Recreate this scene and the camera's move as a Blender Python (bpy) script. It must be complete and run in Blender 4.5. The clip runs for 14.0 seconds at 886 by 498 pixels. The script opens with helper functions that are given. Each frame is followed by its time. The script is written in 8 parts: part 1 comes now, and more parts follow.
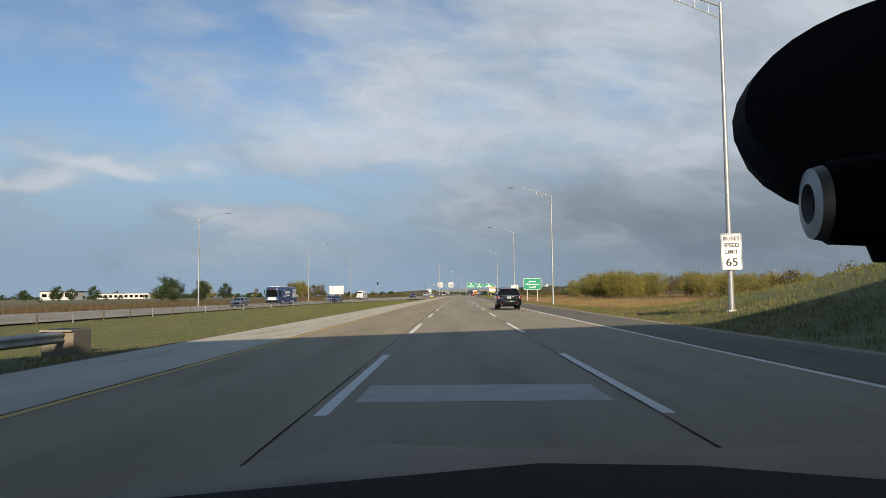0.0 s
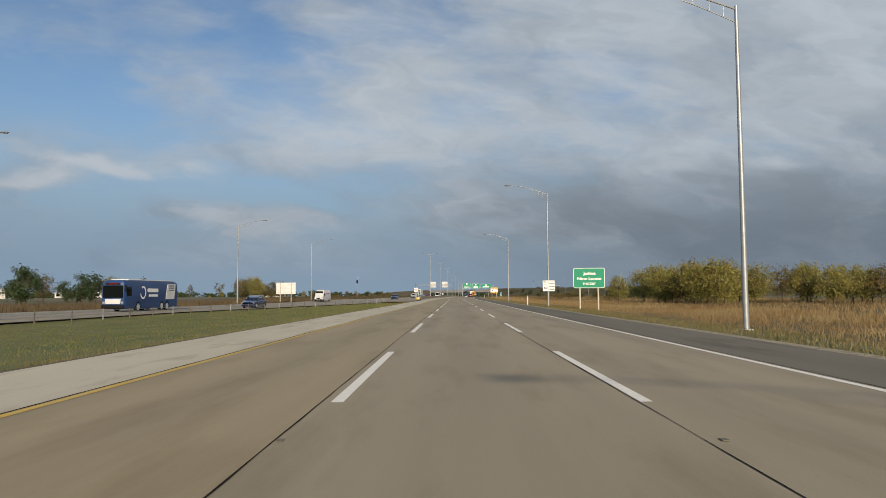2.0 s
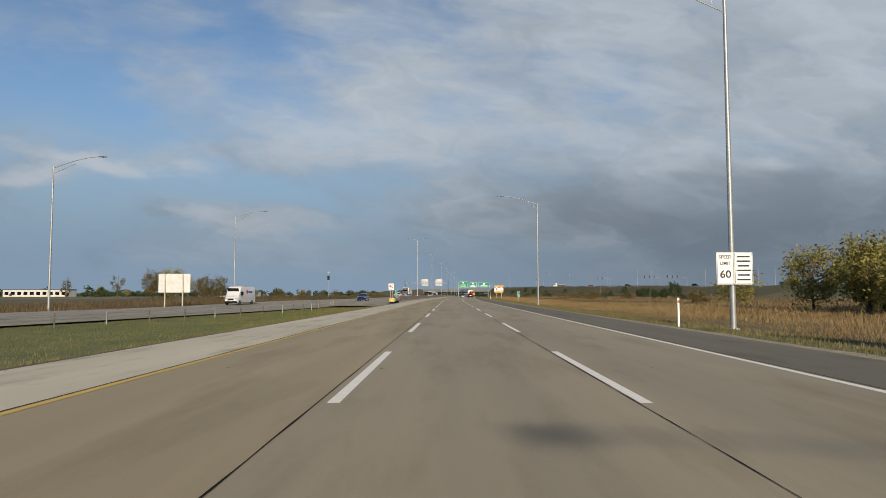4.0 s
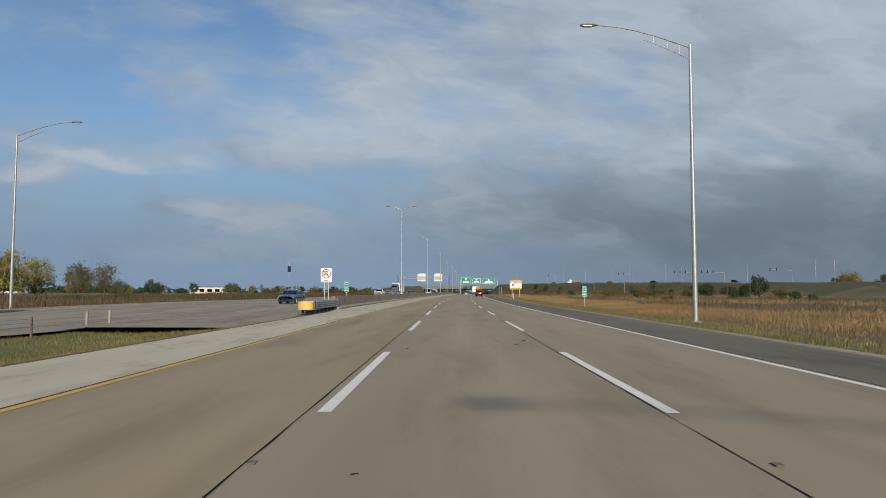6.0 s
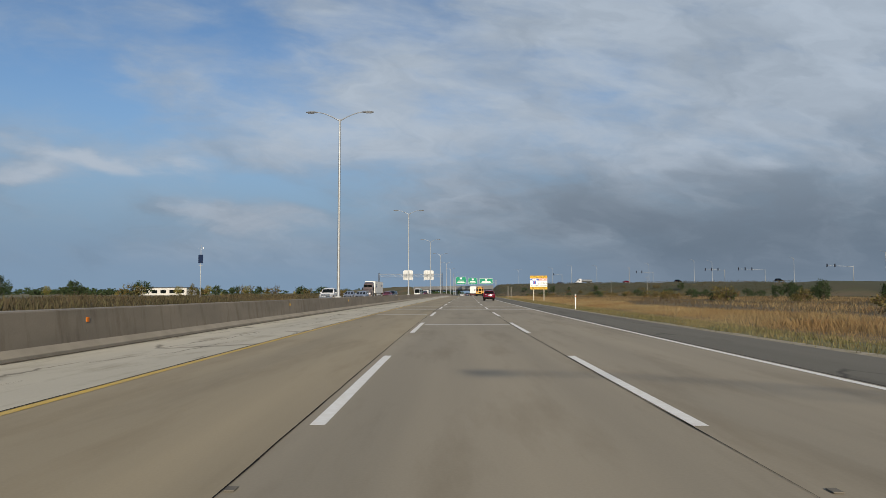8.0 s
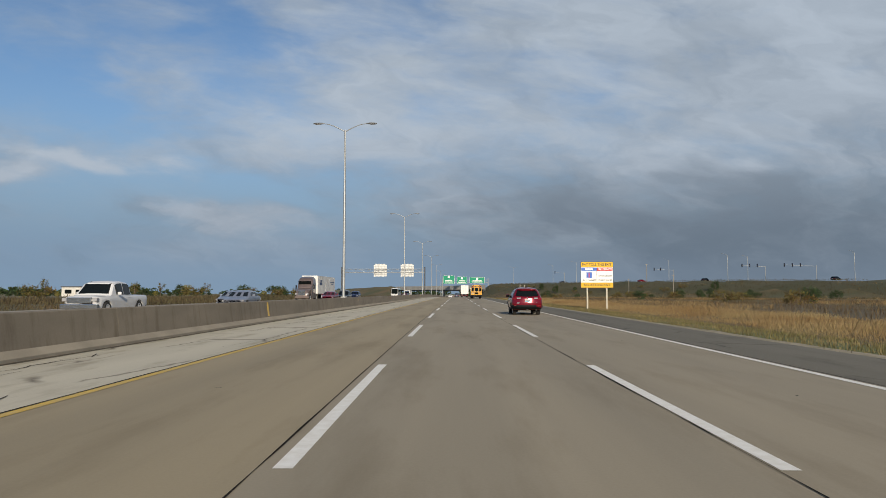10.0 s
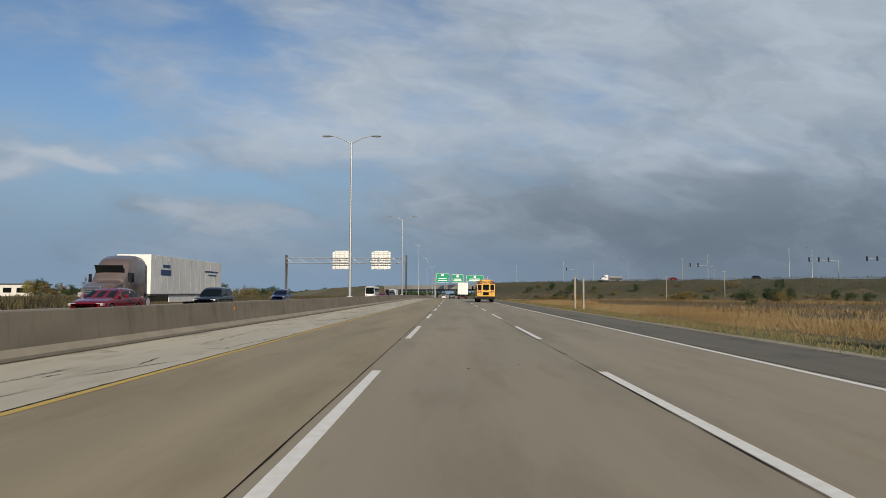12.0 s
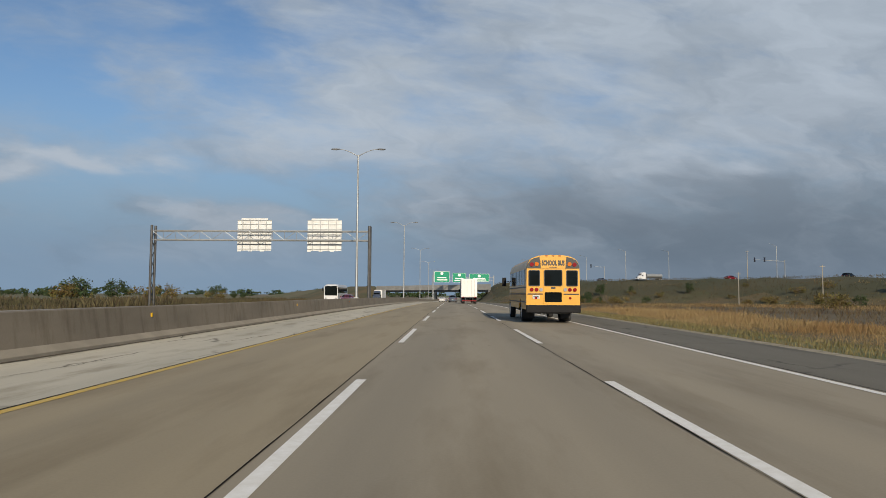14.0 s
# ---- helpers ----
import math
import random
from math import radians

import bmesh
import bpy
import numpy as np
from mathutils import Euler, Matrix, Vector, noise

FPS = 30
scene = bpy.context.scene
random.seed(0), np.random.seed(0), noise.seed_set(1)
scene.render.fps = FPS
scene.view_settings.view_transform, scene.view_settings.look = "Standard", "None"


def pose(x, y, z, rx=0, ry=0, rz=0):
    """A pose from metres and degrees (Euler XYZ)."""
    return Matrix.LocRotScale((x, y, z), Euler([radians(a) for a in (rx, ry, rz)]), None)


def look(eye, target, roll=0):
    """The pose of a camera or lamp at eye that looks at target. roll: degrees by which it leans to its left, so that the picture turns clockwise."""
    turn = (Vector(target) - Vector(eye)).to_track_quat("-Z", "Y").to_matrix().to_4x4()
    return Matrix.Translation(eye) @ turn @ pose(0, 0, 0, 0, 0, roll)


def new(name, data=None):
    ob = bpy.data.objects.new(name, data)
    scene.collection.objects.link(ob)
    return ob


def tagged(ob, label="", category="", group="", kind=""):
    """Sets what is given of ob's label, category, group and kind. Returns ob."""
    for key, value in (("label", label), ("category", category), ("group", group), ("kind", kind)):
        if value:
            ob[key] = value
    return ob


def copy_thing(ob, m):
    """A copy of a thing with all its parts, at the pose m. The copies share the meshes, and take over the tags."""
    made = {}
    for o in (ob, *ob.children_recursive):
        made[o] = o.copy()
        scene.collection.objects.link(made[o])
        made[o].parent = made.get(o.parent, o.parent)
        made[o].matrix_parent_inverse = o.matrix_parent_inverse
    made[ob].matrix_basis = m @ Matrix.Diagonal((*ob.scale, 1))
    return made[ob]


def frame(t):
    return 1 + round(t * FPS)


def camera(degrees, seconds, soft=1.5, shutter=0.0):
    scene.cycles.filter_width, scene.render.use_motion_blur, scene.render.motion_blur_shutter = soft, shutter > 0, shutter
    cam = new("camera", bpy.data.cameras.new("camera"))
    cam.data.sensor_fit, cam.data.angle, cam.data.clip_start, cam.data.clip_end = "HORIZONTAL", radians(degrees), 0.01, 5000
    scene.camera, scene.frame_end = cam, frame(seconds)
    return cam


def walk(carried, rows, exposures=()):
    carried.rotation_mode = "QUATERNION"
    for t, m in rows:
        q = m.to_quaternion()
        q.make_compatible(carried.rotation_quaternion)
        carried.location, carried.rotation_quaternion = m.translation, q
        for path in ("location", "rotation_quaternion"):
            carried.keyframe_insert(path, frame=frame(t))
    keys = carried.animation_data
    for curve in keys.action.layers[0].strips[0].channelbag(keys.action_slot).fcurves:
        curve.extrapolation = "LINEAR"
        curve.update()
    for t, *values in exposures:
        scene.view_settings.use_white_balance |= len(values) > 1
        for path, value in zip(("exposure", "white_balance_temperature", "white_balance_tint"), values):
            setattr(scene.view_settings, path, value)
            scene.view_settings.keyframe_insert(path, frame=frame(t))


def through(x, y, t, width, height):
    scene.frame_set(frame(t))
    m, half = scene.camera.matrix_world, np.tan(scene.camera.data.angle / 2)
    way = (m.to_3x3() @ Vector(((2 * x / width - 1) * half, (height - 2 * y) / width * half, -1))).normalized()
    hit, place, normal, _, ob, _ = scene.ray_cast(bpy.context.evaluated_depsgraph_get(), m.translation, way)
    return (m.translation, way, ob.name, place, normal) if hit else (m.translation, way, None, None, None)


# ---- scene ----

# The road is laid out by its length s (metres from the start) and its offset d (metres right of the left lane line).
BENDS = ((-400, 0.0), (0, 0.0), (60, -0.39), (120, -0.72), (180, -0.58), (230, -0.66), (280, -1.80), (338, -2.46), (384, -2.68), (431, -2.62), (520, -2.6), (900, -2.9), (5000, -2.9))


def heading(s):
    for (a, u), (b, v) in zip(BENDS, BENDS[1:]):
        if a <= s <= b:
            return radians(u + (v - u) * (s - a) / (b - a))
    return radians(BENDS[-1][1])


LINE = {0: (0.0, 0.0)}
for k in range(0, 2600):
    a = heading(k + 0.5)
    LINE[k + 1] = (LINE[k][0] - math.sin(a), LINE[k][1] + math.cos(a))
for k in range(0, -400, -1):
    a = heading(k - 0.5)
    LINE[k - 1] = (LINE[k][0] + math.sin(a), LINE[k][1] - math.cos(a))


def grade(s):
    """The road falls gently before the far bridge."""
    f = min(max((s - 470) / 380, 0), 1)
    return -2.4 * f * f * (3 - 2 * f)


def at(s, d=0.0, z=0.0):
    """The world's place of a point of the road."""
    k = min(max(math.floor(s), -399), 2599)
    (x0, y0), (x1, y1), a = LINE[k], LINE[k + 1], heading(s)
    f = s - k
    return Vector((x0 + (x1 - x0) * f + d * math.cos(a), y0 + (y1 - y0) * f + d * math.sin(a), z + grade(s)))


def along(s, d=0.0, z=0.0, turn=0.0):
    """A pose on the road whose y axis runs along it."""
    p = at(s, d, z)
    return pose(p.x, p.y, p.z, 0, 0, math.degrees(heading(s)) + turn)


def smooth_step(x, a, b):
    f = min(max((x - a) / (b - a), 0), 1)
    return f * f * (3 - 2 * f)


cam = camera(65.0, 14.0, 0.75)
EYE = 1.27
RUN = ((0, 0), (1.5, 44.6), (3, 89.7), (6.5, 197.9), (7.5, 228.8), (11, 338.1), (12.5, 384.4), (14, 430.7))
# the small sway of the car: seconds, yaw, pitch and roll in thousandths of a radian, metres ahead and to the right
SWAY = (
    (0.0, 2.1, -1.4, 2.4, -0.10, -0.02), (0.5, -0.6, -3.6, 0.0, 0.02, -0.04), (1.0, 0.5, -0.1, -1.2, 0.12, -0.06), (1.5, 0.3, 1.1, -2.4, 0.24, -0.07),
    (2.0, 1.1, -0.2, -2.4, 0.30, -0.06), (2.5, 0.9, -0.1, -2.6, 0.38, -0.05), (3.0, 0.0, 0.3, -2.8, 0.48, -0.04), (3.25, 0.8, 1.8, -2.9, 0.45, -0.04),
    (5.25, -1.2, -5.5, -3.2, 0.32, -0.07), (5.5, -0.7, -4.3, -3.6, 0.34, -0.08), (6.0, -0.4, -5.0, -3.6, 0.36, -0.10), (6.5, -0.6, -2.8, -3.8, 0.38, -0.13),
    (7.0, 1.0, -2.6, -1.5, 0.24, -0.14), (7.5, -1.2, 0.0, -0.2, 0.15, -0.15), (8.0, -2.6, -3.6, -0.2, 0.0, -0.16), (8.25, -2.2, -3.0, 0.2, 0.0, -0.16),
    (10.25, -1.2, -2.8, 0.9, 0.15, -0.13), (10.5, -1.8, -4.1, 0.9, 0.19, -0.13), (11.0, 1.1, 0.6, 2.0, -0.20, -0.12), (11.5, 1.6, -1.6, 0.2, -0.12, -0.12),
    (12.0, -0.6, -2.9, 0.2, -0.02, -0.12), (12.5, -0.1, -1.8, 0.6, 0.04, -0.12), (13.0, 0.5, -2.9, 0.5, 0.12, -0.10), (13.5, -0.6, -2.1, 0.5, 0.20, -0.08), (14.0, 0.9, -0.8, 0.2, 0.22, -0.05))


def sway(t):
    for p, q in zip(SWAY, SWAY[1:]):
        if p[0] <= t <= q[0]:
            f = (t - p[0]) / (q[0] - p[0])
            return [u + (v - u) * f for u, v in zip(p[1:], q[1:])]


ROWS = []
for k in range(0, 57):
    t = k / 4
    for (a, u), (b, v) in zip(RUN, RUN[1:]):
        if a <= t <= b:
            s = u + (v - u) * (t - a) / (b - a)
    yaw, pitch, roll, ahead, right = sway(t)
    p = at(s + ahead, 1.54 - 0.11 * smooth_step(t, 8.2, 10.8) + 0.06 * smooth_step(t, 12.0, 14.0) + right, EYE)
    ROWS.append((t, pose(p.x, p.y, p.z, 90 + 3.77 + math.degrees(pitch / 1000), 0.5 - 0.06 * t + math.degrees(roll / 1000), math.degrees(heading(s + ahead) + yaw / 1000) + 0.679)))
walk(cam, ROWS, ((0, 0.27, 6760, 10), (0.5, 0.14, 6760, 10), (1.0, 0.05, 6780, 10), (3.0, 0.02, 6760, 10), (5.5, -0.03, 6430, 10), (7.5, -0.04, 6320, 10), (10.5, -0.03, 6430, 10), (14, -0.04, 6460, 10)))

# ---- sky and sun: a low sun behind the traveller, broken cloud ahead ----
SUN_UP, SUN_SIDE = 21.5, 9.0
world = bpy.data.worlds.new("sky")
scene.world = world
world.use_nodes = True
wn, wl = world.node_tree.nodes, world.node_tree.links
wn.clear()


def wmath(op, a, b=None, clamp=False):
    n = wn.new("ShaderNodeMath")
    n.operation, n.use_clamp = op, clamp
    for i, v in enumerate((a, b)):
        if v is None:
            continue
        if isinstance(v, (int, float)):
            n.inputs[i].default_value = v
        else:
            wl.new(v, n.inputs[i])
    return n.outputs[0]


def wramp(x, low, high):
    n = wn.new("ShaderNodeMapRange")
    n.interpolation_type = "SMOOTHSTEP"
    n.inputs[1].default_value, n.inputs[2].default_value = low, high
    wl.new(x, n.inputs[0])
    return n.outputs[0]


def wmix(f, a, b):
    n = wn.new("ShaderNodeMix")
    n.data_type = "RGBA"
    wl.new(f, n.inputs[0])
    for i, v in ((6, a), (7, b)):
        if isinstance(v, tuple):
            n.inputs[i].default_value = (*v, 1)
        else:
            wl.new(v, n.inputs[i])
    return n.outputs[2]


def wnoise(vec, scale, detail=5, rough=0.55, warp=0.0):
    n = wn.new("ShaderNodeTexNoise")
    n.inputs["Scale"].default_value, n.inputs["Detail"].default_value = scale, detail
    n.inputs["Roughness"].default_value, n.inputs["Distortion"].default_value = rough, warp
    wl.new(vec, n.inputs["Vector"])
    return n.outputs[0]


heaven = wn.new("ShaderNodeTexSky")
heaven.sky_type, heaven.sun_disc = "NISHITA", False
heaven.sun_elevation, heaven.sun_rotation = radians(SUN_UP), radians(180 - SUN_SIDE)
heaven.air_density, heaven.dust_density, heaven.ozone_density = 1.0, 0.6, 1.6
coord = wn.new("ShaderNodeTexCoord")
split = wn.new("ShaderNodeSeparateXYZ")
wl.new(coord.outputs["Generated"], split.inputs[0])
dx, dy, dz = split.outputs
up = wmath("MAXIMUM", dz, 0.0)
side = wmath("DIVIDE", dx, wmath("ADD", wmath("ABSOLUTE", dy), 0.15))
low = wramp(up, 0.27, 0.02)
# the sky ahead as a plane of slopes: right and up over forward
front = wmath("MAXIMUM", dy, 0.08)
plane = wn.new("ShaderNodeCombineXYZ")
wl.new(wmath("DIVIDE", dx, front), plane.inputs[0])
wl.new(wmath("DIVIDE", dz, front), plane.inputs[1])
facing = wramp(dy, 0.15, 0.6)
# clouds and clear gaps ahead: place, half width and height, tilt in degrees, cover, brightness
CLOUDS = (
    (0.453, 0.372, 0.455, 0.163, -5, 0.55, 0.14),
    (0.462, 0.097, 0.341, 0.093, -5, 0.50, -0.46),
    (0.062, 0.130, 0.195, 0.041, -8, 0.30, 0.00),
    (0.358, 0.216, 0.122, 0.033, 4, 0.15, 0.42),
    (0.108, 0.229, 0.122, 0.034, -4, 0.25, 0.30),
    (-0.118, 0.225, 0.130, 0.037, -3, 0.45, 0.40),
    (-0.307, 0.206, 0.130, 0.023, -3, 0.38, 0.15),
    (-0.492, 0.197, 0.122, 0.018, -13, 0.80, 0.62),
    (-0.598, 0.179, 0.098, 0.015, -6, 0.75, 0.55),
    (-0.375, 0.304, 0.228, 0.037, -13, 0.30, 0.15),
    (-0.119, 0.338, 0.138, 0.069, -32, 0.30, 0.15),
    (-0.281, 0.107, 0.146, 0.014, -6, 0.50, 0.22),
    (-0.020, 0.283, 0.138, 0.041, -5, 0.20, 0.12),
)
GAPS = (
    (-0.273, 0.150, 0.187, 0.029, -2),
    (-0.542, 0.113, 0.163, 0.041, 0),
    (-0.598, 0.304, 0.138, 0.065, -8),
    (-0.294, 0.397, 0.122, 0.041, -20),
)


def wvec(op, a, b):
    n = wn.new("ShaderNodeVectorMath")
    n.operation = op
    for i, v in enumerate((a, b)):
        if isinstance(v, tuple):
            n.inputs[i].default_value = v
        else:
            wl.new(v, n.inputs[i])
    return n.outputs[0]


def wmap(vec, place=(0, 0, 0), turn=0.0, size=(1, 1, 1)):
    n = wn.new("ShaderNodeMapping")
    n.vector_type = "TEXTURE"
    n.inputs[1].default_value, n.inputs[2].default_value, n.inputs[3].default_value = place, (0, 0, radians(turn)), size
    wl.new(vec, n.inputs[0])
    return n.outputs[0]


def wcolour(vec, scale, detail):
    n = wn.new("ShaderNodeTexNoise")
    n.inputs["Scale"].default_value, n.inputs["Detail"].default_value = scale, detail
    wl.new(vec, n.inputs["Vector"])
    return n.outputs[1]


flow = wmap(plane.outputs[0], turn=-7, size=(1.0, 0.34, 1))
torn = wvec("MULTIPLY", wvec("SUBTRACT", wcolour(flow, 5.0, 5), (0.5, 0.5, 0.5)), (0.36, 0.10, 0))
ragged = wvec("ADD", plane.outputs[0], torn)


def bank(u, v, a, b, tilt):
    """One where the bank of cloud is thickest, fading out at its ragged edge."""
    n = wn.new("ShaderNodeVectorMath")
    n.operation = "LENGTH"
    wl.new(wmap(ragged, (u, v, 0), tilt, (a, b, 1)), n.inputs[0])
    return wramp(n.outputs[1], 1.7, 0.0)


streak = wnoise(flow, 2.2, 6, 0.55, 0.5)
wisp = wnoise(flow, 7.0, 6, 0.6, 0.3)
lump = wnoise(wmap(ragged, size=(1.0, 0.6, 1)), 6.0, 6, 0.56, 0.2)
cover = wmath("ADD", wmath("MULTIPLY", wmath("SUBTRACT", streak, 0.5), 1.2), wmath("MULTIPLY", wmath("SUBTRACT", wisp, 0.5), 1.1))
cover = wmath("ADD", cover, wmath("ADD", wmath("SUBTRACT", wmath("MULTIPLY", facing, 0.84), 0.40), wmath("MULTIPLY", wmath("MINIMUM", wmath("MAXIMUM", side, -0.6), 0.5), 0.35)))
shade = wmath("ADD", 0.40, wmath("ADD", wmath("MULTIPLY", wmath("SUBTRACT", lump, 0.5), 1.7), wmath("MULTIPLY", wmath("SUBTRACT", streak, 0.5), 0.5)))
woolly = wmath("MULTIPLY", facing, wmath("ADD", 0.25, wmath("ADD", wmath("MULTIPLY", wisp, 0.8), wmath("MULTIPLY", lump, 0.7))))
for u, v, a, b, tilt, thick, bright in CLOUDS:
    g = wmath("MULTIPLY", bank(u, v, a, b, tilt), woolly)
    cover = wmath("ADD", cover, wmath("MULTIPLY", g, thick))
    shade = wmath("ADD", shade, wmath("MULTIPLY", g, bright))
for u, v, a, b, tilt in GAPS:
    cover = wmath("SUBTRACT", cover, wmath("MULTIPLY", wmath("MULTIPLY", bank(u, v, a, b, tilt), facing), 0.34))
cover = wramp(cover, -0.12, 1.08)
shade = wramp(shade, -0.15, 1.1)
grey = wmix(low, (2.95, 3.50, 4.15), (1.28, 1.66, 2.12))
white = wmix(low, (4.65, 5.3, 6.05), (4.0, 4.55, 5.25))
cloud = wmix(shade, grey, white)
blue = wn.new("ShaderNodeMix")
blue.data_type, blue.blend_type = "RGBA", "MULTIPLY"
blue.inputs[0].default_value = 1.0
blue.inputs[7].default_value = (0.76, 0.88, 1.0, 1)
wl.new(heaven.outputs[0], blue.inputs[6])
haze = wmix(wramp(up, 0.30, 0.04), blue.outputs[2], wmix(wramp(side, -0.12, 0.38), (2.2, 3.15, 4.3), (1.70, 2.22, 2.85)))
whole = wmix(wmath("MULTIPLY", cover, wramp(up, -0.02, 0.10)), haze, cloud)
back = wn.new("ShaderNodeBackground")
back.inputs[1].default_value = 0.1
wl.new(whole, back.inputs[0])
wl.new(back.outputs[0], wn.new("ShaderNodeOutputWorld").inputs[0])

sun = new("sun", bpy.data.lights.new("sun", "SUN"))
sun.data.energy, sun.data.angle, sun.data.color = 5.0, radians(0.6), (1.0, 0.87, 0.68)
sun.matrix_world = look((0, 0, 0), (-math.sin(radians(SUN_SIDE)) * math.cos(radians(SUN_UP)), math.cos(radians(SUN_SIDE)) * math.cos(radians(SUN_UP)), -math.sin(radians(SUN_UP))))
sun.location = (40, -200, 90)

# ---- materials ----
def material(name, base, rough=0.6, metal=0.0, vary=0.15, scale=3.0, grain=60.0, bump=0.1, stretch=(1, 1, 1), tint=None, island=0.0, coat=0.0, spec=0.5, world_space=True, through=0.0, lanes=False, blot=None, cracks=None, pour=None):
    """A surface whose colour varies at two scales, with fine relief. tint: a second colour for stains and wear."""
    m = bpy.data.materials.new(name)
    m.use_nodes = True
    nodes, links = m.node_tree.nodes, m.node_tree.links
    b = nodes["Principled BSDF"]
    b.inputs["Roughness"].default_value, b.inputs["Metallic"].default_value = rough, metal
    b.inputs["Coat Weight"].default_value, b.inputs["Specular IOR Level"].default_value = coat, spec
    b.inputs["Coat Roughness"].default_value = 0.04
    if world_space:
        src = nodes.new("ShaderNodeNewGeometry").outputs["Position"]
    else:
        src = nodes.new("ShaderNodeTexCoord").outputs["Object"]
    mp = nodes.new("ShaderNodeMapping")
    mp.inputs["Scale"].default_value = stretch
    links.new(nodes.new("ShaderNodeTexCoord").outputs["UV"] if lanes else src, mp.inputs["Vector"])
    big, small = nodes.new("ShaderNodeTexNoise"), nodes.new("ShaderNodeTexNoise")
    for n, k, v in ((big, scale, mp.outputs[0]), (small, grain, src)):
        n.inputs["Scale"].default_value, n.inputs["Detail"].default_value = k, 5
        links.new(v, n.inputs["Vector"])
    ramp = nodes.new("ShaderNodeMapRange")
    ramp.inputs[1].default_value, ramp.inputs[2].default_value = 0.32, 0.68
    links.new(big.outputs[0], ramp.inputs[0])
    mix = nodes.new("ShaderNodeMix")
    mix.data_type = "RGBA"
    links.new(ramp.outputs[0], mix.inputs[0])
    other = tint or tuple(min(c * (1 + vary), 1) for c in base)
    first = base if tint else tuple(c * (1 - vary) for c in base)
    mix.inputs[6].default_value, mix.inputs[7].default_value = (*first, 1), (*other, 1)
    hsv = nodes.new("ShaderNodeHueSaturation")
    gr = nodes.new("ShaderNodeMapRange")
    gr.inputs[3].default_value, gr.inputs[4].default_value = 1 - vary * 0.6, 1 + vary * 0.6
    links.new(small.outputs[0], gr.inputs[0])
    value = gr.outputs[0]
    if island:
        geo = nodes.new("ShaderNodeNewGeometry")
        ir = nodes.new("ShaderNodeMapRange")
        ir.inputs[3].default_value, ir.inputs[4].default_value = 1 - island, 1 + island
        links.new(geo.outputs["Random Per Island"], ir.inputs[0])
        mu = nodes.new("ShaderNodeMath")
        mu.operation = "MULTIPLY"
        links.new(value, mu.inputs[0]), links.new(ir.outputs[0], mu.inputs[1])
        value = mu.outputs[0]
        hr = nodes.new("ShaderNodeMapRange")
        hr.inputs[3].default_value, hr.inputs[4].default_value = 0.5 - island * 0.06, 0.5 + island * 0.06
        links.new(geo.outputs["Random Per Island"], hr.inputs[0])
        links.new(hr.outputs[0], hsv.inputs["Hue"])
    links.new(value, hsv.inputs["Value"])
    links.new(mix.outputs[2], hsv.inputs["Color"])
    if blot:
        # stains: colour, scale, from, to, stretch
        colour, size, lo, hi, st = blot
        bmp, bn, br, bx = nodes.new("ShaderNodeMapping"), nodes.new("ShaderNodeTexNoise"), nodes.new("ShaderNodeMapRange"), nodes.new("ShaderNodeMix")
        bmp.inputs["Scale"].default_value = st
        links.new(nodes.new("ShaderNodeTexCoord").outputs["UV"] if lanes else src, bmp.inputs["Vector"])
        links.new(bmp.outputs[0], bn.inputs["Vector"])
        bn.inputs["Scale"].default_value, bn.inputs["Detail"].default_value, bn.inputs["Roughness"].default_value = size, 7, 0.62
        br.inputs[1].default_value, br.inputs[2].default_value = lo, hi
        links.new(bn.outputs[0], br.inputs[0])
        bx.data_type, bx.blend_type = "RGBA", "MULTIPLY"
        links.new(br.outputs[0], bx.inputs[0])
        links.new(mix.outputs[2], bx.inputs[6])
        bx.inputs[7].default_value = (*colour, 1)
        links.new(bx.outputs[2], hsv.inputs["Color"])
        mix = bx
    if pour:
        # a lane poured apart from the rest: offset of its edge, colour
        edge, colour = pour
        sx, ps, px = nodes.new("ShaderNodeSeparateXYZ"), nodes.new("ShaderNodeMapRange"), nodes.new("ShaderNodeMix")
        links.new(nodes.new("ShaderNodeTexCoord").outputs["UV"], sx.inputs[0])
        ps.inputs[1].default_value, ps.inputs[2].default_value, ps.inputs[3].default_value, ps.inputs[4].default_value = edge - 0.02, edge + 0.02, 1.0, 0.0
        links.new(sx.outputs[0], ps.inputs[0])
        px.data_type, px.blend_type = "RGBA", "MULTIPLY"
        links.new(ps.outputs[0], px.inputs[0])
        links.new(mix.outputs[2], px.inputs[6])
        px.inputs[7].default_value = (*colour, 1)
        links.new(px.outputs[2], hsv.inputs["Color"])
        mix = px
    if cracks:
        # hairline cracks: scale, width, stretch, share of the surface
        size, wide, st, share = cracks
        uv = nodes.new("ShaderNodeTexCoord").outputs["UV"] if lanes else src
        cm, wob, add, vor = nodes.new("ShaderNodeMapping"), nodes.new("ShaderNodeTexNoise"), nodes.new("ShaderNodeVectorMath"), nodes.new("ShaderNodeTexVoronoi")
        wob.inputs["Scale"].default_value, wob.inputs["Detail"].default_value = 1.6, 6
        links.new(uv, wob.inputs["Vector"])
        add.operation = "MULTIPLY_ADD"
        links.new(wob.outputs["Color"], add.inputs[0])
        add.inputs[1].default_value = (0.5, 0.9, 0)
        links.new(uv, add.inputs[2])
        cm.inputs["Scale"].default_value = st
        links.new(add.outputs[0], cm.inputs["Vector"])
        links.new(cm.outputs[0], vor.inputs["Vector"])
        vor.voronoi_dimensions, vor.feature = "2D", "DISTANCE_TO_EDGE"
        vor.inputs["Scale"].default_value = size
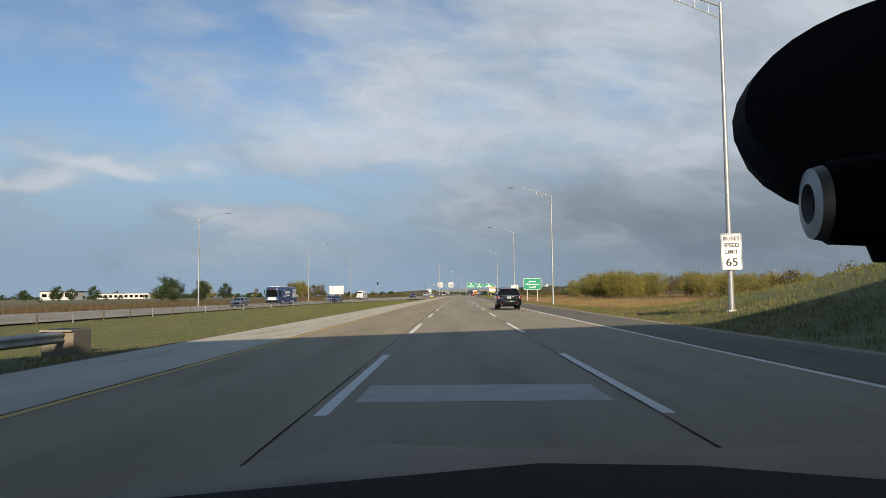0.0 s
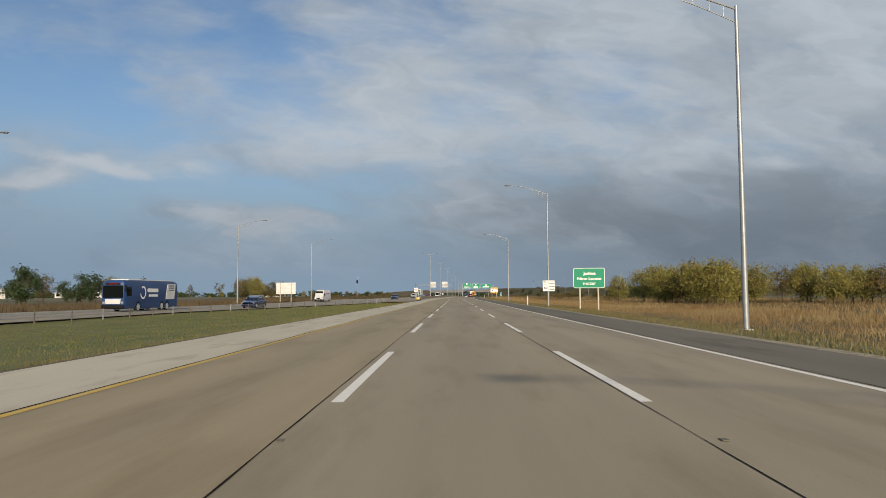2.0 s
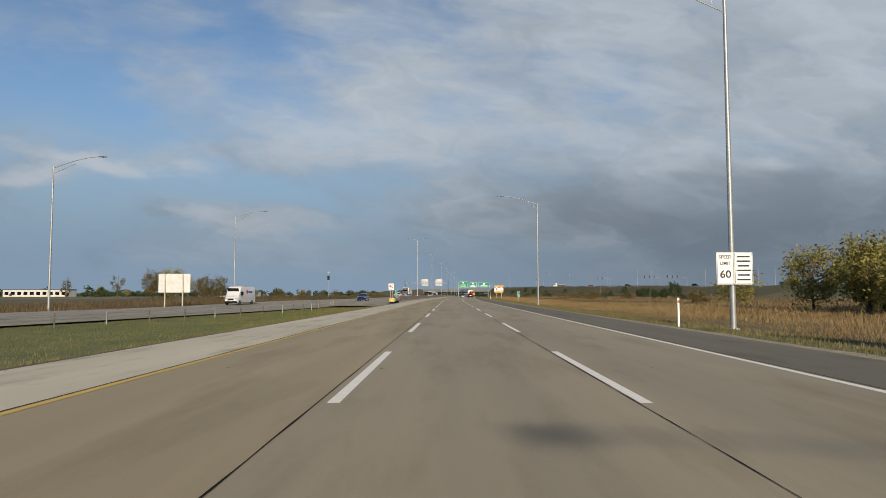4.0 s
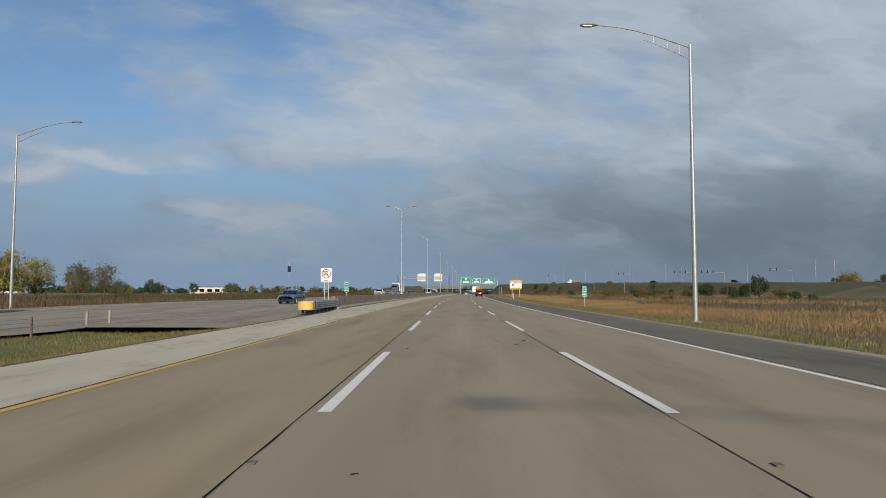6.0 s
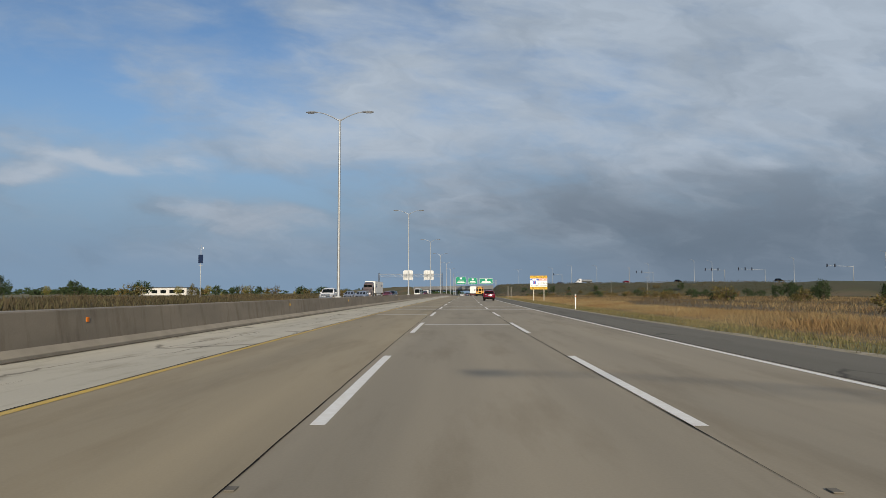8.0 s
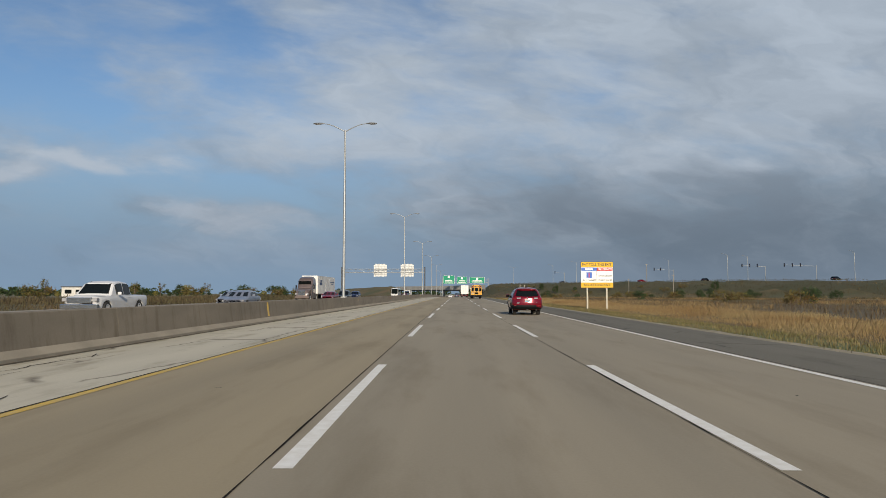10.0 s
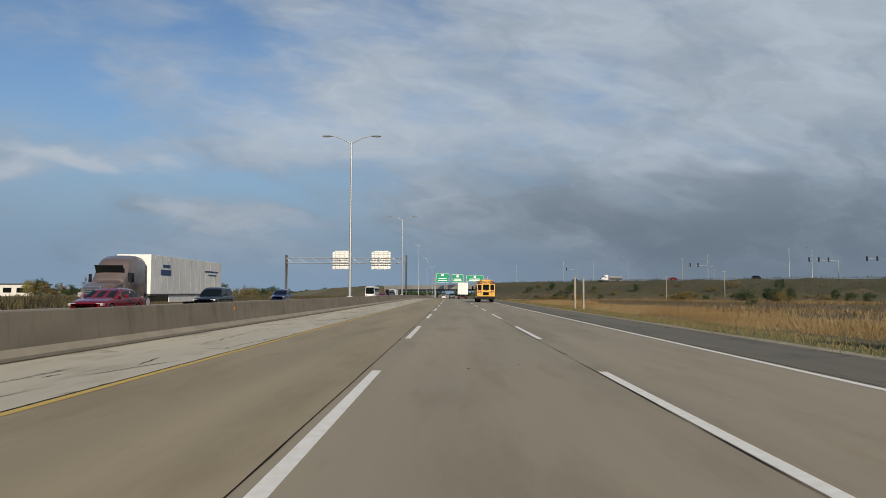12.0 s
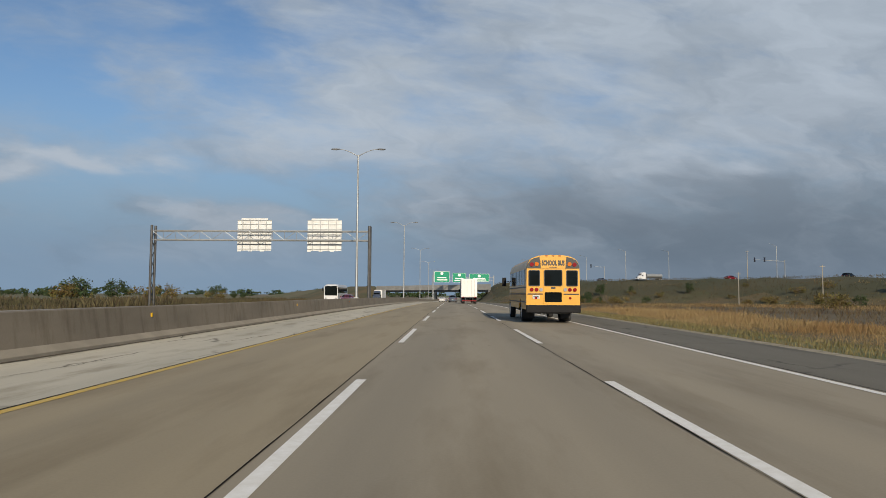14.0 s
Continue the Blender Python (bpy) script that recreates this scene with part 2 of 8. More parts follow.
        cr, mk, mr, mm, cx = nodes.new("ShaderNodeMapRange"), nodes.new("ShaderNodeTexNoise"), nodes.new("ShaderNodeMapRange"), nodes.new("ShaderNodeMath"), nodes.new("ShaderNodeMix")
        cr.inputs[1].default_value, cr.inputs[2].default_value, cr.inputs[3].default_value, cr.inputs[4].default_value = 0.0, wide, 1.0, 0.0
        links.new(vor.outputs["Distance"], cr.inputs[0])
        mk.inputs["Scale"].default_value, mk.inputs["Detail"].default_value = 0.35, 3
        links.new(uv, mk.inputs["Vector"])
        mr.inputs[1].default_value, mr.inputs[2].default_value = 0.62 - 0.24 * share, 0.70 - 0.24 * share
        links.new(mk.outputs[0], mr.inputs[0])
        mm.operation = "MULTIPLY"
        links.new(cr.outputs[0], mm.inputs[0]), links.new(mr.outputs[0], mm.inputs[1])
        if lanes:
            # the older pavement beyond the crossover is the cracked one
            sy, old, mo = nodes.new("ShaderNodeSeparateXYZ"), nodes.new("ShaderNodeMapRange"), nodes.new("ShaderNodeMath")
            links.new(uv, sy.inputs[0])
            old.inputs[1].default_value, old.inputs[2].default_value = 188, 222
            links.new(sy.outputs[1], old.inputs[0])
            mo.operation = "MULTIPLY"
            links.new(mm.outputs[0], mo.inputs[0]), links.new(old.outputs[0], mo.inputs[1])
            mm = mo
        cx.data_type, cx.blend_type = "RGBA", "MULTIPLY"
        links.new(mm.outputs[0], cx.inputs[0])
        links.new(mix.outputs[2], cx.inputs[6])
        cx.inputs[7].default_value = (0.34, 0.32, 0.30, 1)
        links.new(cx.outputs[2], hsv.inputs["Color"])
    links.new(hsv.outputs[0], b.inputs["Base Color"])
    if bump:
        bp = nodes.new("ShaderNodeBump")
        bp.inputs["Strength"].default_value, bp.inputs["Distance"].default_value = bump, 0.01
        links.new(small.outputs[0], bp.inputs["Height"])
        links.new(bp.outputs[0], b.inputs["Normal"])
    if through:
        b.inputs["Subsurface Weight"].default_value = 0.0
        tr, ad = nodes.new("ShaderNodeBsdfTranslucent"), nodes.new("ShaderNodeMixShader")
        links.new(hsv.outputs[0], tr.inputs[0])
        ad.inputs[0].default_value = through
        links.new(b.outputs[0], ad.inputs[1]), links.new(tr.outputs[0], ad.inputs[2])
        links.new(ad.outputs[0], nodes["Material Output"].inputs[0])
    return m


CONCRETE = material("lane_concrete", (0.325, 0.275, 0.190), 0.82, vary=0.13, scale=0.9, grain=38, bump=0.15, stretch=(0.8, 0.035, 1), tint=(0.252, 0.216, 0.152), lanes=True, blot=((0.72, 0.69, 0.63), 0.9, 0.50, 0.74, (1.0, 0.16, 1)), pour=(-0.08, (1.05, 1.01, 0.90)))
LIGHT_CONCRETE = material("shoulder_concrete", (0.53, 0.485, 0.375), 0.88, vary=0.14, scale=0.5, grain=26, bump=0.2, stretch=(1.2, 0.12, 1), lanes=True, tint=(0.43, 0.395, 0.305), blot=((0.62, 0.59, 0.54), 1.3, 0.52, 0.72, (1.0, 0.22, 1)), cracks=(1.0, 0.035, (0.62, 0.13, 1), 0.55))
ASPHALT = material("shoulder_asphalt", (0.110, 0.100, 0.074), 0.9, vary=0.28, scale=0.5, grain=55, bump=0.35, stretch=(1.5, 0.06, 1), lanes=True, tint=(0.148, 0.134, 0.100), blot=((0.68, 0.67, 0.66), 0.8, 0.55, 0.66, (1.0, 0.2, 1)), cracks=(1.0, 0.03, (0.5, 0.2, 1), 0.4))
PATCH = material("patch_concrete", (0.50, 0.47, 0.41), 0.85, vary=0.1, scale=2, grain=40, bump=0.15)
OPP_CONCRETE = material("far_carriageway_concrete", (0.27, 0.24, 0.185), 0.85, vary=0.16, scale=0.5, grain=30, bump=0.1, stretch=(1, 0.05, 1), blot=((0.66, 0.63, 0.58), 0.7, 0.50, 0.68, (1.0, 0.3, 1)))
JOINT = material("joint_tar", (0.020, 0.017, 0.014), 0.9, vary=0.3, scale=5, bump=0.1, spec=0.05)
SOIL = material("bare_soil", (0.055, 0.042, 0.026), 0.95, vary=0.35, scale=2, grain=20, bump=0.6, tint=(0.10, 0.078, 0.045))
CRACK = material("crack_seal", (0.055, 0.048, 0.040), 0.9, vary=0.3, scale=5, bump=0.1, spec=0.05)
WHITE_PAINT = material("white_road_paint", (0.82, 0.80, 0.74), 0.7, vary=0.12, scale=8, grain=90, bump=0.15, tint=(0.72, 0.69, 0.61))
YELLOW_PAINT = material("yellow_road_paint", (0.62, 0.40, 0.05), 0.7, vary=0.18, scale=6, grain=90, bump=0.15, tint=(0.50, 0.36, 0.12))
SEAM = material("worn_seam", (0.135, 0.118, 0.088), 0.85, vary=0.3, scale=4, bump=0.1)
SURVEY_PAINT = material("survey_paint", (0.60, 0.58, 0.10), 0.7, vary=0.2, scale=6, grain=60, bump=0.1, tint=(0.50, 0.46, 0.22))
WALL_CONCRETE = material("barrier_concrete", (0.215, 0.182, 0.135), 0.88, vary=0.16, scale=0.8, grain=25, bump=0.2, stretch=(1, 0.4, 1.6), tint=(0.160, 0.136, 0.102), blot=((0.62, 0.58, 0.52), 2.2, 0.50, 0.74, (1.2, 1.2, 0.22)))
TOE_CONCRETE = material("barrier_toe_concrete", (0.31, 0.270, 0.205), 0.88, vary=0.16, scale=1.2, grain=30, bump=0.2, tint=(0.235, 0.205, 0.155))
BRIDGE_CONCRETE = material("bridge_concrete", (0.40, 0.38, 0.34), 0.85, vary=0.12, scale=0.3, grain=8, bump=0.1)
TURF = material("turf_soil", (0.068, 0.094, 0.020), 0.95, vary=0.3, scale=0.3, grain=14, bump=0.6, tint=(0.135, 0.122, 0.040))
MEADOW = material("dry_meadow_soil", (0.125, 0.085, 0.035), 0.95, vary=0.3, scale=0.06, grain=4, bump=0.6, tint=(0.058, 0.062, 0.020))
FIELD = material("far_field_soil", (0.15, 0.115, 0.065), 0.95, vary=0.25, scale=0.015, grain=1.5, bump=0.3, tint=(0.09, 0.10, 0.035))
SCRUB = material("dark_scrub_soil", (0.060, 0.045, 0.024), 0.95, vary=0.3, scale=0.08, grain=4, bump=0.6, tint=(0.115, 0.090, 0.042))
BANK = material("green_bank_soil", (0.042, 0.048, 0.016), 0.95, vary=0.3, scale=0.03, grain=3, bump=0.5, tint=(0.070, 0.060, 0.024))
GRAVEL = material("gravel_edge", (0.36, 0.31, 0.23), 0.95, vary=0.35, scale=3, grain=50, bump=0.6, tint=(0.20, 0.17, 0.10))
GREEN_BLADE = material("green_grass", (0.090, 0.125, 0.022), 0.75, vary=0.2, scale=0.35, grain=3, bump=0, tint=(0.205, 0.178, 0.058), island=0.18, through=0.3)
VERGE_BLADE = material("mown_autumn_grass", (0.120, 0.110, 0.034), 0.8, vary=0.2, scale=0.35, grain=3, bump=0, tint=(0.245, 0.185, 0.085), island=0.28, through=0.3)
DRY_BLADE = material("tall_dry_grass", (0.255, 0.145, 0.054), 0.85, vary=0.15, scale=0.10, grain=1, bump=0, tint=(0.345, 0.262, 0.128), island=0.17, through=0.35)
BROWN_BLADE = material("brown_weeds", (0.088, 0.062, 0.032), 0.85, vary=0.2, scale=0.10, grain=2, bump=0, tint=(0.150, 0.105, 0.052), island=0.3, through=0.3)
DARK_BLADE = material("dark_brush_stems", (0.048, 0.046, 0.020), 0.85, vary=0.25, scale=0.05, grain=2, bump=0, tint=(0.105, 0.075, 0.036), island=0.35, through=0.25)
BARK = material("bark", (0.10, 0.075, 0.055), 0.9, vary=0.3, scale=4, grain=25, bump=0.6)
LEAF_GREEN = material("dark_green_leaves", (0.040, 0.062, 0.018), 0.7, vary=0.2, scale=0.8, bump=0, island=0.45, through=0.3)
LEAF_OLIVE = material("olive_autumn_leaves", (0.190, 0.185, 0.045), 0.7, vary=0.2, scale=0.5, bump=0, tint=(0.290, 0.225, 0.055), island=0.4, through=0.35)
LEAF_RUST = material("rust_autumn_leaves", (0.16, 0.095, 0.025), 0.7, vary=0.2, scale=0.5, bump=0, tint=(0.10, 0.095, 0.025), island=0.4, through=0.3)
STEEL = material("galvanised_steel", (0.36, 0.37, 0.37), 0.5, 0.6, vary=0.10, scale=3, grain=30, bump=0.05)
DARK_STEEL = material("weathered_dark_steel", (0.09, 0.09, 0.09), 0.6, 0.5, vary=0.2, scale=2, grain=20, bump=0.1)
RAIL_STEEL = material("guardrail_steel", (0.33, 0.34, 0.34), 0.5, 0.7, vary=0.2, scale=2, grain=20, bump=0.1)
ALU_BACK = material("bare_aluminium_sign_back", (0.60, 0.60, 0.58), 0.5, 0.1, vary=0.08, scale=1.5, grain=15, bump=0.05)
WOOD = material("weathered_timber", (0.135, 0.105, 0.075), 0.9, vary=0.25, scale=3, grain=40, bump=0.4, stretch=(6, 6, 0.6))
GREY_TIMBER = material("grey_weathered_timber", (0.26, 0.235, 0.195), 0.9, vary=0.25, scale=3, grain=40, bump=0.4, stretch=(6, 6, 0.6))
PALE_POST = material("pale_sign_post", (0.46, 0.42, 0.33), 0.7, vary=0.15, scale=3, grain=30, bump=0.1)
SIGN_GREEN = material("green_sign_sheeting", (0.0, 0.225, 0.120), 0.5, vary=0.05, scale=2, bump=0.02, spec=0.3)
SIGN_WHITE = material("white_sign_sheeting", (0.78, 0.78, 0.76), 0.5, vary=0.04, scale=2, bump=0.02, spec=0.3)
SIGN_YELLOW = material("yellow_sign_sheeting", (0.66, 0.38, 0.01), 0.5, vary=0.05, scale=2, bump=0.02, spec=0.3)
SIGN_BLUE = material("blue_sign_sheeting", (0.02, 0.11, 0.48), 0.4, vary=0.05, scale=2, bump=0.02)
SIGN_RED = material("red_sign_sheeting", (0.46, 0.015, 0.025), 0.4, vary=0.05, scale=2, bump=0.02)
SIGN_BLACK = material("black_sign_ink", (0.012, 0.012, 0.012), 0.5, vary=0.1, scale=2, bump=0.02)
BLACK_PAINT = material("black_car_paint", (0.003, 0.0035, 0.004), 0.10, 0.0, vary=0.1, scale=2, grain=200, bump=0.0, coat=0.6, spec=0.4)
RED_PAINT = material("red_metallic_paint", (0.17, 0.003, 0.012), 0.16, 0.3, vary=0.08, scale=2, grain=300, bump=0.0, coat=0.5, spec=0.4)
BLUE_PAINT = material("navy_car_paint", (0.012, 0.022, 0.075), 0.25, 0.3, vary=0.1, scale=2, grain=300, bump=0.0, coat=1.0)
GREY_PAINT = material("blue_grey_car_paint", (0.085, 0.10, 0.135), 0.28, 0.5, vary=0.08, scale=2, grain=300, bump=0.0, coat=1.0)
SILVER_PAINT = material("silver_car_paint", (0.22, 0.235, 0.28), 0.3, 0.4, vary=0.08, scale=2, grain=300, bump=0.0, coat=0.8)
WHITE_CAR = material("white_vehicle_paint", (0.58, 0.58, 0.58), 0.3, vary=0.05, scale=1, bump=0.0, coat=0.5)
BUS_YELLOW = material("school_bus_yellow", (0.60, 0.295, 0.010), 0.4, vary=0.06, scale=1.5, grain=30, bump=0.0, coat=0.25, tint=(0.55, 0.265, 0.010))
BRONZE_PAINT = material("bronze_truck_paint", (0.17, 0.13, 0.115), 0.3, 0.4, vary=0.1, scale=1, bump=0.0, coat=0.8)
TRAILER_WHITE = material("white_trailer_panel", (0.66, 0.65, 0.62), 0.5, vary=0.10, scale=0.8, grain=10, bump=0.03, stretch=(1, 1, 0.3))
VAN_BLUE = material("dark_blue_van_panel", (0.015, 0.045, 0.14), 0.4, vary=0.15, scale=0.6, bump=0.0)
GLASS = material("tinted_car_glass", (0.006, 0.008, 0.008), 0.03, vary=0.1, scale=1, bump=0.0, coat=0.0, spec=0.26)
RUBBER = material("tyre_rubber", (0.022, 0.022, 0.022), 0.85, vary=0.2, scale=10, grain=80, bump=0.2)
ALLOY = material("alloy_wheel", (0.62, 0.62, 0.62), 0.32, 0.4, vary=0.08, scale=5, bump=0.0)
CHROME = material("chrome_trim", (0.45, 0.46, 0.47), 0.18, 0.9, vary=0.05, scale=3, bump=0.0)
BLACK_PLASTIC = material("black_plastic", (0.009, 0.009, 0.010), 0.6, vary=0.15, scale=6, grain=120, bump=0.05, spec=0.14)
RED_LENS = material("red_lamp_lens", (0.20, 0.006, 0.008), 0.15, vary=0.1, scale=8, bump=0.0, coat=0.4)
AMBER_LENS = material("amber_lamp_lens", (0.50, 0.13, 0.006), 0.15, vary=0.1, scale=8, bump=0.0, coat=0.4)
CLEAR_LENS = material("clear_lamp_lens", (0.30, 0.30, 0.31), 0.1, vary=0.1, scale=8, bump=0.0, coat=0.4)
PLATE = material("licence_plate", (0.48, 0.50, 0.50), 0.4, vary=0.05, scale=6, bump=0.0)
PLATE_BLUE = material("licence_plate_band", (0.12, 0.35, 0.50), 0.4, vary=0.05, scale=6, bump=0.0)
BUILDING = material("pale_building_wall", (0.55, 0.53, 0.49), 0.8, vary=0.08, scale=0.4, bump=0.05)
CUSHION_YELLOW = material("yellow_plastic_nose", (0.62, 0.42, 0.06), 0.6, vary=0.15, scale=3, bump=0.05, tint=(0.50, 0.40, 0.16))
SOLAR = material("solar_panel_glass", (0.012, 0.02, 0.05), 0.15, vary=0.2, scale=6, bump=0.0)
DASH_BLACK = material("black_dashboard", (0.006, 0.006, 0.007), 0.8, vary=0.15, scale=6, grain=150, bump=0.1, spec=0.15)
HOOD_PAINT = material("dark_grey_bonnet_paint", (0.010, 0.010, 0.011), 0.45, 0.0, vary=0.08, scale=2, grain=300, bump=0.0, coat=0.0, spec=0.12)

# ---- helpers for meshes ----
def mesh_object(name, bm, mat, parent=None, label="", smooth=False):
    bmesh.ops.recalc_face_normals(bm, faces=bm.faces)
    me = bpy.data.meshes.new(name)
    bm.to_mesh(me)
    bm.free()
    for m in mat if isinstance(mat, (list, tuple)) else [mat]:
        me.materials.append(m)
    if smooth:
        me.shade_smooth()
        me.set_sharp_from_angle(angle=radians(38))
    ob = new(name, me)
    if parent:
        ob.parent = parent
    if label:
        ob["label"] = label
    return ob


def part(name, bm, mat, parent, label="", smooth=False):
    return mesh_object(name, bm, mat, parent, label, smooth)


def thing(name, m, label, category, group="", kind=""):
    e = new(name)
    e.empty_display_size = 0.2
    e.matrix_basis = m
    return tagged(e, label, category, group, kind)


def box(x0, x1, y0, y1, z0, z1, bevel=0.0, bm=None):
    own = bm is None
    bm = bm or bmesh.new()
    made = bmesh.ops.create_cube(bm, size=1)["verts"]
    for v in made:
        v.co = ((x0 + x1) / 2 + v.co.x * (x1 - x0), (y0 + y1) / 2 + v.co.y * (y1 - y0), (z0 + z1) / 2 + v.co.z * (z1 - z0))
    if bevel and own:
        bmesh.ops.bevel(bm, geom=bm.edges[:], offset=bevel, segments=2, affect="EDGES", profile=0.6)
    return bm


def tube(points, radius, sides=10, bm=None, end=None):
    """A round bar along points; end: its radius at the far end."""
    bm = bm or bmesh.new()
    pts = [Vector(p) for p in points]
    rings = []
    for i, p in enumerate(pts):
        way = (pts[min(i + 1, len(pts) - 1)] - pts[max(i - 1, 0)]).normalized()
        a = way.orthogonal().normalized() if abs(way.z) < 0.99 else Vector((1, 0, 0))
        b = way.cross(a)
        r = radius + ((end if end is not None else radius) - radius) * i / (len(pts) - 1)
        rings.append([bm.verts.new(p + (a * math.cos(k * math.tau / sides) + b * math.sin(k * math.tau / sides)) * r) for k in range(sides)])
    for u, v in zip(rings, rings[1:]):
        for k in range(sides):
            bm.faces.new((u[k], u[(k + 1) % sides], v[(k + 1) % sides], v[k]))
    bm.faces.new(rings[0][::-1]), bm.faces.new(rings[-1])
    return bm


def disc(c, axis, r, depth, sides=20, bm=None):
    """A short cylinder round c whose axis is 'x', 'y' or 'z'."""
    off = {"x": Vector((depth / 2, 0, 0)), "y": Vector((0, depth / 2, 0)), "z": Vector((0, 0, depth / 2))}[axis]
    return tube([Vector(c) - off, Vector(c) + off], r, sides, bm)


def plate(w, h, r, y0, y1, z0=0.0, x0=0.0):
    """An upright board with rounded corners, w wide and h high, from y0 to y1, its middle at x0 and its foot at z0."""
    bm = bmesh.new()
    ring = []
    for cx, cz, a0 in ((w / 2 - r, r, -90), (w / 2 - r, h - r, 0), (-w / 2 + r, h - r, 90), (-w / 2 + r, r, 180)):
        for k in range(5):
            a = radians(a0 + k * 22.5)
            ring.append((x0 + cx + r * math.cos(a), z0 + cz + r * math.sin(a)))
    lo = [bm.verts.new((x, y0, z)) for x, z in ring]
    hi = [bm.verts.new((x, y1, z)) for x, z in ring]
    bm.faces.new(lo), bm.faces.new(hi[::-1])
    for k in range(len(ring)):
        bm.faces.new((lo[k], hi[k], hi[(k + 1) % len(ring)], lo[(k + 1) % len(ring)]))
    return bm


def border(w, h, r, t, y0, y1, z0=0.0, x0=0.0):
    """A rounded rectangular rim, t wide."""
    bm = bmesh.new()
    rings = []
    for ww, hh, rr, off in ((w, h, r, 0), (w - 2 * t, h - 2 * t, max(r - t, 0.01), t)):
        ring = []
        for cx, cz, a0 in ((ww / 2 - rr, rr, -90), (ww / 2 - rr, hh - rr, 0), (-ww / 2 + rr, hh - rr, 90), (-ww / 2 + rr, rr, 180)):
            for k in range(5):
                a = radians(a0 + k * 22.5)
                ring.append((x0 + cx + rr * math.cos(a), z0 + off + cz + rr * math.sin(a)))
        rings.append(([bm.verts.new((x, y0, z)) for x, z in ring], [bm.verts.new((x, y1, z)) for x, z in ring]))
    (a0, a1), (b0, b1) = rings
    n = len(a0)
    for k in range(n):
        j = (k + 1) % n
        bm.faces.new((a0[k], a0[j], b0[j], b0[k])), bm.faces.new((a1[k], b1[k], b1[j], a1[j]))
        bm.faces.new((a0[k], a1[k], a1[j], a0[j])), bm.faces.new((b0[k], b0[j], b1[j], b1[k]))
    return bm


def lettering(name, words, size, mat, parent, x, y, z, wide=None, turn=0, bold=0.0, ry=0):
    """Words in the built-in font, upright, facing -y, their middle at x and z."""
    cu = bpy.data.curves.new(name, "FONT")
    cu.body, cu.size, cu.align_x, cu.align_y = words, size, "CENTER", "CENTER"
    cu.extrude, cu.resolution_u, cu.offset = 0.003, 3, bold
    tmp = new("tmp", cu)
    dg = bpy.context.evaluated_depsgraph_get()
    me = bpy.data.meshes.new_from_object(tmp.evaluated_get(dg))
    bpy.data.objects.remove(tmp)
    xs = [v.co.x for v in me.vertices]
    f = wide / (max(xs) - min(xs)) if wide else 1
    me.transform(pose(x, y, z, 90, 0, turn) @ Matrix.Diagonal((f, 1, 1, 1)))
    me.materials.clear()
    me.materials.append(mat)
    ob = new(name, me)
    ob.parent = parent
    return ob


def bars(name, spots, mat, parent, y, h=0.05):
    """Plain bars for writing that cannot be read: (x, z, width) each."""
    bm = bmesh.new()
    for x, z, w in spots:
        box(x - w / 2, x + w / 2, y - 0.003, y + 0.003, z - h / 2, z + h / 2, bm=bm)
    return part(name, bm, mat, parent)


def strip(name, s0, s1, d0, d1, z, mat, step=4.0, parent=None, thick=0.0):
    """A band of the road from s0 to s1; d0, d1 and z may be functions of s."""
    bm, prev = bmesh.new(), None
    n = max(1, round((s1 - s0) / step))
    f = lambda v, s: v(s) if callable(v) else v
    lay = {}
    for i in range(n + 1):
        s = s0 + (s1 - s0) * i / n
        row = [bm.verts.new(at(s, f(d0, s), f(z, s))), bm.verts.new(at(s, f(d1, s), f(z, s)))]
        if thick:
            row += [bm.verts.new(at(s, f(d1, s), f(z, s) - thick)), bm.verts.new(at(s, f(d0, s), f(z, s) - thick))]
        if prev:
            for k in range(len(row) if thick else 1):
                j = (k + 1) % len(row)
                bm.faces.new((prev[k], prev[j], row[j], row[k]))
        elif thick:
            bm.faces.new(row)
        lay[row[0]], lay[row[1]] = (f(d0, s), s), (f(d1, s), s)
        prev = row
    if thick:
        bm.faces.new(prev)
    uv = bm.loops.layers.uv.new("road")
    for face in bm.faces:
        for loop in face.loops:
            loop[uv].uv = lay.get(loop.vert, (0, 0))
    return mesh_object(name, bm, mat, parent)


def smooth(x, a, b):
    f = min(max((x - a) / (b - a), 0), 1)
    return f * f * (3 - 2 * f)


def between(x, table):
    for (a, u), (b, v) in zip(table, table[1:]):
        if x <= b:
            return u + (v - u) * max(0, min(1, (x - a) / (b - a)))
    return table[-1][1]


# ---- ground, road, bridges ----
BARRIER = -6.82


def opp_in(s):
    """The near edge of the far carriageway."""
    return between(s, ((40, -27.0), (130, -26.0), (193, -16.5), (222, -13.0), (246, -8.2), (400, -7.9), (480, -7.9)))


def opp_out(s):
    return between(s, ((40, -46.0), (130, -43.5), (190, -38.5), (240, -33.0), (300, -29.0), (480, -29.0)))


def opp_z(s):
    return -0.36 * (1 - smooth(s, 205, 260))


def ridge(d):
    """Where the crossing road runs, and how high."""
    if d > 0:
        return 840 - 1.7 * d, 9.6 - 3.6 * smooth(d, 30, 220)
    return 840 - 1.7 * d, 9.4 * (1 - smooth(-d, 60, 260))


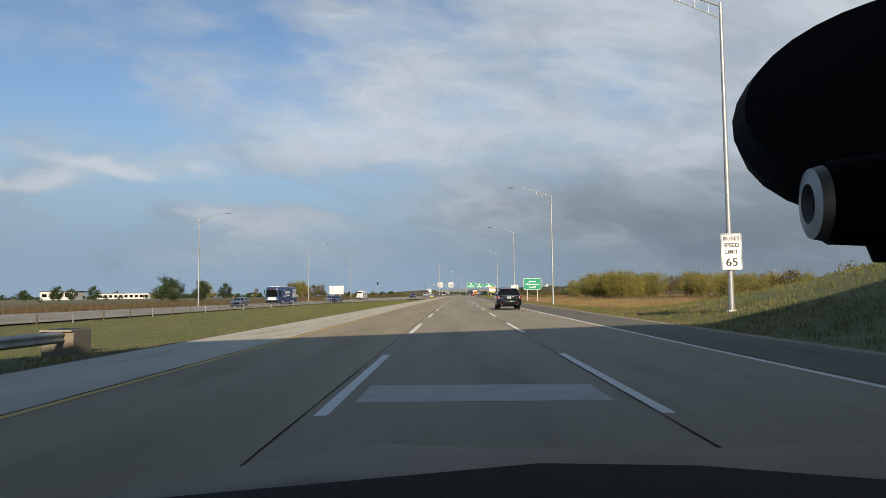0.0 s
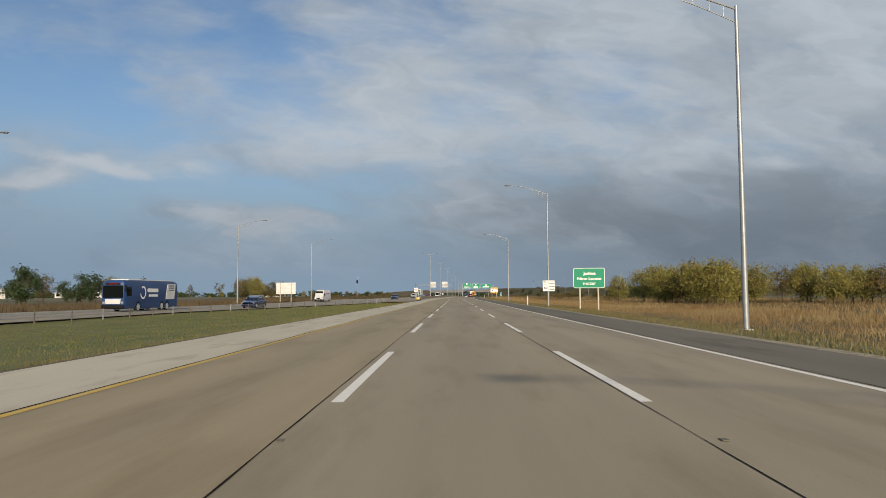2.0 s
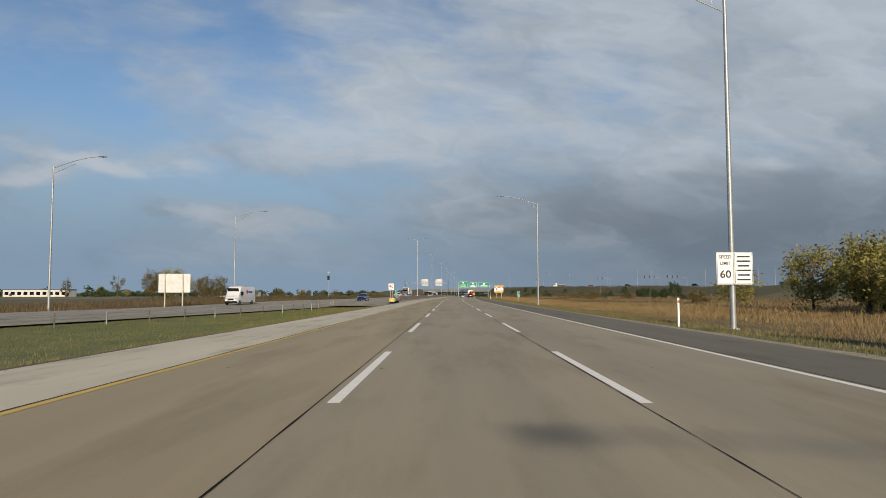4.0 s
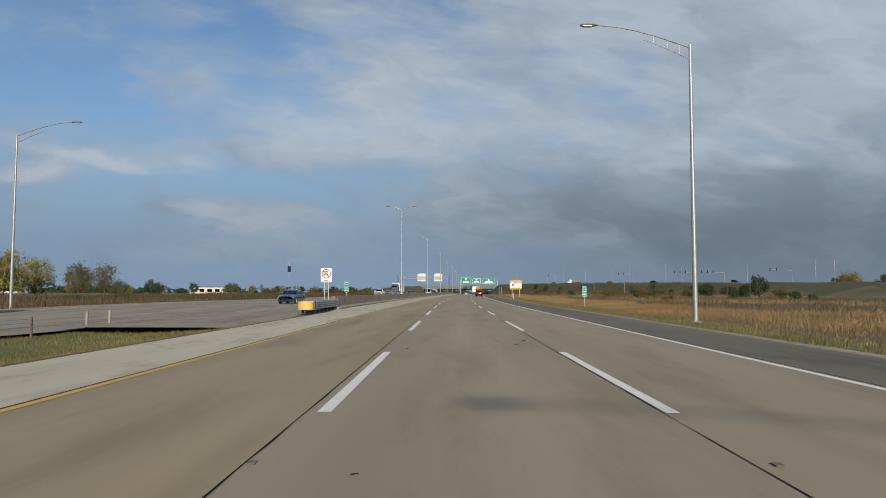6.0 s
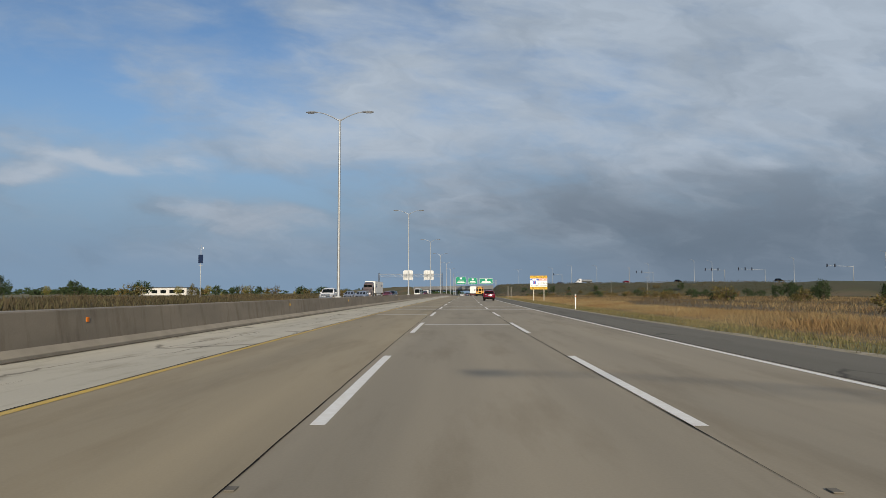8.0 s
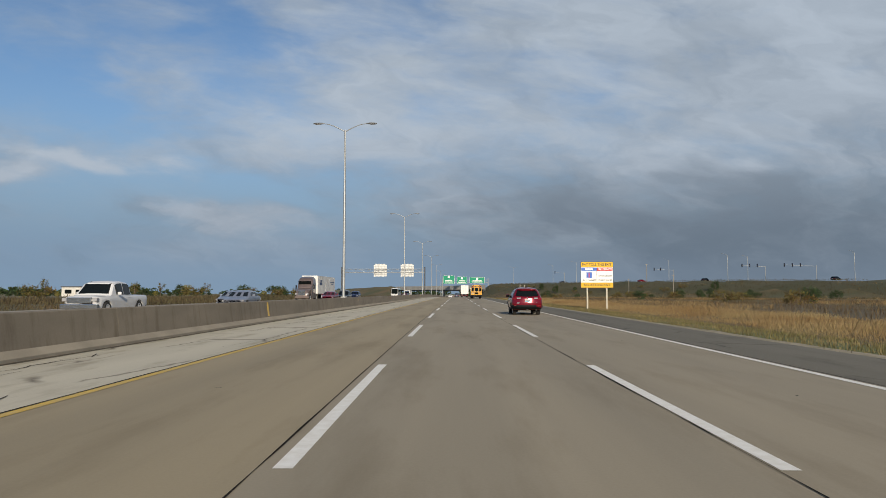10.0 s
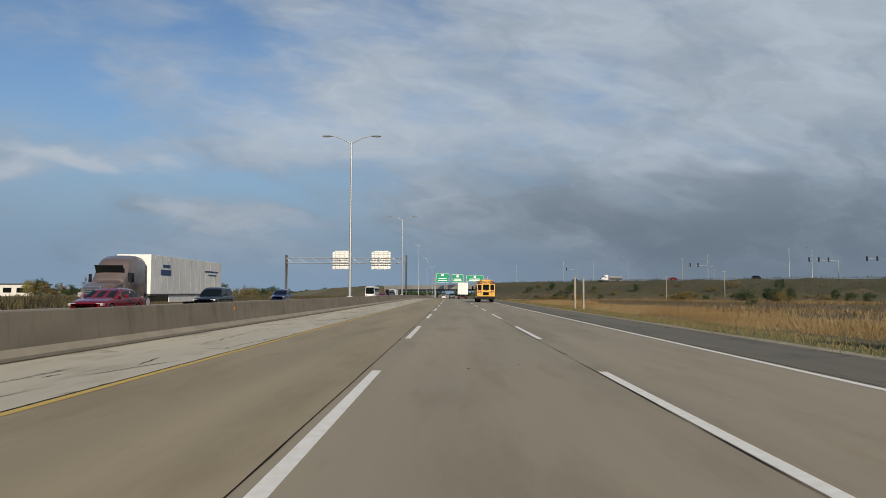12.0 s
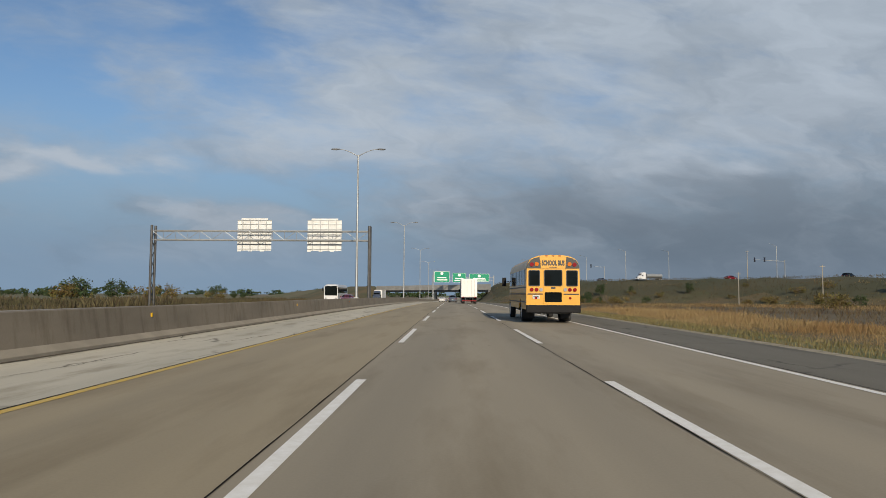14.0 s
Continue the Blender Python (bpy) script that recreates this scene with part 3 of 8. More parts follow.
def ground_z(s, d):
    z = -0.10
    if d > 9.6:
        z = -0.10 - 0.35 * smooth(d, 10.5, 17)
        bank = min(6.2, max(0, d - 11.8) * 0.34) * (1 - smooth(s, 20, 72))
        z += bank
    elif d < -6.0:
        inner, outer = opp_in(s), opp_out(s)
        if d > inner:
            f = (d - inner) / (-6.0 - inner)
            z = -0.10 + (opp_z(s)) * (1 - f) - 0.22 * math.sin(math.pi * f) * (1 - smooth(s, 205, 225))
        elif d > outer:
            z = opp_z(s) - 0.12
        else:
            z = opp_z(s) - 0.14 + 0.25 * smooth(outer - d, 3, 30)
            if s < 0:
                z += min(6.2, max(0, outer - 2 - d) * 0.34)
    if abs(d) > 24 or s > 600:
        sc, top = ridge(d)
        far = max(0, abs(s - sc) / 1.972 - 9)
        bank = top - far * 0.27 - z
        gap = smooth(d, 14, 26) if d > 0 else smooth(-d, 46, 58)
        if s > 300 and bank > 0:
            z += bank * gap - 0.3 * (gap > 0.99 and far == 0)
    if d > 20 or d < -48:
        z += 0.35 * noise.noise(Vector((s * 0.03, d * 0.03, 0))) * smooth(abs(d), 20, 60)
    return z


def make_ground():
    ss = [-398, -300, -200, -130] + list(range(-90, 620, 5)) + list(range(620, 1100, 10)) + [1150, 1250, 1400, 1600, 1850, 2100, 2350, 2598]
    near = [x * 1.5 for x in range(-40, 28)]
    dd = [-2500, -1800, -1200, -800, -550, -400, -300, -240, -200, -170, -145, -125, -110, -95, -85, -76, -68] + near
    dd += [45, 50, 56, 63, 71, 80, 90, 100, 112, 125, 140, 158, 180, 205, 235, 270, 320, 400, 550, 800, 1200, 1800, 2500]
    bm = bmesh.new()
    rows = [[bm.verts.new(at(s, d, ground_z(s, d))) for d in dd] for s in ss]
    for i in range(len(ss) - 1):
        for j in range(len(dd) - 1):
            f = bm.faces.new((rows[i][j], rows[i][j + 1], rows[i + 1][j + 1], rows[i + 1][j]))
            f.smooth = True
            s, d = ss[i], dd[j]
            wob = 9 * noise.noise(Vector((s * 0.02, d * 0.02, 2)))
            if -26 < d < -5 or 8 < d < 12.5 or (s < 55 + wob and 8 < d < 60 + 2 * wob):
                f.material_index = 0
            elif d > 20 and 840 - 1.7 * d - s < 75 + wob:
                f.material_index = 4
            elif s > 250 and 23 + wob * 0.4 < d < 52 + wob:
                f.material_index = 3
            elif -120 + 5 * wob < d < 160 + 5 * wob:
                f.material_index = 1
            else:
                f.material_index = 2
    return tagged(mesh_object("ground", bm, [TURF, MEADOW, FIELD, SCRUB, BANK]), "flat autumn roadside land of turf, dry meadow and fields", "ground", kind="structure")


make_ground()

END = 1300
road = tagged(strip("road", -390, END, -3.40, 7.22, 0.0, CONCRETE, 3), "three-lane tan grey concrete motorway with dark sealed joints", "road", kind="structure")
left_shoulder = tagged(strip("pavement", -390, END, lambda s: -6.05 - 0.70 * smooth(s, 222, 236), -3.40, 0.002, LIGHT_CONCRETE, 3), "pale worn concrete inner shoulder with hairline cracks", "shoulder", kind="structure")
right_shoulder = tagged(strip("pavement", -390, END, 7.22, 9.75, -0.004, ASPHALT, 3), "dark asphalt outer shoulder beside dry grass", "shoulder", kind="structure")
strip("gravel_edge", -390, 760, 9.7, lambda s: 10.35 + 0.2 * noise.noise(Vector((s * 0.4, 3, 0))), -0.03, GRAVEL, 1.5, right_shoulder)
far_road = tagged(strip("road", -390, END, opp_out, opp_in, opp_z, OPP_CONCRETE, 5), "oncoming grey concrete carriageway of the motorway", "road", kind="structure")
strip("edge_line", -390, END, lambda s: opp_out(s) + 3.2, lambda s: opp_out(s) + 3.32, lambda s: opp_z(s) + 0.006, WHITE_PAINT, 5, far_road)
strip("edge_line", -390, END, lambda s: opp_in(s) - 2.6, lambda s: opp_in(s) - 2.48, lambda s: opp_z(s) + 0.006, YELLOW_PAINT, 5, far_road)
crossover = tagged(strip("pavement", 211, 246, lambda s: opp_in(s) - 0.4, -6.0, lambda s: -0.03 + 0.5 * opp_z(s), OPP_CONCRETE, 2), "cracked concrete median crossover for authorised vehicles", "pavement", kind="structure")

strip("soil_edge", -120, 226, lambda s: -6.26 + 0.06 * noise.noise(Vector((s * 0.5, 1, 0))), -6.03, -0.006, SOIL, 1.2, left_shoulder)

# lane paint
DASH, PERIOD, FIRST = 7.3, 15.24, 7.3
for lane in (0.03, 3.69):
    for k in range(-2, 46):
        s = FIRST + k * PERIOD
        strip("lane_dash", s, s + DASH, lane, lane + 0.15, 0.004, WHITE_PAINT, 3, road)
strip("edge_line", -390, END, 7.02, 7.16, 0.004, WHITE_PAINT, 3, road)
strip("edge_line", -390, END, -3.38, -3.24, 0.005, YELLOW_PAINT, 3, road)
for d, w in ((-0.09, 0.018), (3.655, 0.014), (-3.425, 0.03), (7.24, 0.02)):
    strip("sealed_joint", -120, 700, lambda s, d=d: d + 0.012 * noise.noise(Vector((s * 0.7, d, 0))), lambda s, d=d, w=w: d + w + 0.014 * noise.noise(Vector((s * 1.3, d, 5))), 0.006, JOINT, 0.8, road)
for s, w, d0, d1 in ((8.2, 1.5, 0.35, 3.4), (271.6, 0.65, 0.25, 3.6), (284.0, 0.5, -3.1, -0.2), (296, 0.8, -3.1, 7.0), (306, 0.6, -3.1, 7.0)):
    strip("slab_patch", s, s + w, d0, d1, 0.0025, PATCH, 1, road)
# short cracks and stains of tar
rnd = random.Random(4)
bm = bmesh.new()
for _ in range(150):
    s = rnd.uniform(0, 520)
    d = rnd.choice((-6.2, -5.4, -4.6, -3.8, 0.6, 2.0, 3.9, -0.1, -2.0, 5.4)) + rnd.uniform(-0.5, 0.5)
    if d < -3.5 and s < 195:
        continue
    ln, w = rnd.uniform(0.25, 2.4) if d < -3.5 else rnd.uniform(0.05, 0.16), rnd.uniform(0.012, 0.03) if d < -3.5 else rnd.uniform(0.02, 0.05)
    a = rnd.uniform(-0.4, 0.4) if d < -3.5 else rnd.uniform(-1.5, 1.5)
    prev = None
    for i in range(7):
        f = i / 6
        u = s + ln * f * math.cos(a) + rnd.uniform(-1, 1) * 0.02
        v = d + ln * f * math.sin(a) + rnd.uniform(-1, 1) * 0.02
        e = w * (0.3 + math.sin(math.pi * f))
        row = (bm.verts.new(at(u, v - e / 2, 0.0085)), bm.verts.new(at(u + 0.3 * e, v + e / 2, 0.0085)))
        if prev:
            bm.faces.new((prev[0], prev[1], row[1], row[0]))
        prev = row
tagged(mesh_object("pavement_crack", bm, CRACK, left_shoulder), kind="stuff")


def hairline(s0, d0, s1, d1, wide, parent, wander=0.05, mat=CRACK):
    """One long wandering crack as a thin sliver."""
    bm, prev = bmesh.new(), None
    n = max(6, int(abs(s1 - s0) + abs(d1 - d0)) * 3)
    for i in range(n + 1):
        f = i / n
        j = wander * noise.noise(Vector((s0 + f * 9, d0 * 3 + f * 4, 1.5)))
        s, d = s0 + (s1 - s0) * f + j, d0 + (d1 - d0) * f + j
        e = wide * (0.35 + 0.65 * math.sin(math.pi * f)) * (0.75 + 0.5 * rnd.random())
        along_road = abs(s1 - s0) > abs(d1 - d0)
        a, b = ((s, d - e / 2), (s, d + e / 2)) if along_road else ((s + e / 2, d), (s - e / 2, d))
        row = (bm.verts.new(at(*a, 0.009)), bm.verts.new(at(*b, 0.009)))
        if prev:
            bm.faces.new((prev[0], prev[1], row[1], row[0]))
        prev = row
    return mesh_object("pavement_crack", bm, mat, parent)


# long hairline cracks of the inner shoulder, seams and cross joints of the lanes
for k in range(54):
    s = 150 + k * 5.6 + rnd.uniform(-2, 2)
    if s > 205:
        d = rnd.uniform(-6.2, -3.9)
        hairline(s, d, s + rnd.uniform(1.5, 5.5), d + rnd.uniform(0.1, 0.55), rnd.uniform(0.014, 0.035), left_shoulder, 0.12)
hairline(247.2, 0.21, 232.0, 0.74, 0.022, road, 0.03, SEAM)
for s, d0, d1 in ((173.2, -3.0, -0.1), (329.0, -3.1, -0.1), (329.2, 0.3, 3.4), (62.0, -3.1, 3.5), (118.4, -3.1, -0.2), (205.0, 0.2, 3.6), (388.2, -3.0, -0.2), (414.5, 0.2, 3.6)):
    hairline(s, d0, s + 0.05, d1, 0.014, road, 0.05, SEAM)
for s, d, ln in ((234.5, 3.2, 0.18), (234.8, 3.78, 0.10), (246.0, 3.7, 0.16), (331.0, 0.25, 0.10), (341.2, 4.9, 0.16), (352.0, 1.1, 0.12), (199.5, 3.0, 0.22), (200.8, 3.3, 0.2), (186.5, -0.25, 0.2)):
    hairline(s, d, s + ln, d + 0.3 * ln, ln * 0.45, road, 0.1)
for s, d, ln in ((237.4, -4.35, 1.2), (352.5, -4.1, 2.2), (420.0, -4.3, 1.0)):
    strip("paint_scrap", s, s + ln, d, lambda v, d=d: d + 0.10 + 0.03 * noise.noise(Vector((v * 3, d, 0))), 0.0065, SURVEY_PAINT, 0.3, left_shoulder)
# raised reflectors along both lane lines
marker = None
for k in range(0, 22):
    for d in (-0.03, 3.83):
        if (k * 7 + int(d)) % 3 == 0:
            continue
        bm = box(-0.035, 0.035, -0.05, 0.05, 0, 0.010, 0.004)
        if marker is None:
            marker = mesh_object("pavement_marker", bm, SEAM, road)
            me = marker.data
            marker.matrix_basis = along(FIRST + k * 2 * PERIOD + 28.3, d, 0.004)
        else:
            bm.free()
            o = new("pavement_marker", me)
            o.parent = road
            o.matrix_basis = along(FIRST + k * 2 * PERIOD + 28.3, d, 0.004)


def make_barrier():
    """The concrete median wall: a sloped toe and a high face on both sides."""
    s0, s1 = 232.5, 900
    top = thing("median_barrier", Matrix(), "brown-stained concrete median barrier wall with sloped pale toe", "barrier")
    face = [(0.40, 0.0), (0.40, 0.075), (0.235, 0.205)]
    wall = [(0.225, 0.20), (0.13, 0.88), (0.10, 0.90)]
    def run(name, half, closed, mat, a, b, step):
        bm, prev = bmesh.new(), None
        n = max(1, round((b - a) / step))
        for i in range(n + 1):
            s = a + (b - a) * i / n
            ring = [bm.verts.new(at(s, BARRIER + x - 0.15, z)) for x, z in half] + [bm.verts.new(at(s, BARRIER - x - 0.15, z)) for x, z in half[::-1]]
            if prev:
                for k in range(len(ring)):
                    j = (k + 1) % len(ring)
                    bm.faces.new((prev[k], prev[j], ring[j], ring[k]))
            else:
                bm.faces.new(ring)
            prev = ring
        bm.faces.new(prev[::-1])
        return part(name, bm, mat, top)
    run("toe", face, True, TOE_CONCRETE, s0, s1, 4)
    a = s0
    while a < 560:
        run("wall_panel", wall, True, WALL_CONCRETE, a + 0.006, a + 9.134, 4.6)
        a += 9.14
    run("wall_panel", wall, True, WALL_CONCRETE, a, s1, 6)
    for s in (241.5, 260, 279, 297, 366, 395, 429, 450, 468, 487):
        m = part("reflector", box(-0.012, 0.012, -0.05, 0.05, -0.055, 0.055, 0.004), AMBER_LENS if int(s) % 3 else SIGN_YELLOW, top)
        m.matrix_basis = along(s, BARRIER + 0.022, 0.66)
    for s in (233.2, 337.6):
        m = part("painted_stripe", box(-0.004, 0.004, -0.11, 0.11, 0.0, 0.60), YELLOW_PAINT, top)
        m.matrix_basis = along(s, BARRIER + 0.069, 0.25) @ pose(0, 0, 0, 0, -7.95, 0)
    strip("gutter_dirt", 232.5, 900, BARRIER + 0.25, lambda s: BARRIER + 0.37 + 0.05 * noise.noise(Vector((s * 0.9, 4, 0))), 0.012, SOIL, 1, top)


make_barrier()


def make_bridge(name, centre, skew, d0, d1, width, under, label, rail, piers):
    """A skewed road bridge: deck, edge beams, parapets, girders and piers. skew: metres of s for each metre of d."""
    b = thing(name, Matrix(), label, "bridge")
    def bar(part_name, off, half, z0, z1, mat, a=d0, e=d1):
        bm = bmesh.new()
        n = 8
        prev = None
        for i in range(n + 1):
            d = a + (e - a) * i / n
            s = centre + skew * d + off
            ring = [bm.verts.new(at(centre, 0, 0) + (at(s + u, d, 0) - at(centre, 0, 0)) + Vector((0, 0, z - grade(s + u) + grade(centre)))) for u, z in ((-half, z0), (half, z0), (half, z1), (-half, z1))]
            if prev:
                for k in range(4):
                    j = (k + 1) % 4
                    bm.faces.new((prev[k], prev[j], ring[j], ring[k]))
            else:
                bm.faces.new(ring)
            prev = ring
        bm.faces.new(prev[::-1])
        return part(part_name, bm, mat, b)
    w = width
    bar("deck", 0, w, under + 1.25, under + 1.55, BRIDGE_CONCRETE)
    for k in range(-3, 4):
        bar("girder", k * w / 3.3, 0.28, under, under + 1.25, DARK_STEEL if k % 2 else BRIDGE_CONCRETE)
    for e in (-1, 1):
        bar("edge_beam", e * (w + 0.1), 0.16, under + 1.0, under + 1.6, BRIDGE_CONCRETE)
        bar("parapet", e * (w - 0.1), 0.18, under + 1.6, under + rail, BRIDGE_CONCRETE)
    for d in piers:
        bar("pier_cap", 0, w - 1, under - 1.0, under - 0.002, BRIDGE_CONCRETE, d - 0.6, d + 0.6)
        for k in (-1, 0, 1):
            s = centre + skew * d + k * (w - 2.2)
            bm = tube([at(s, d, -0.3), Vector((*at(s, d, 0).xy, at(centre, 0, under - 0.99).z))], 0.5, 14)
            part("column", bm, BRIDGE_CONCRETE, b)
    for d in (d0 + 0.5, d1 - 0.5):
        bar("abutment", 0, w, -2.0, under + 1.2, BRIDGE_CONCRETE, d - 0.6, d + 0.6)
    return b


# out of view, known by its shadow; deepened and lengthened to darken the start
make_bridge("road_bridge", -14.0, 0.5, -52, 46, 15.0, 5.4, "grey concrete overpass crossing above the motorway", 2.5, (-9.2, -20))
make_bridge("road_bridge", 840, -1.7, -52, 21, 15, 5.05, "distant concrete overpass carrying a crossing road", 4.0, (-9.0,))

# ---- lamps and signs ----
def lamp_head(parent, x, y, z, along_x):
    """A flat cobra head whose nose points along x."""
    bm = bmesh.new()
    rings = []
    for f, w, t in ((0, 0.05, 0.05), (0.12, 0.10, 0.07), (0.35, 0.18, 0.10), (0.75, 0.19, 0.09), (0.98, 0.10, 0.05)):
        cx = x + along_x * f * 0.95
        rings.append([bm.verts.new((cx, y + w * math.cos(a), z + t * math.sin(a) * (1 if math.sin(a) > 0 else 0.5))) for a in [k * math.tau / 10 for k in range(10)]])
    for u, v in zip(rings, rings[1:]):
        for k in range(10):
            bm.faces.new((u[k], u[(k + 1) % 10], v[(k + 1) % 10], v[k]))
    bm.faces.new(rings[0]), bm.faces.new(rings[-1])
    head = part("lamp_head", bm, STEEL, parent, smooth=True)
    part("lens", box(x + along_x * 0.35, x + along_x * 0.8, y - 0.12, y + 0.12, z - 0.065, z - 0.045), CLEAR_LENS, head)


def street_lamp(m, label, h=13.4, reach=4.6, group="", arms=(-1,), rise=1.2, base=0.0):
    """A tapered steel pole with trussed arms that reach along x."""
    t = thing("street_lamp", m, label, "street lamp", group)
    part("base_plate", box(-0.22, 0.22, -0.22, 0.22, -0.25 + base, 0.05 + base, 0.02), STEEL, t)
    part("pole", tube([(0, 0, base), (0, 0, h * 0.5), (0, 0, h)], 0.13, 12, None, 0.075), STEEL, t, smooth=True)
    for e in arms:
        upper = [(0, 0, h - 0.15)] + [(e * reach * f, 0, h - 0.15 + rise * math.sin(f * 1.45)) for f in (0.15, 0.35, 0.6, 0.8, 1.0)]
        part("arm", tube(upper, 0.045, 8, None, 0.032), STEEL, t, smooth=True)
        if len(arms) == 1:
            lower = [(0, 0, h - 0.75)] + [(e * reach * f, 0, h - 0.75 + (rise + 0.35) * math.sin(f * 1.45)) for f in (0.12, 0.25, 0.4, 0.5)]
            part("brace", tube(lower, 0.028, 6), STEEL, t, smooth=True)
            for f in (0.12, 0.25, 0.4):
                a = h - 0.15 + rise * math.sin(f * 1.45)
                part("strut", tube([(e * reach * f, 0, a), (e * reach * f, 0, h - 0.75 + (rise + 0.35) * math.sin(f * 1.45))], 0.015, 6), STEEL, t)
        lamp_head(t, e * reach, 0, h - 0.15 + rise * math.sin(1.45) + 0.0, e)
    return t


RIGHT_LAMP = "tall galvanised street lamp with one long trussed arm"
for s, d in ((31.5, 14.0), (90.0, 14.0), (151.6, 13.8), (218, 13.7)):
    street_lamp(along(s, d, ground_z(s, d)), RIGHT_LAMP, 14.9 if 140 < s < 160 else 14.2, 4.7, "lamps along the outer verge")
for s, d, h in ((120, -43.5, 15.2), (193, -40.2, 15.2), (241.5, -36.1, 15.0)):
    street_lamp(along(s, d, ground_z(s, d)), "tall galvanised street lamp beyond the far carriageway", h, 4.7, "lamps beyond the far carriageway", (1,))
for s in (298.5, 364.7, 431.6, 498.5, 565, 632, 699, 766):
    t = street_lamp(along(s, -7.83, 0.0), "twin-armed steel street lamp rising behind the median barrier", 14.95, 1.75, "lamps along the median barrier", (-1, 1), 0.70, 0.9)
    part("pedestal", box(-0.42, 0.36, -0.6, 0.6, -0.2, 0.88, 0.03), WALL_CONCRETE, t)


def sign_posts(parent, xs, z1, mat, w=0.06, z0=-0.6, y=0.05):
    for x in xs:
        part("post", box(x - w, x + w, y, y + 2 * w, z0, z1, 0.006), mat, parent)


def green_exit_sign():
    s, d = 135.2, 16.0
    t = thing("road_sign", along(s, d, -0.1), "green exit direction sign with white lettering on two posts", "road sign")
    part("panel", plate(3.42, 2.2, 0.22, 0, 0.03, 2.0), SIGN_GREEN, t)
    part("border", border(3.38, 2.16, 0.20, 0.05, -0.006, 0.0, 2.02), SIGN_WHITE, t)
    part("backing", box(-1.5, 1.5, 0.031, 0.05, 2.1, 4.05), ALU_BACK, t)
    lettering("lettering", "Joliet", 0.44, SIGN_WHITE, t, 0.05, -0.006, 3.58, 1.38, bold=0.011)
    lettering("lettering", "New Lenox", 0.44, SIGN_WHITE, t, 0, -0.006, 3.02, 2.62, bold=0.011)
    lettering("lettering", "THIS EXIT", 0.33, SIGN_WHITE, t, 0, -0.006, 2.46, 1.42, bold=0.008)
    sign_posts(t, (-0.98, 0.98), 3.9, PALE_POST, 0.075)


green_exit_sign()


def bus_limit_sign():
    s, d = 31.28, 14.0
    t = thing("road_sign", along(s, d, ground_z(31.5, 14)), "white speed limit sign for buses strapped to a lamp post", "road sign")
    part("panel", plate(0.92, 1.62, 0.06, 0.0, 0.012, 1.85), SIGN_WHITE, t)
    part("border", border(0.88, 1.58, 0.05, 0.02, -0.005, 0, 1.87), SIGN_BLACK, t)
    for w, z, size, wide in (("BUSES", 3.24, 0.25, 0.72), ("SPEED", 2.94, 0.25, 0.70), ("LIMIT", 2.64, 0.25, 0.56), ("65", 2.17, 0.50, 0.52)):
        lettering("lettering", w, size, SIGN_BLACK, t, 0, -0.006, z, wide, bold=0.006)
    part("strap", box(-0.14, 0.14, 0.012, 0.06, 2.2, 2.26), STEEL, t)
    part("strap", box(-0.14, 0.14, 0.012, 0.06, 3.1, 3.16), STEEL, t)


bus_limit_sign()


def sixty_sign():
    s, d = 151.35, 13.8
    t = thing("road_sign", along(s, d, ground_z(151, 13.8)), "white speed limit sign beside a panel of small print", "road sign")
    part("panel", plate(0.76, 1.40, 0.05, 0, 0.012, 1.95, -0.38), SIGN_WHITE, t)
    part("border", border(0.72, 1.36, 0.04, 0.018, -0.005, 0, 1.97, -0.38), SIGN_BLACK, t)
    lettering("lettering", "SPEED", 0.2, SIGN_BLACK, t, -0.38, -0.006, 3.14, 0.54, bold=0.004)
    lettering("lettering", "LIMIT", 0.2, SIGN_BLACK, t, -0.38, -0.006, 2.86, 0.44, bold=0.004)
    lettering("lettering", "60", 0.46, SIGN_BLACK, t, -0.38, -0.006, 2.38, 0.48, bold=0.008)
    part("panel", plate(0.80, 1.40, 0.05, 0, 0.012, 1.95, 0.41), SIGN_WHITE, t)
    part("border", border(0.76, 1.36, 0.04, 0.018, -0.005, 0, 1.97, 0.41), SIGN_BLACK, t)
    bars("small_print", [(0.41, 3.16 - k * 0.2, w) for k, w in enumerate((0.55, 0.6, 0.5, 0.62, 0.52, 0.58))], SIGN_BLACK, t, -0.004, 0.07)
    part("strap", box(-0.3, 0.3, 0.012, 0.09, 2.3, 2.36), STEEL, t)


sixty_sign()


def mile_sign(s, d, foot, label):
    t = thing("road_sign", along(s, d, foot), label, "road sign")
    part("panel", plate(0.42, 1.0, 0.04, 0, 0.008, 1.22), SIGN_GREEN, t)
    part("border", border(0.40, 0.98, 0.035, 0.012, -0.004, 0, 1.23), SIGN_WHITE, t)
    lettering("lettering", "NORTH", 0.11, SIGN_WHITE, t, 0, -0.005, 2.11, 0.32, bold=0.001)
    part("route_shield", plate(0.30, 0.26, 0.09, -0.006, 0, 1.80), SIGN_BLUE, t)
    lettering("lettering", "355", 0.14, SIGN_WHITE, t, 0, -0.008, 1.92, 0.21, bold=0.001)
    lettering("lettering", "MILE", 0.12, SIGN_WHITE, t, 0, -0.005, 1.69, 0.25, bold=0.001)
    lettering("lettering", "1/2", 0.26, SIGN_WHITE, t, 0, -0.005, 1.44, 0.28, bold=0.001)
    sign_posts(t, (0,), 1.9, STEEL, 0.025, -0.3, 0.01)


mile_sign(247.6, -8.4, -0.04, "green motorway mile sign behind the median barrier")
mile_sign(248.7, 13.9, -0.44, "green motorway mile sign on a post in dry grass")


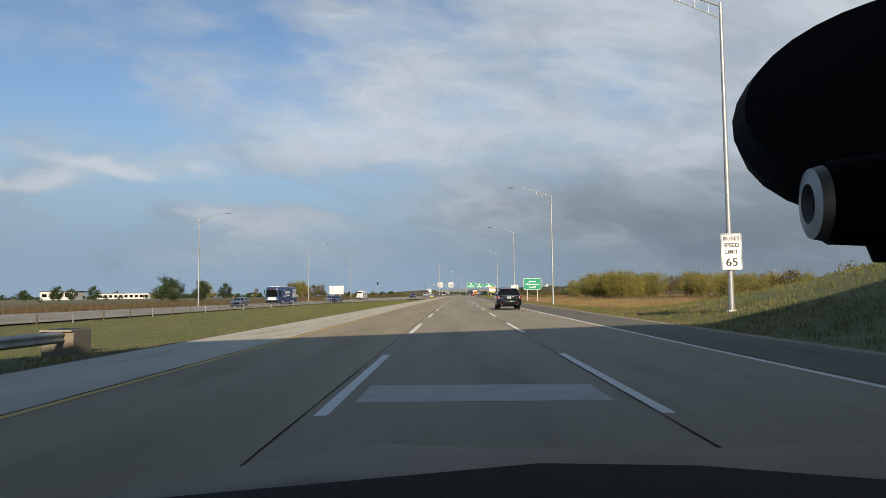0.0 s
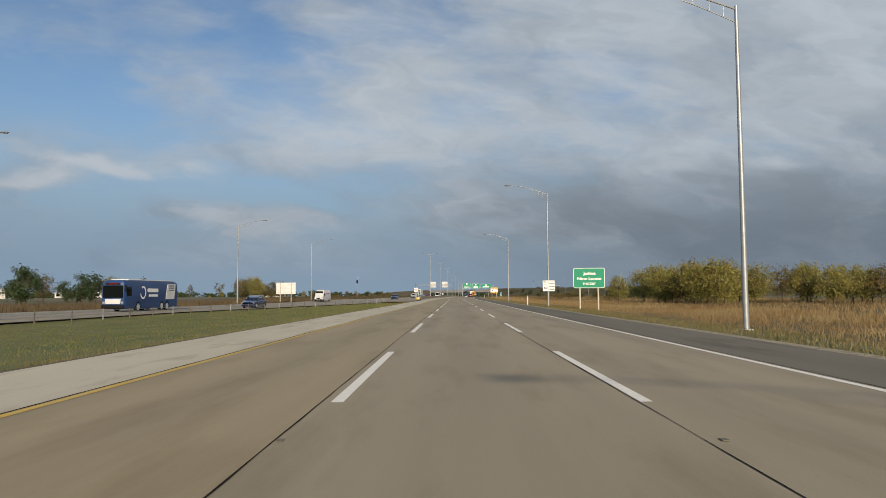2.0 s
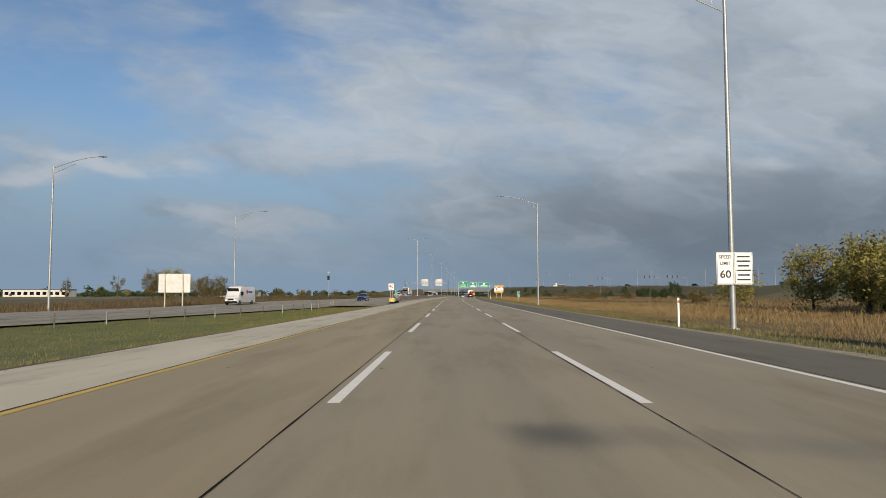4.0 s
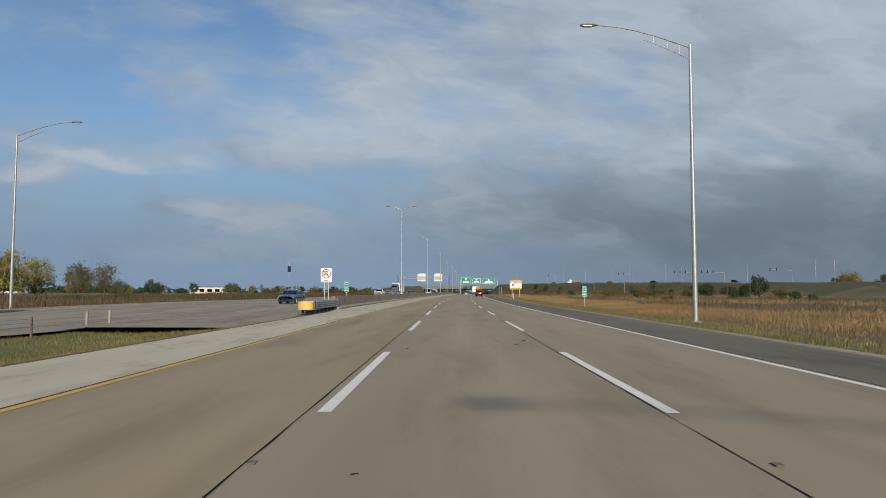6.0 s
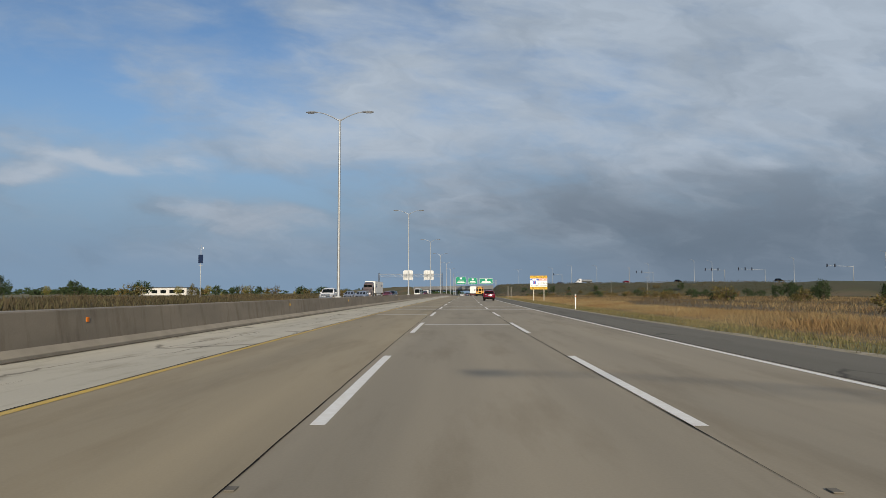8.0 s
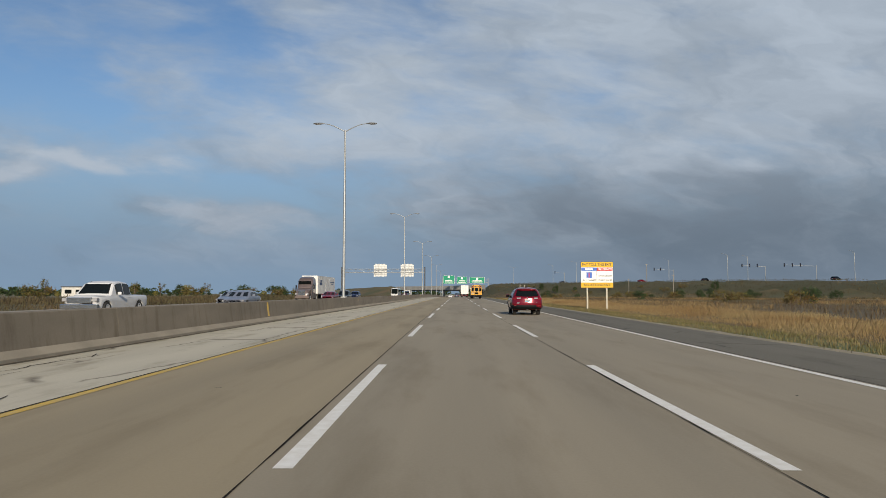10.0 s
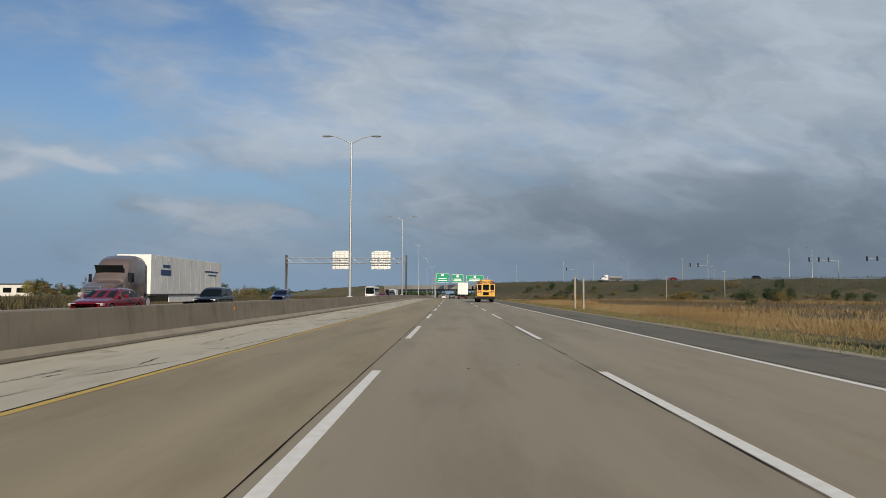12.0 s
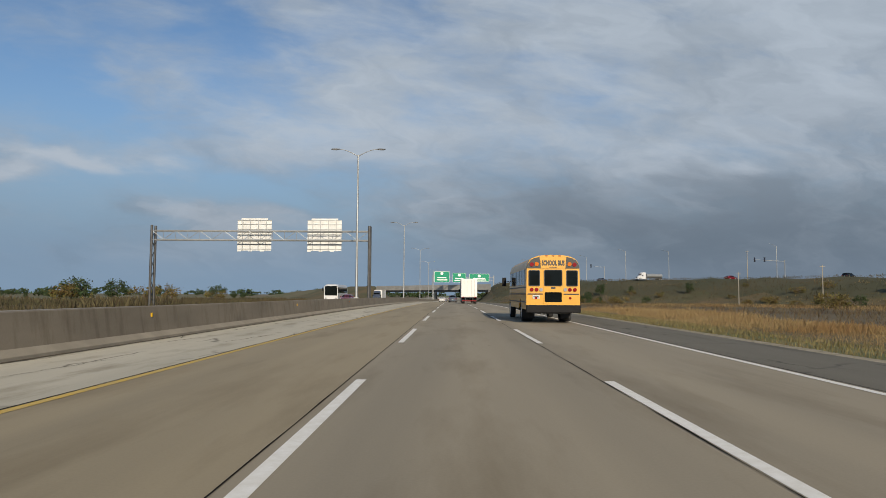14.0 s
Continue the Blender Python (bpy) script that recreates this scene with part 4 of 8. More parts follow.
def no_turn_sign():
    t = thing("road_sign", along(237.3, -8.4, 0.02) @ Matrix.Scale(0.92, 4), "white no U-turn sign with red ring and lower plate", "road sign")
    part("panel", plate(0.95, 0.90, 0.05, 0, 0.012, 2.40), SIGN_WHITE, t)
    part("lower_plate", plate(0.93, 0.26, 0.04, 0, 0.012, 2.12), SIGN_WHITE, t)
    bars("small_print", [(0, 2.26, 0.34), (0, 2.16, 0.78)], SIGN_BLACK, t, -0.004, 0.045)
    ring = bmesh.new()
    n = 40
    rows = [[ring.verts.new((r * math.cos(k * math.tau / n), -0.006, 2.85 + r * math.sin(k * math.tau / n))) for k in range(n)] for r in (0.40, 0.33)]
    for k in range(n):
        ring.faces.new((rows[0][k], rows[0][(k + 1) % n], rows[1][(k + 1) % n], rows[1][k]))
    part("red_ring", ring, SIGN_RED, t)
    arrow = bmesh.new()
    path = [(0.13, 2.66), (0.13, 2.92), (0.09, 3.03), (0.0, 3.07), (-0.09, 3.03), (-0.13, 2.92), (-0.13, 2.80)]
    tube([(x, -0.004, z) for x, z in path], 0.035, 6, arrow)
    q = [arrow.verts.new((x, -0.012, z)) for x, z in ((-0.24, 2.82), (-0.02, 2.82), (-0.13, 2.66))]
    arrow.faces.new(q)
    part("arrow", arrow, SIGN_BLACK, t)
    slash = box(-0.36, 0.36, -0.05, -0.043, -0.032, 0.032)
    bmesh.ops.transform(slash, matrix=pose(0, 0, 2.85, 0, 45, 0), verts=slash.verts)
    part("slash", slash, SIGN_RED, t)
    sign_posts(t, (-0.16, 0.20), 3.1, STEEL, 0.03, -0.4, 0.013)


no_turn_sign()


def toll_sign():
    t = thing("road_sign", along(379.2, 16.05, -0.15), "yellow and white toll exit sign on two posts", "road sign")
    W = 3.34
    part("panel", plate(W, 2.70, 0.10, 0.0, 0.03, 1.95), SIGN_WHITE, t)
    part("top_band", plate(W - 0.06, 0.54, 0.08, -0.006, 0, 4.08), SIGN_YELLOW, t)
    lettering("lettering", "PAY TOLL THIS EXIT", 0.36, SIGN_BLACK, t, 0, -0.01, 4.35, 3.0, bold=0.004)
    part("blue_band", box(-W / 2 + 0.06, -0.03, -0.006, 0, 3.70, 4.05), SIGN_BLUE, t)
    part("red_band", box(0.0, W / 2 - 0.06, -0.006, 0, 3.70, 4.05), SIGN_RED, t)
    part("pass_mark", box(-1.22, -0.42, -0.01, -0.006, 3.79, 3.96), SIGN_WHITE, t)
    lettering("lettering", "SELF-SERVICE", 0.27, SIGN_WHITE, t, 0.82, -0.01, 3.87, 1.4, bold=0.003)
    part("pass_mark", box(-1.08, -0.52, -0.006, 0, 2.98, 3.56), SIGN_BLUE, t)
    part("pass_mark", box(-0.86, -0.76, -0.010, -0.006, 3.02, 3.52), SIGN_RED, t)
    lettering("lettering", "ALL LANES", 0.27, SIGN_BLACK, t, -0.80, -0.006, 2.72, 1.36, bold=0.003)
    lettering("lettering", "CASH-CREDIT", 0.24, SIGN_BLACK, t, 0.85, -0.006, 3.18, 1.40, bold=0.002)
    lettering("lettering", "CARS $0.90", 0.26, SIGN_BLACK, t, 0.85, -0.006, 2.72, 1.40, bold=0.003)
    part("divider", box(-0.03, 0.0, -0.006, 0, 2.55, 4.05), SIGN_BLACK, t)
    part("bottom_band", plate(W - 0.06, 0.52, 0.08, -0.006, 0, 1.98), SIGN_YELLOW, t)
    lettering("lettering", "NO ATTENDANT", 0.36, SIGN_BLACK, t, 0, -0.01, 2.24, 2.7, bold=0.004)
    part("border", border(W, 2.70, 0.10, 0.03, -0.012, -0.006, 1.95), SIGN_BLACK, t)
    sign_posts(t, (-1.0, 1.0), 4.3, PALE_POST, 0.075, -0.6, 0.031)


toll_sign()


def big_sign_back():
    """The back of a large guide sign for the other direction."""
    s, d = 217, -36.7
    t = thing("road_sign", along(s, d, ground_z(s, d)) @ Matrix.Scale(0.82, 4), "bare aluminium back of a large guide sign on posts", "road sign")
    for k in range(11):
        part("board", box(-2.7 + k * 0.4909, -2.7 + k * 0.4909 + 0.486, 0, 0.035, 2.45, 5.6), ALU_BACK, t)
    for z in (2.9, 4.0, 5.1):
        part("rail", box(-2.68, 2.68, -0.06, -0.001, z, z + 0.07), ALU_BACK, t)
    sign_posts(t, (-1.5, 1.5), 5.5, PALE_POST, 0.09, -0.5, -0.25)


big_sign_back()


def small_post(s, d, h, w, mat, name, label, cat):
    t = thing(name, along(s, d, ground_z(s, d)), label, cat)
    part("post", box(-w, w, -w, w, -0.3, h, 0.008), mat, t)
    return t


for s, d in ((436.6, 13.3), (436.8, 14.15)):
    small_post(s, d, 3.1, 0.08, GREY_TIMBER, "timber_post", "bare weathered timber sign post in the verge", "post")
for s, d in ((150, 10.9), (300, 10.8)):
    t = small_post(s, d, 1.2, 0.04, SIGN_WHITE, "delineator_post", "thin white roadside delineator post", "post")
    part("reflector", box(-0.035, 0.035, -0.047, -0.041, 1.0, 1.1), AMBER_LENS, t)

# cable fence along the median
fence = thing("cable_fence", Matrix(), "low steel post and cable fence along the median", "fence")
def fence_d(s):
    return between(s, ((40, -25.7), (130, -24.7), (188, -14.5), (213, -14.1)))


for k in range(54):
    s = -14 + k * 4.2
    d = fence_d(s)
    p = part("post", box(-0.035, 0.035, -0.03, 0.03, -0.2, 0.78, 0.006), WOOD if k % 3 else STEEL, fence)
    p.matrix_basis = along(s, d, ground_z(s, d))
for z in (0.42, 0.56, 0.70):
    bm = bmesh.new()
    pts = [at(s, fence_d(s) + 0.045, ground_z(s, fence_d(s)) + z) for s in [-14 + k * 4.2 for k in range(54)]]
    part("cable", tube(pts, 0.012, 5, bm), STEEL, fence)
for s in (205.0, 212.7, 214.7):
    small_post(s, fence_d(s) - 0.15, 0.85, 0.045, GREY_TIMBER, "bollard_post", "short pale timber post at the crossover", "post")


def w_beam(parent, name, y0, y1, z, face, mat=None):
    """A ribbed guardrail beam along y whose face looks to +x when face is 1."""
    prof = [(0.0, 0.0), (0.03, 0.02), (0.08, 0.06), (0.08, 0.10), (0.03, 0.145), (0.03, 0.165), (0.08, 0.21), (0.08, 0.25), (0.03, 0.29), (0.0, 0.31)]
    bm = bmesh.new()
    rows = [[bm.verts.new((face * x, y, z + h)) for x, h in prof] + [bm.verts.new((face * (x - 0.008), y, z + h)) for x, h in prof[::-1]] for y in (y0, y1)]
    n = len(rows[0])
    for k in range(n):
        bm.faces.new((rows[0][k], rows[0][(k + 1) % n], rows[1][(k + 1) % n], rows[1][k]))
    bm.faces.new(rows[0]), bm.faces.new(rows[1][::-1])
    return part(name, bm, mat or RAIL_STEEL, parent)


def crash_cushion():
    t = thing("crash_cushion", along(223.8, -7.15, -0.02) @ Matrix.Diagonal((1, 1, 0.84, 1)), "steel ribbed crash cushion with a yellow plastic nose", "crash cushion")
    nose = bmesh.new()
    ring = [(0.46 * math.sin(a), -0.35 * math.cos(a)) for a in [radians(-90 + k * 18) for k in range(11)]]
    ring = [(-0.46, 0.55)] + ring + [(0.46, 0.55)]
    lo, hi = [nose.verts.new((x, y, 0.22)) for x, y in ring], [nose.verts.new((x, y, 0.80)) for x, y in ring]
    nose.faces.new(lo), nose.faces.new(hi)
    for k in range(len(ring)):
        nose.faces.new((lo[k], lo[(k + 1) % len(ring)], hi[(k + 1) % len(ring)], hi[k]))
    part("nose", nose, CUSHION_YELLOW, t)
    for k in range(6):
        a = 0.5 + k * 1.42
        for e in (-1, 1):
            off = 0.40 + 0.012 * (6 - k)
            o = w_beam(t, "side_panel", a, a + 1.62, 0.24, e)
            o.location.x = e * off * 1.0
            o2 = w_beam(t, "side_panel", a, a + 1.62, 0.52, e)
            o2.location.x = e * off * 1.0
        part("diaphragm", box(-0.38, 0.38, a + 0.1, a + 0.16, 0.12, 0.78), DARK_STEEL, t)
        for e in (-0.3, 0.3):
            part("foot", box(e - 0.06, e + 0.06, a + 0.06, a + 0.22, -0.02, 0.14), DARK_STEEL, t)
    part("ground_rail", box(-0.10, 0.10, 0.3, 9.0, -0.01, 0.09), DARK_STEEL, t)
    part("top_cover", box(-0.40, 0.40, 0.5, 9.0, 0.80, 0.84), RAIL_STEEL, t)


crash_cushion()


def guardrail_end():
    t = thing("guardrail", along(0, -9.3, -0.15), "weathered steel guardrail with a striped box end", "guardrail")
    for k in range(5):
        a = -14 + k * 3.81
        part("post", box(-0.15, -0.02, a, a + 0.14, -0.3, 0.78), WOOD, t)
        o = w_beam(t, "beam", a, a + 3.81, 0.42, 1)
    part("end_box", box(-0.55, 0.30, 5.1, 6.0, -0.1, 0.72, 0.03), WALL_CONCRETE, t)
    part("top_stripe", box(-0.55, 0.30, 5.0, 6.0, 0.722, 0.76), TOE_CONCRETE, t)
    for k in range(5):
        part("black_stripe", box(-0.5 + k * 0.16, -0.42 + k * 0.16, 5.1, 6.0, 0.762, 0.768), SIGN_BLACK, t)
    t.matrix_basis = along(12.9, -8.7, -0.32)


guardrail_end()


def sign_gantry():
    """Posts on both sides of the far carriageway, a flat truss and the backs of two signs."""
    s, da, db = 507, -31.5, -7.6
    t = thing("sign_gantry", along(s, 0, 0), "dark steel sign gantry spanning the far carriageway", "sign gantry")
    for d in (da, db):
        for y in (-0.5, 0.5):
            part("post", tube([(d, y, -0.6), (d, y, 8.75)], 0.14, 10), DARK_STEEL, t, smooth=True)
        for k in range(7):
            part("brace", tube([(d, -0.5 + (k % 2), 0.6 + k * 1.1), (d, 0.5 - (k % 2), 1.7 + k * 1.1)], 0.05, 6), DARK_STEEL, t)
        for z in (0.6, 6.75, 8.2):
            part("cross_bar", tube([(d, -0.5, z), (d, 0.5, z)], 0.06, 6), DARK_STEEL, t)
    for y in (-0.5, 0.5):
        for z in (7.15, 8.15):
            part("chord", tube([(da, y, z), (db, y, z)], 0.065, 8), STEEL, t)
    n = 18
    for k in range(n):
        x0, x1 = da + (db - da) * k / n, da + (db - da) * (k + 1) / n
        part("brace", tube([(x0, -0.5, 7.15 if k % 2 else 8.15), (x1, -0.5, 8.15 if k % 2 else 7.15)], 0.032, 5), STEEL, t)
        part("brace", tube([(x1, -0.5, 7.15), (x1, -0.5, 8.15)], 0.025, 5), STEEL, t)
    for k in range(0, n + 1, 3):
        part("brace", tube([(da + (db - da) * k / n, -0.5, 8.15), (da + (db - da) * k / n, 0.5, 8.15)], 0.03, 5), STEEL, t)
    for x in (-20.5, -12.7):
        g = thing("road_sign", along(s, 0, 0), "bare aluminium back of an overhead guide sign with ribs", "road sign", "signs on the gantry")
        for k in range(9):
            part("board", box(x - 1.9 + k * 0.4222, x - 1.9 + k * 0.4222 + 0.416, 0.62, 0.65, 5.95 + (0.10 if k % 3 else 0), 9.65 - (0.25 if k in (0, 8) else 0)), ALU_BACK, g)
        for z in (6.2, 6.75, 7.3, 7.85, 8.4, 8.95, 9.4):
            part("rail", box(x - 1.9, x + 1.9, 0.55, 0.618, z, z + 0.06), RAIL_STEEL, g)
        for u in (-1.3, -0.45, 0.45, 1.3):
            part("bracket", box(x + u - 0.04, x + u + 0.04, 0.50, 0.549, 6.0, 9.5), RAIL_STEEL, g)


sign_gantry()


def far_guide_signs():
    s = 815
    t = thing("sign_gantry", along(s, 0, 0), "distant overhead sign gantry before the bridge", "sign gantry")
    for d in (-9.5, 24):
        part("post", tube([(d, 0, -0.4), (d, 0, 14.0)], 0.3, 10), STEEL, t)
    for z in (11.2, 13.0):
        part("chord", tube([(-9.5, 0, z), (24, 0, z)], 0.12, 8), STEEL, t)
    for k, (x, w, z0, h) in enumerate(((-4.6, 8.4, 10.2, 6.0), (5.0, 7.4, 10.2, 5.2), (16.0, 11.0, 10.6, 4.4))):
        g = thing("road_sign", along(s - 0.5, 0, 0), "green overhead motorway guide sign with route shield", "road sign", "far guide signs")
        part("panel", plate(w, h, 0.3, 0, 0.08, z0, x), SIGN_GREEN, g)
        part("border", border(w - 0.1, h - 0.1, 0.28, 0.12, -0.02, 0, z0 + 0.05, x), SIGN_WHITE, g)
        part("route_shield", plate(1.5, 1.4, 0.4, -0.03, 0, z0 + h - 1.9, x), SIGN_WHITE, g)
        bars("small_print", [(x, z0 + h * 0.42, w * 0.6), (x, z0 + h * 0.22, w * 0.7)], SIGN_WHITE, g, -0.02, 0.5)


far_guide_signs()


def camera_mast():
    """A thin mast with a solar panel beyond the far carriageway."""
    s, d = 365, -44.5
    t = thing("solar_mast", along(s, d, ground_z(s, d)), "slim grey mast with a dark solar panel and instruments", "mast")
    part("pole", tube([(0, 0, -0.3), (0, 0, 9.6)], 0.07, 8, None, 0.05), STEEL, t)
    part("solar_panel", box(-0.42, 0.42, -0.08, -0.02, 6.4, 7.9, 0.01), SOLAR, t)
    part("bracket", box(-0.35, 0.35, -0.05, 0.05, 6.0, 6.08), STEEL, t)
    part("crossbar", box(-0.5, 0.5, -0.03, 0.03, 8.9, 8.95), STEEL, t)
    part("sensor", tube([(0.45, 0, 8.95), (0.45, 0, 9.25)], 0.07, 8), SIGN_WHITE, t)


camera_mast()


def far_building(s, d, w, h, label):
    t = thing("building", along(s, d, ground_z(s, d)), label, "building")
    part("wall", box(-w / 2, w / 2, 0, 14, -0.5, h, 0.05), BUILDING, t)
    part("roof", box(-w / 2 - 0.3, w / 2 + 0.3, -0.3, 14.3, h, h + 0.4), DARK_STEEL, t)
    for k in range(int(w / 5)):
        part("window", box(-w / 2 + 1.5 + k * 5, -w / 2 + 4.6 + k * 5, -0.06, -0.002, h * 0.35, h * 0.75), GLASS, t)


far_building(420, -255, 22, 5.0, "low pale building far beyond the trees")
far_building(620, -165, 26, 4.5, "low white warehouse far across the fields")
far_building(640, -330, 50, 6, "long pale building on the horizon")


# ---- traffic lights, lamps and poles along the crossing road ----
def crossing_point(d, off=0.0):
    sc, top = ridge(d)
    return sc + off, d, top - 0.3


def traffic_light(d, off, arm, heads):
    s, d, z = crossing_point(d, off)
    t = thing("traffic_light", along(s, d, z, -4), "dark traffic signals on a long steel mast arm", "traffic light", "signals on the crossing road")
    part("pole", tube([(0, 0, -1.5), (0, 0, 6.6)], 0.14, 8), STEEL, t)
    part("mast_arm", tube([(0, 0, 6.2), (-arm, 0, 6.8)], 0.075, 8, None, 0.04), STEEL, t)
    for k in range(heads):
        x = -arm + 0.3 + k * 3.2
        h = part("signal_head", box(x - 0.22, x + 0.22, -0.25, 0.1, 6.0, 7.5, 0.03), BLACK_PLASTIC, t)
        for j, m in enumerate((SOLAR, SOLAR, SOLAR)):
            part("signal_lens", disc((x, -0.26, 7.25 - j * 0.5), "y", 0.15, 0.02, 12), m, h)


for d, off, arm, heads in ((67, 6, 6, 1), (135, 0, 10, 3), (150, 12, 13, 3), (168, -4, 11, 2), (112, 14, 10, 2)):
    traffic_light(d, off, arm, heads)
for d, off in ((40, 12), (62, 12), (86, 10), (110, 12), (134, 14), (158, 12), (184, 12), (212, 12), (240, 12), (70, -14), (122, -14), (172, -14)):
    s, dd, z = crossing_point(d, off)
    street_lamp(along(s, dd, z, 30), "street lamp along the raised crossing road", 11.5, 3.0, "lamps along the crossing road", (-1,) if d % 4 else (-1, 1), 0.6)
for s, d in ((618, 78), (606, 94), (655, 96)):
    p = thing("utility_pole", along(s, d, ground_z(s, d)), "weathered timber utility pole in the meadow", "utility pole")
    part("pole", tube([(0, 0, -0.4), (0, 0, 9.0)], 0.15, 8, None, 0.10), GREY_TIMBER, p)
    part("crossarm", box(-0.7, 0.7, -0.06, 0.06, 8.5, 8.62), GREY_TIMBER, p)

# ---- vehicles: local y runs from the tail to the nose, z from the ground ----
def profile(y, table):
    return between(y, table)


def loft(name, ys, section, mat, parent, smooth=True, caps=True):
    """Skins half sections (x, z) at each y, mirrored, into one hull."""
    bm, prev = bmesh.new(), None
    for y in ys:
        half = section(y)
        ring = [bm.verts.new((x, y, z)) for x, z in half] + [bm.verts.new((-x, y, z)) for x, z in half[::-1]]
        if prev:
            for k in range(len(ring)):
                j = (k + 1) % len(ring)
                bm.faces.new((prev[k], prev[j], ring[j], ring[k]))
        elif caps:
            bm.faces.new(ring)
        prev = ring
    if caps:
        bm.faces.new(prev[::-1])
    return part(name, bm, mat, parent, smooth=smooth)


def sheet(name, fn, us, vs, mat, parent, thick=0.012):
    """A thin curved panel over fn(u, v), which gives a point and its outward way."""
    bm = bmesh.new()
    rows = [[], []]
    for u in us:
        a, b = [], []
        for v in vs:
            p, n = fn(u, v)
            a.append(bm.verts.new(p + n * thick)), b.append(bm.verts.new(p - n * thick))
        rows[0].append(a), rows[1].append(b)
    nu, nv = len(us), len(vs)
    for r in rows:
        for i in range(nu - 1):
            for j in range(nv - 1):
                bm.faces.new((r[i][j], r[i + 1][j], r[i + 1][j + 1], r[i][j + 1]))
    for i in range(nu - 1):
        for j in (0, nv - 1):
            bm.faces.new((rows[0][i][j], rows[0][i + 1][j], rows[1][i + 1][j], rows[1][i][j]))
    for j in range(nv - 1):
        for i in (0, nu - 1):
            bm.faces.new((rows[0][i][j], rows[0][i][j + 1], rows[1][i][j + 1], rows[1][i][j]))
    return part(name, bm, mat, parent, smooth=True)


def wheel(parent, x, y, r, width, rim=ALLOY, spokes=5):
    side = 1 if x > 0 else -1
    w = new("wheel")
    w.empty_display_size = 0.1
    w.parent = parent
    w.location = (x, y, r)
    bm = bmesh.new()
    n, rows = 28, []
    for px, pr in ((-width / 2, r * 0.70), (-width / 2, r * 0.93), (-width * 0.36, r), (width * 0.36, r), (width / 2, r * 0.93), (width / 2, r * 0.70)):
        rows.append([bm.verts.new((px, pr * math.cos(k * math.tau / n), pr * math.sin(k * math.tau / n))) for k in range(n)])
    for u, v in zip(rows, rows[1:] + rows[:1]):
        for k in range(n):
            bm.faces.new((u[k], u[(k + 1) % n], v[(k + 1) % n], v[k]))
    part("tyre", bm, RUBBER, w, smooth=True)
    part("brake_disc", disc((0, 0, 0), "x", r * 0.66, width * 0.5, 20), DARK_STEEL, w)
    bm = bmesh.new()
    rows = [[bm.verts.new((px, pr * math.cos(k * math.tau / n), pr * math.sin(k * math.tau / n))) for k in range(n)] for px, pr in ((side * width * 0.30, r * 0.70), (side * width * 0.47, r * 0.71), (side * width * 0.47, r * 0.63), (side * width * 0.30, r * 0.62))]
    for u, v in zip(rows, rows[1:] + rows[:1]):
        for k in range(n):
            bm.faces.new((u[k], u[(k + 1) % n], v[(k + 1) % n], v[k]))
    for k in range(spokes):
        a = k * math.tau / spokes
        c, s_ = math.cos(a), math.sin(a)
        q = []
        for px in (side * width * 0.32, side * width * 0.46):
            for rr, ww in ((r * 0.08, 0.30), (r * 0.66, 0.16)):
                for e in (-1, 1):
                    q.append(bm.verts.new((px, rr * c - e * ww * r * 0.5 * s_, rr * s_ + e * ww * r * 0.5 * c)))
        for f in ((0, 1, 3, 2), (4, 5, 7, 6), (0, 1, 5, 4), (2, 3, 7, 6), (0, 2, 6, 4), (1, 3, 7, 5)):
            bm.faces.new([q[i] for i in f])
    part("rim", bm, rim, w)
    part("hub", disc((side * width * 0.42, 0, 0), "x", r * 0.17, width * 0.12, 12), rim, w)
    return w


def arch(y, base, axles, r):
    """The sill's height with wheel openings cut round the axles."""
    z = base
    for a in axles:
        f = abs(y - a)
        R = r * 1.16
        if f < R:
            z = max(z, r + math.sqrt(R * R - f * f) * 0.99)
    return z


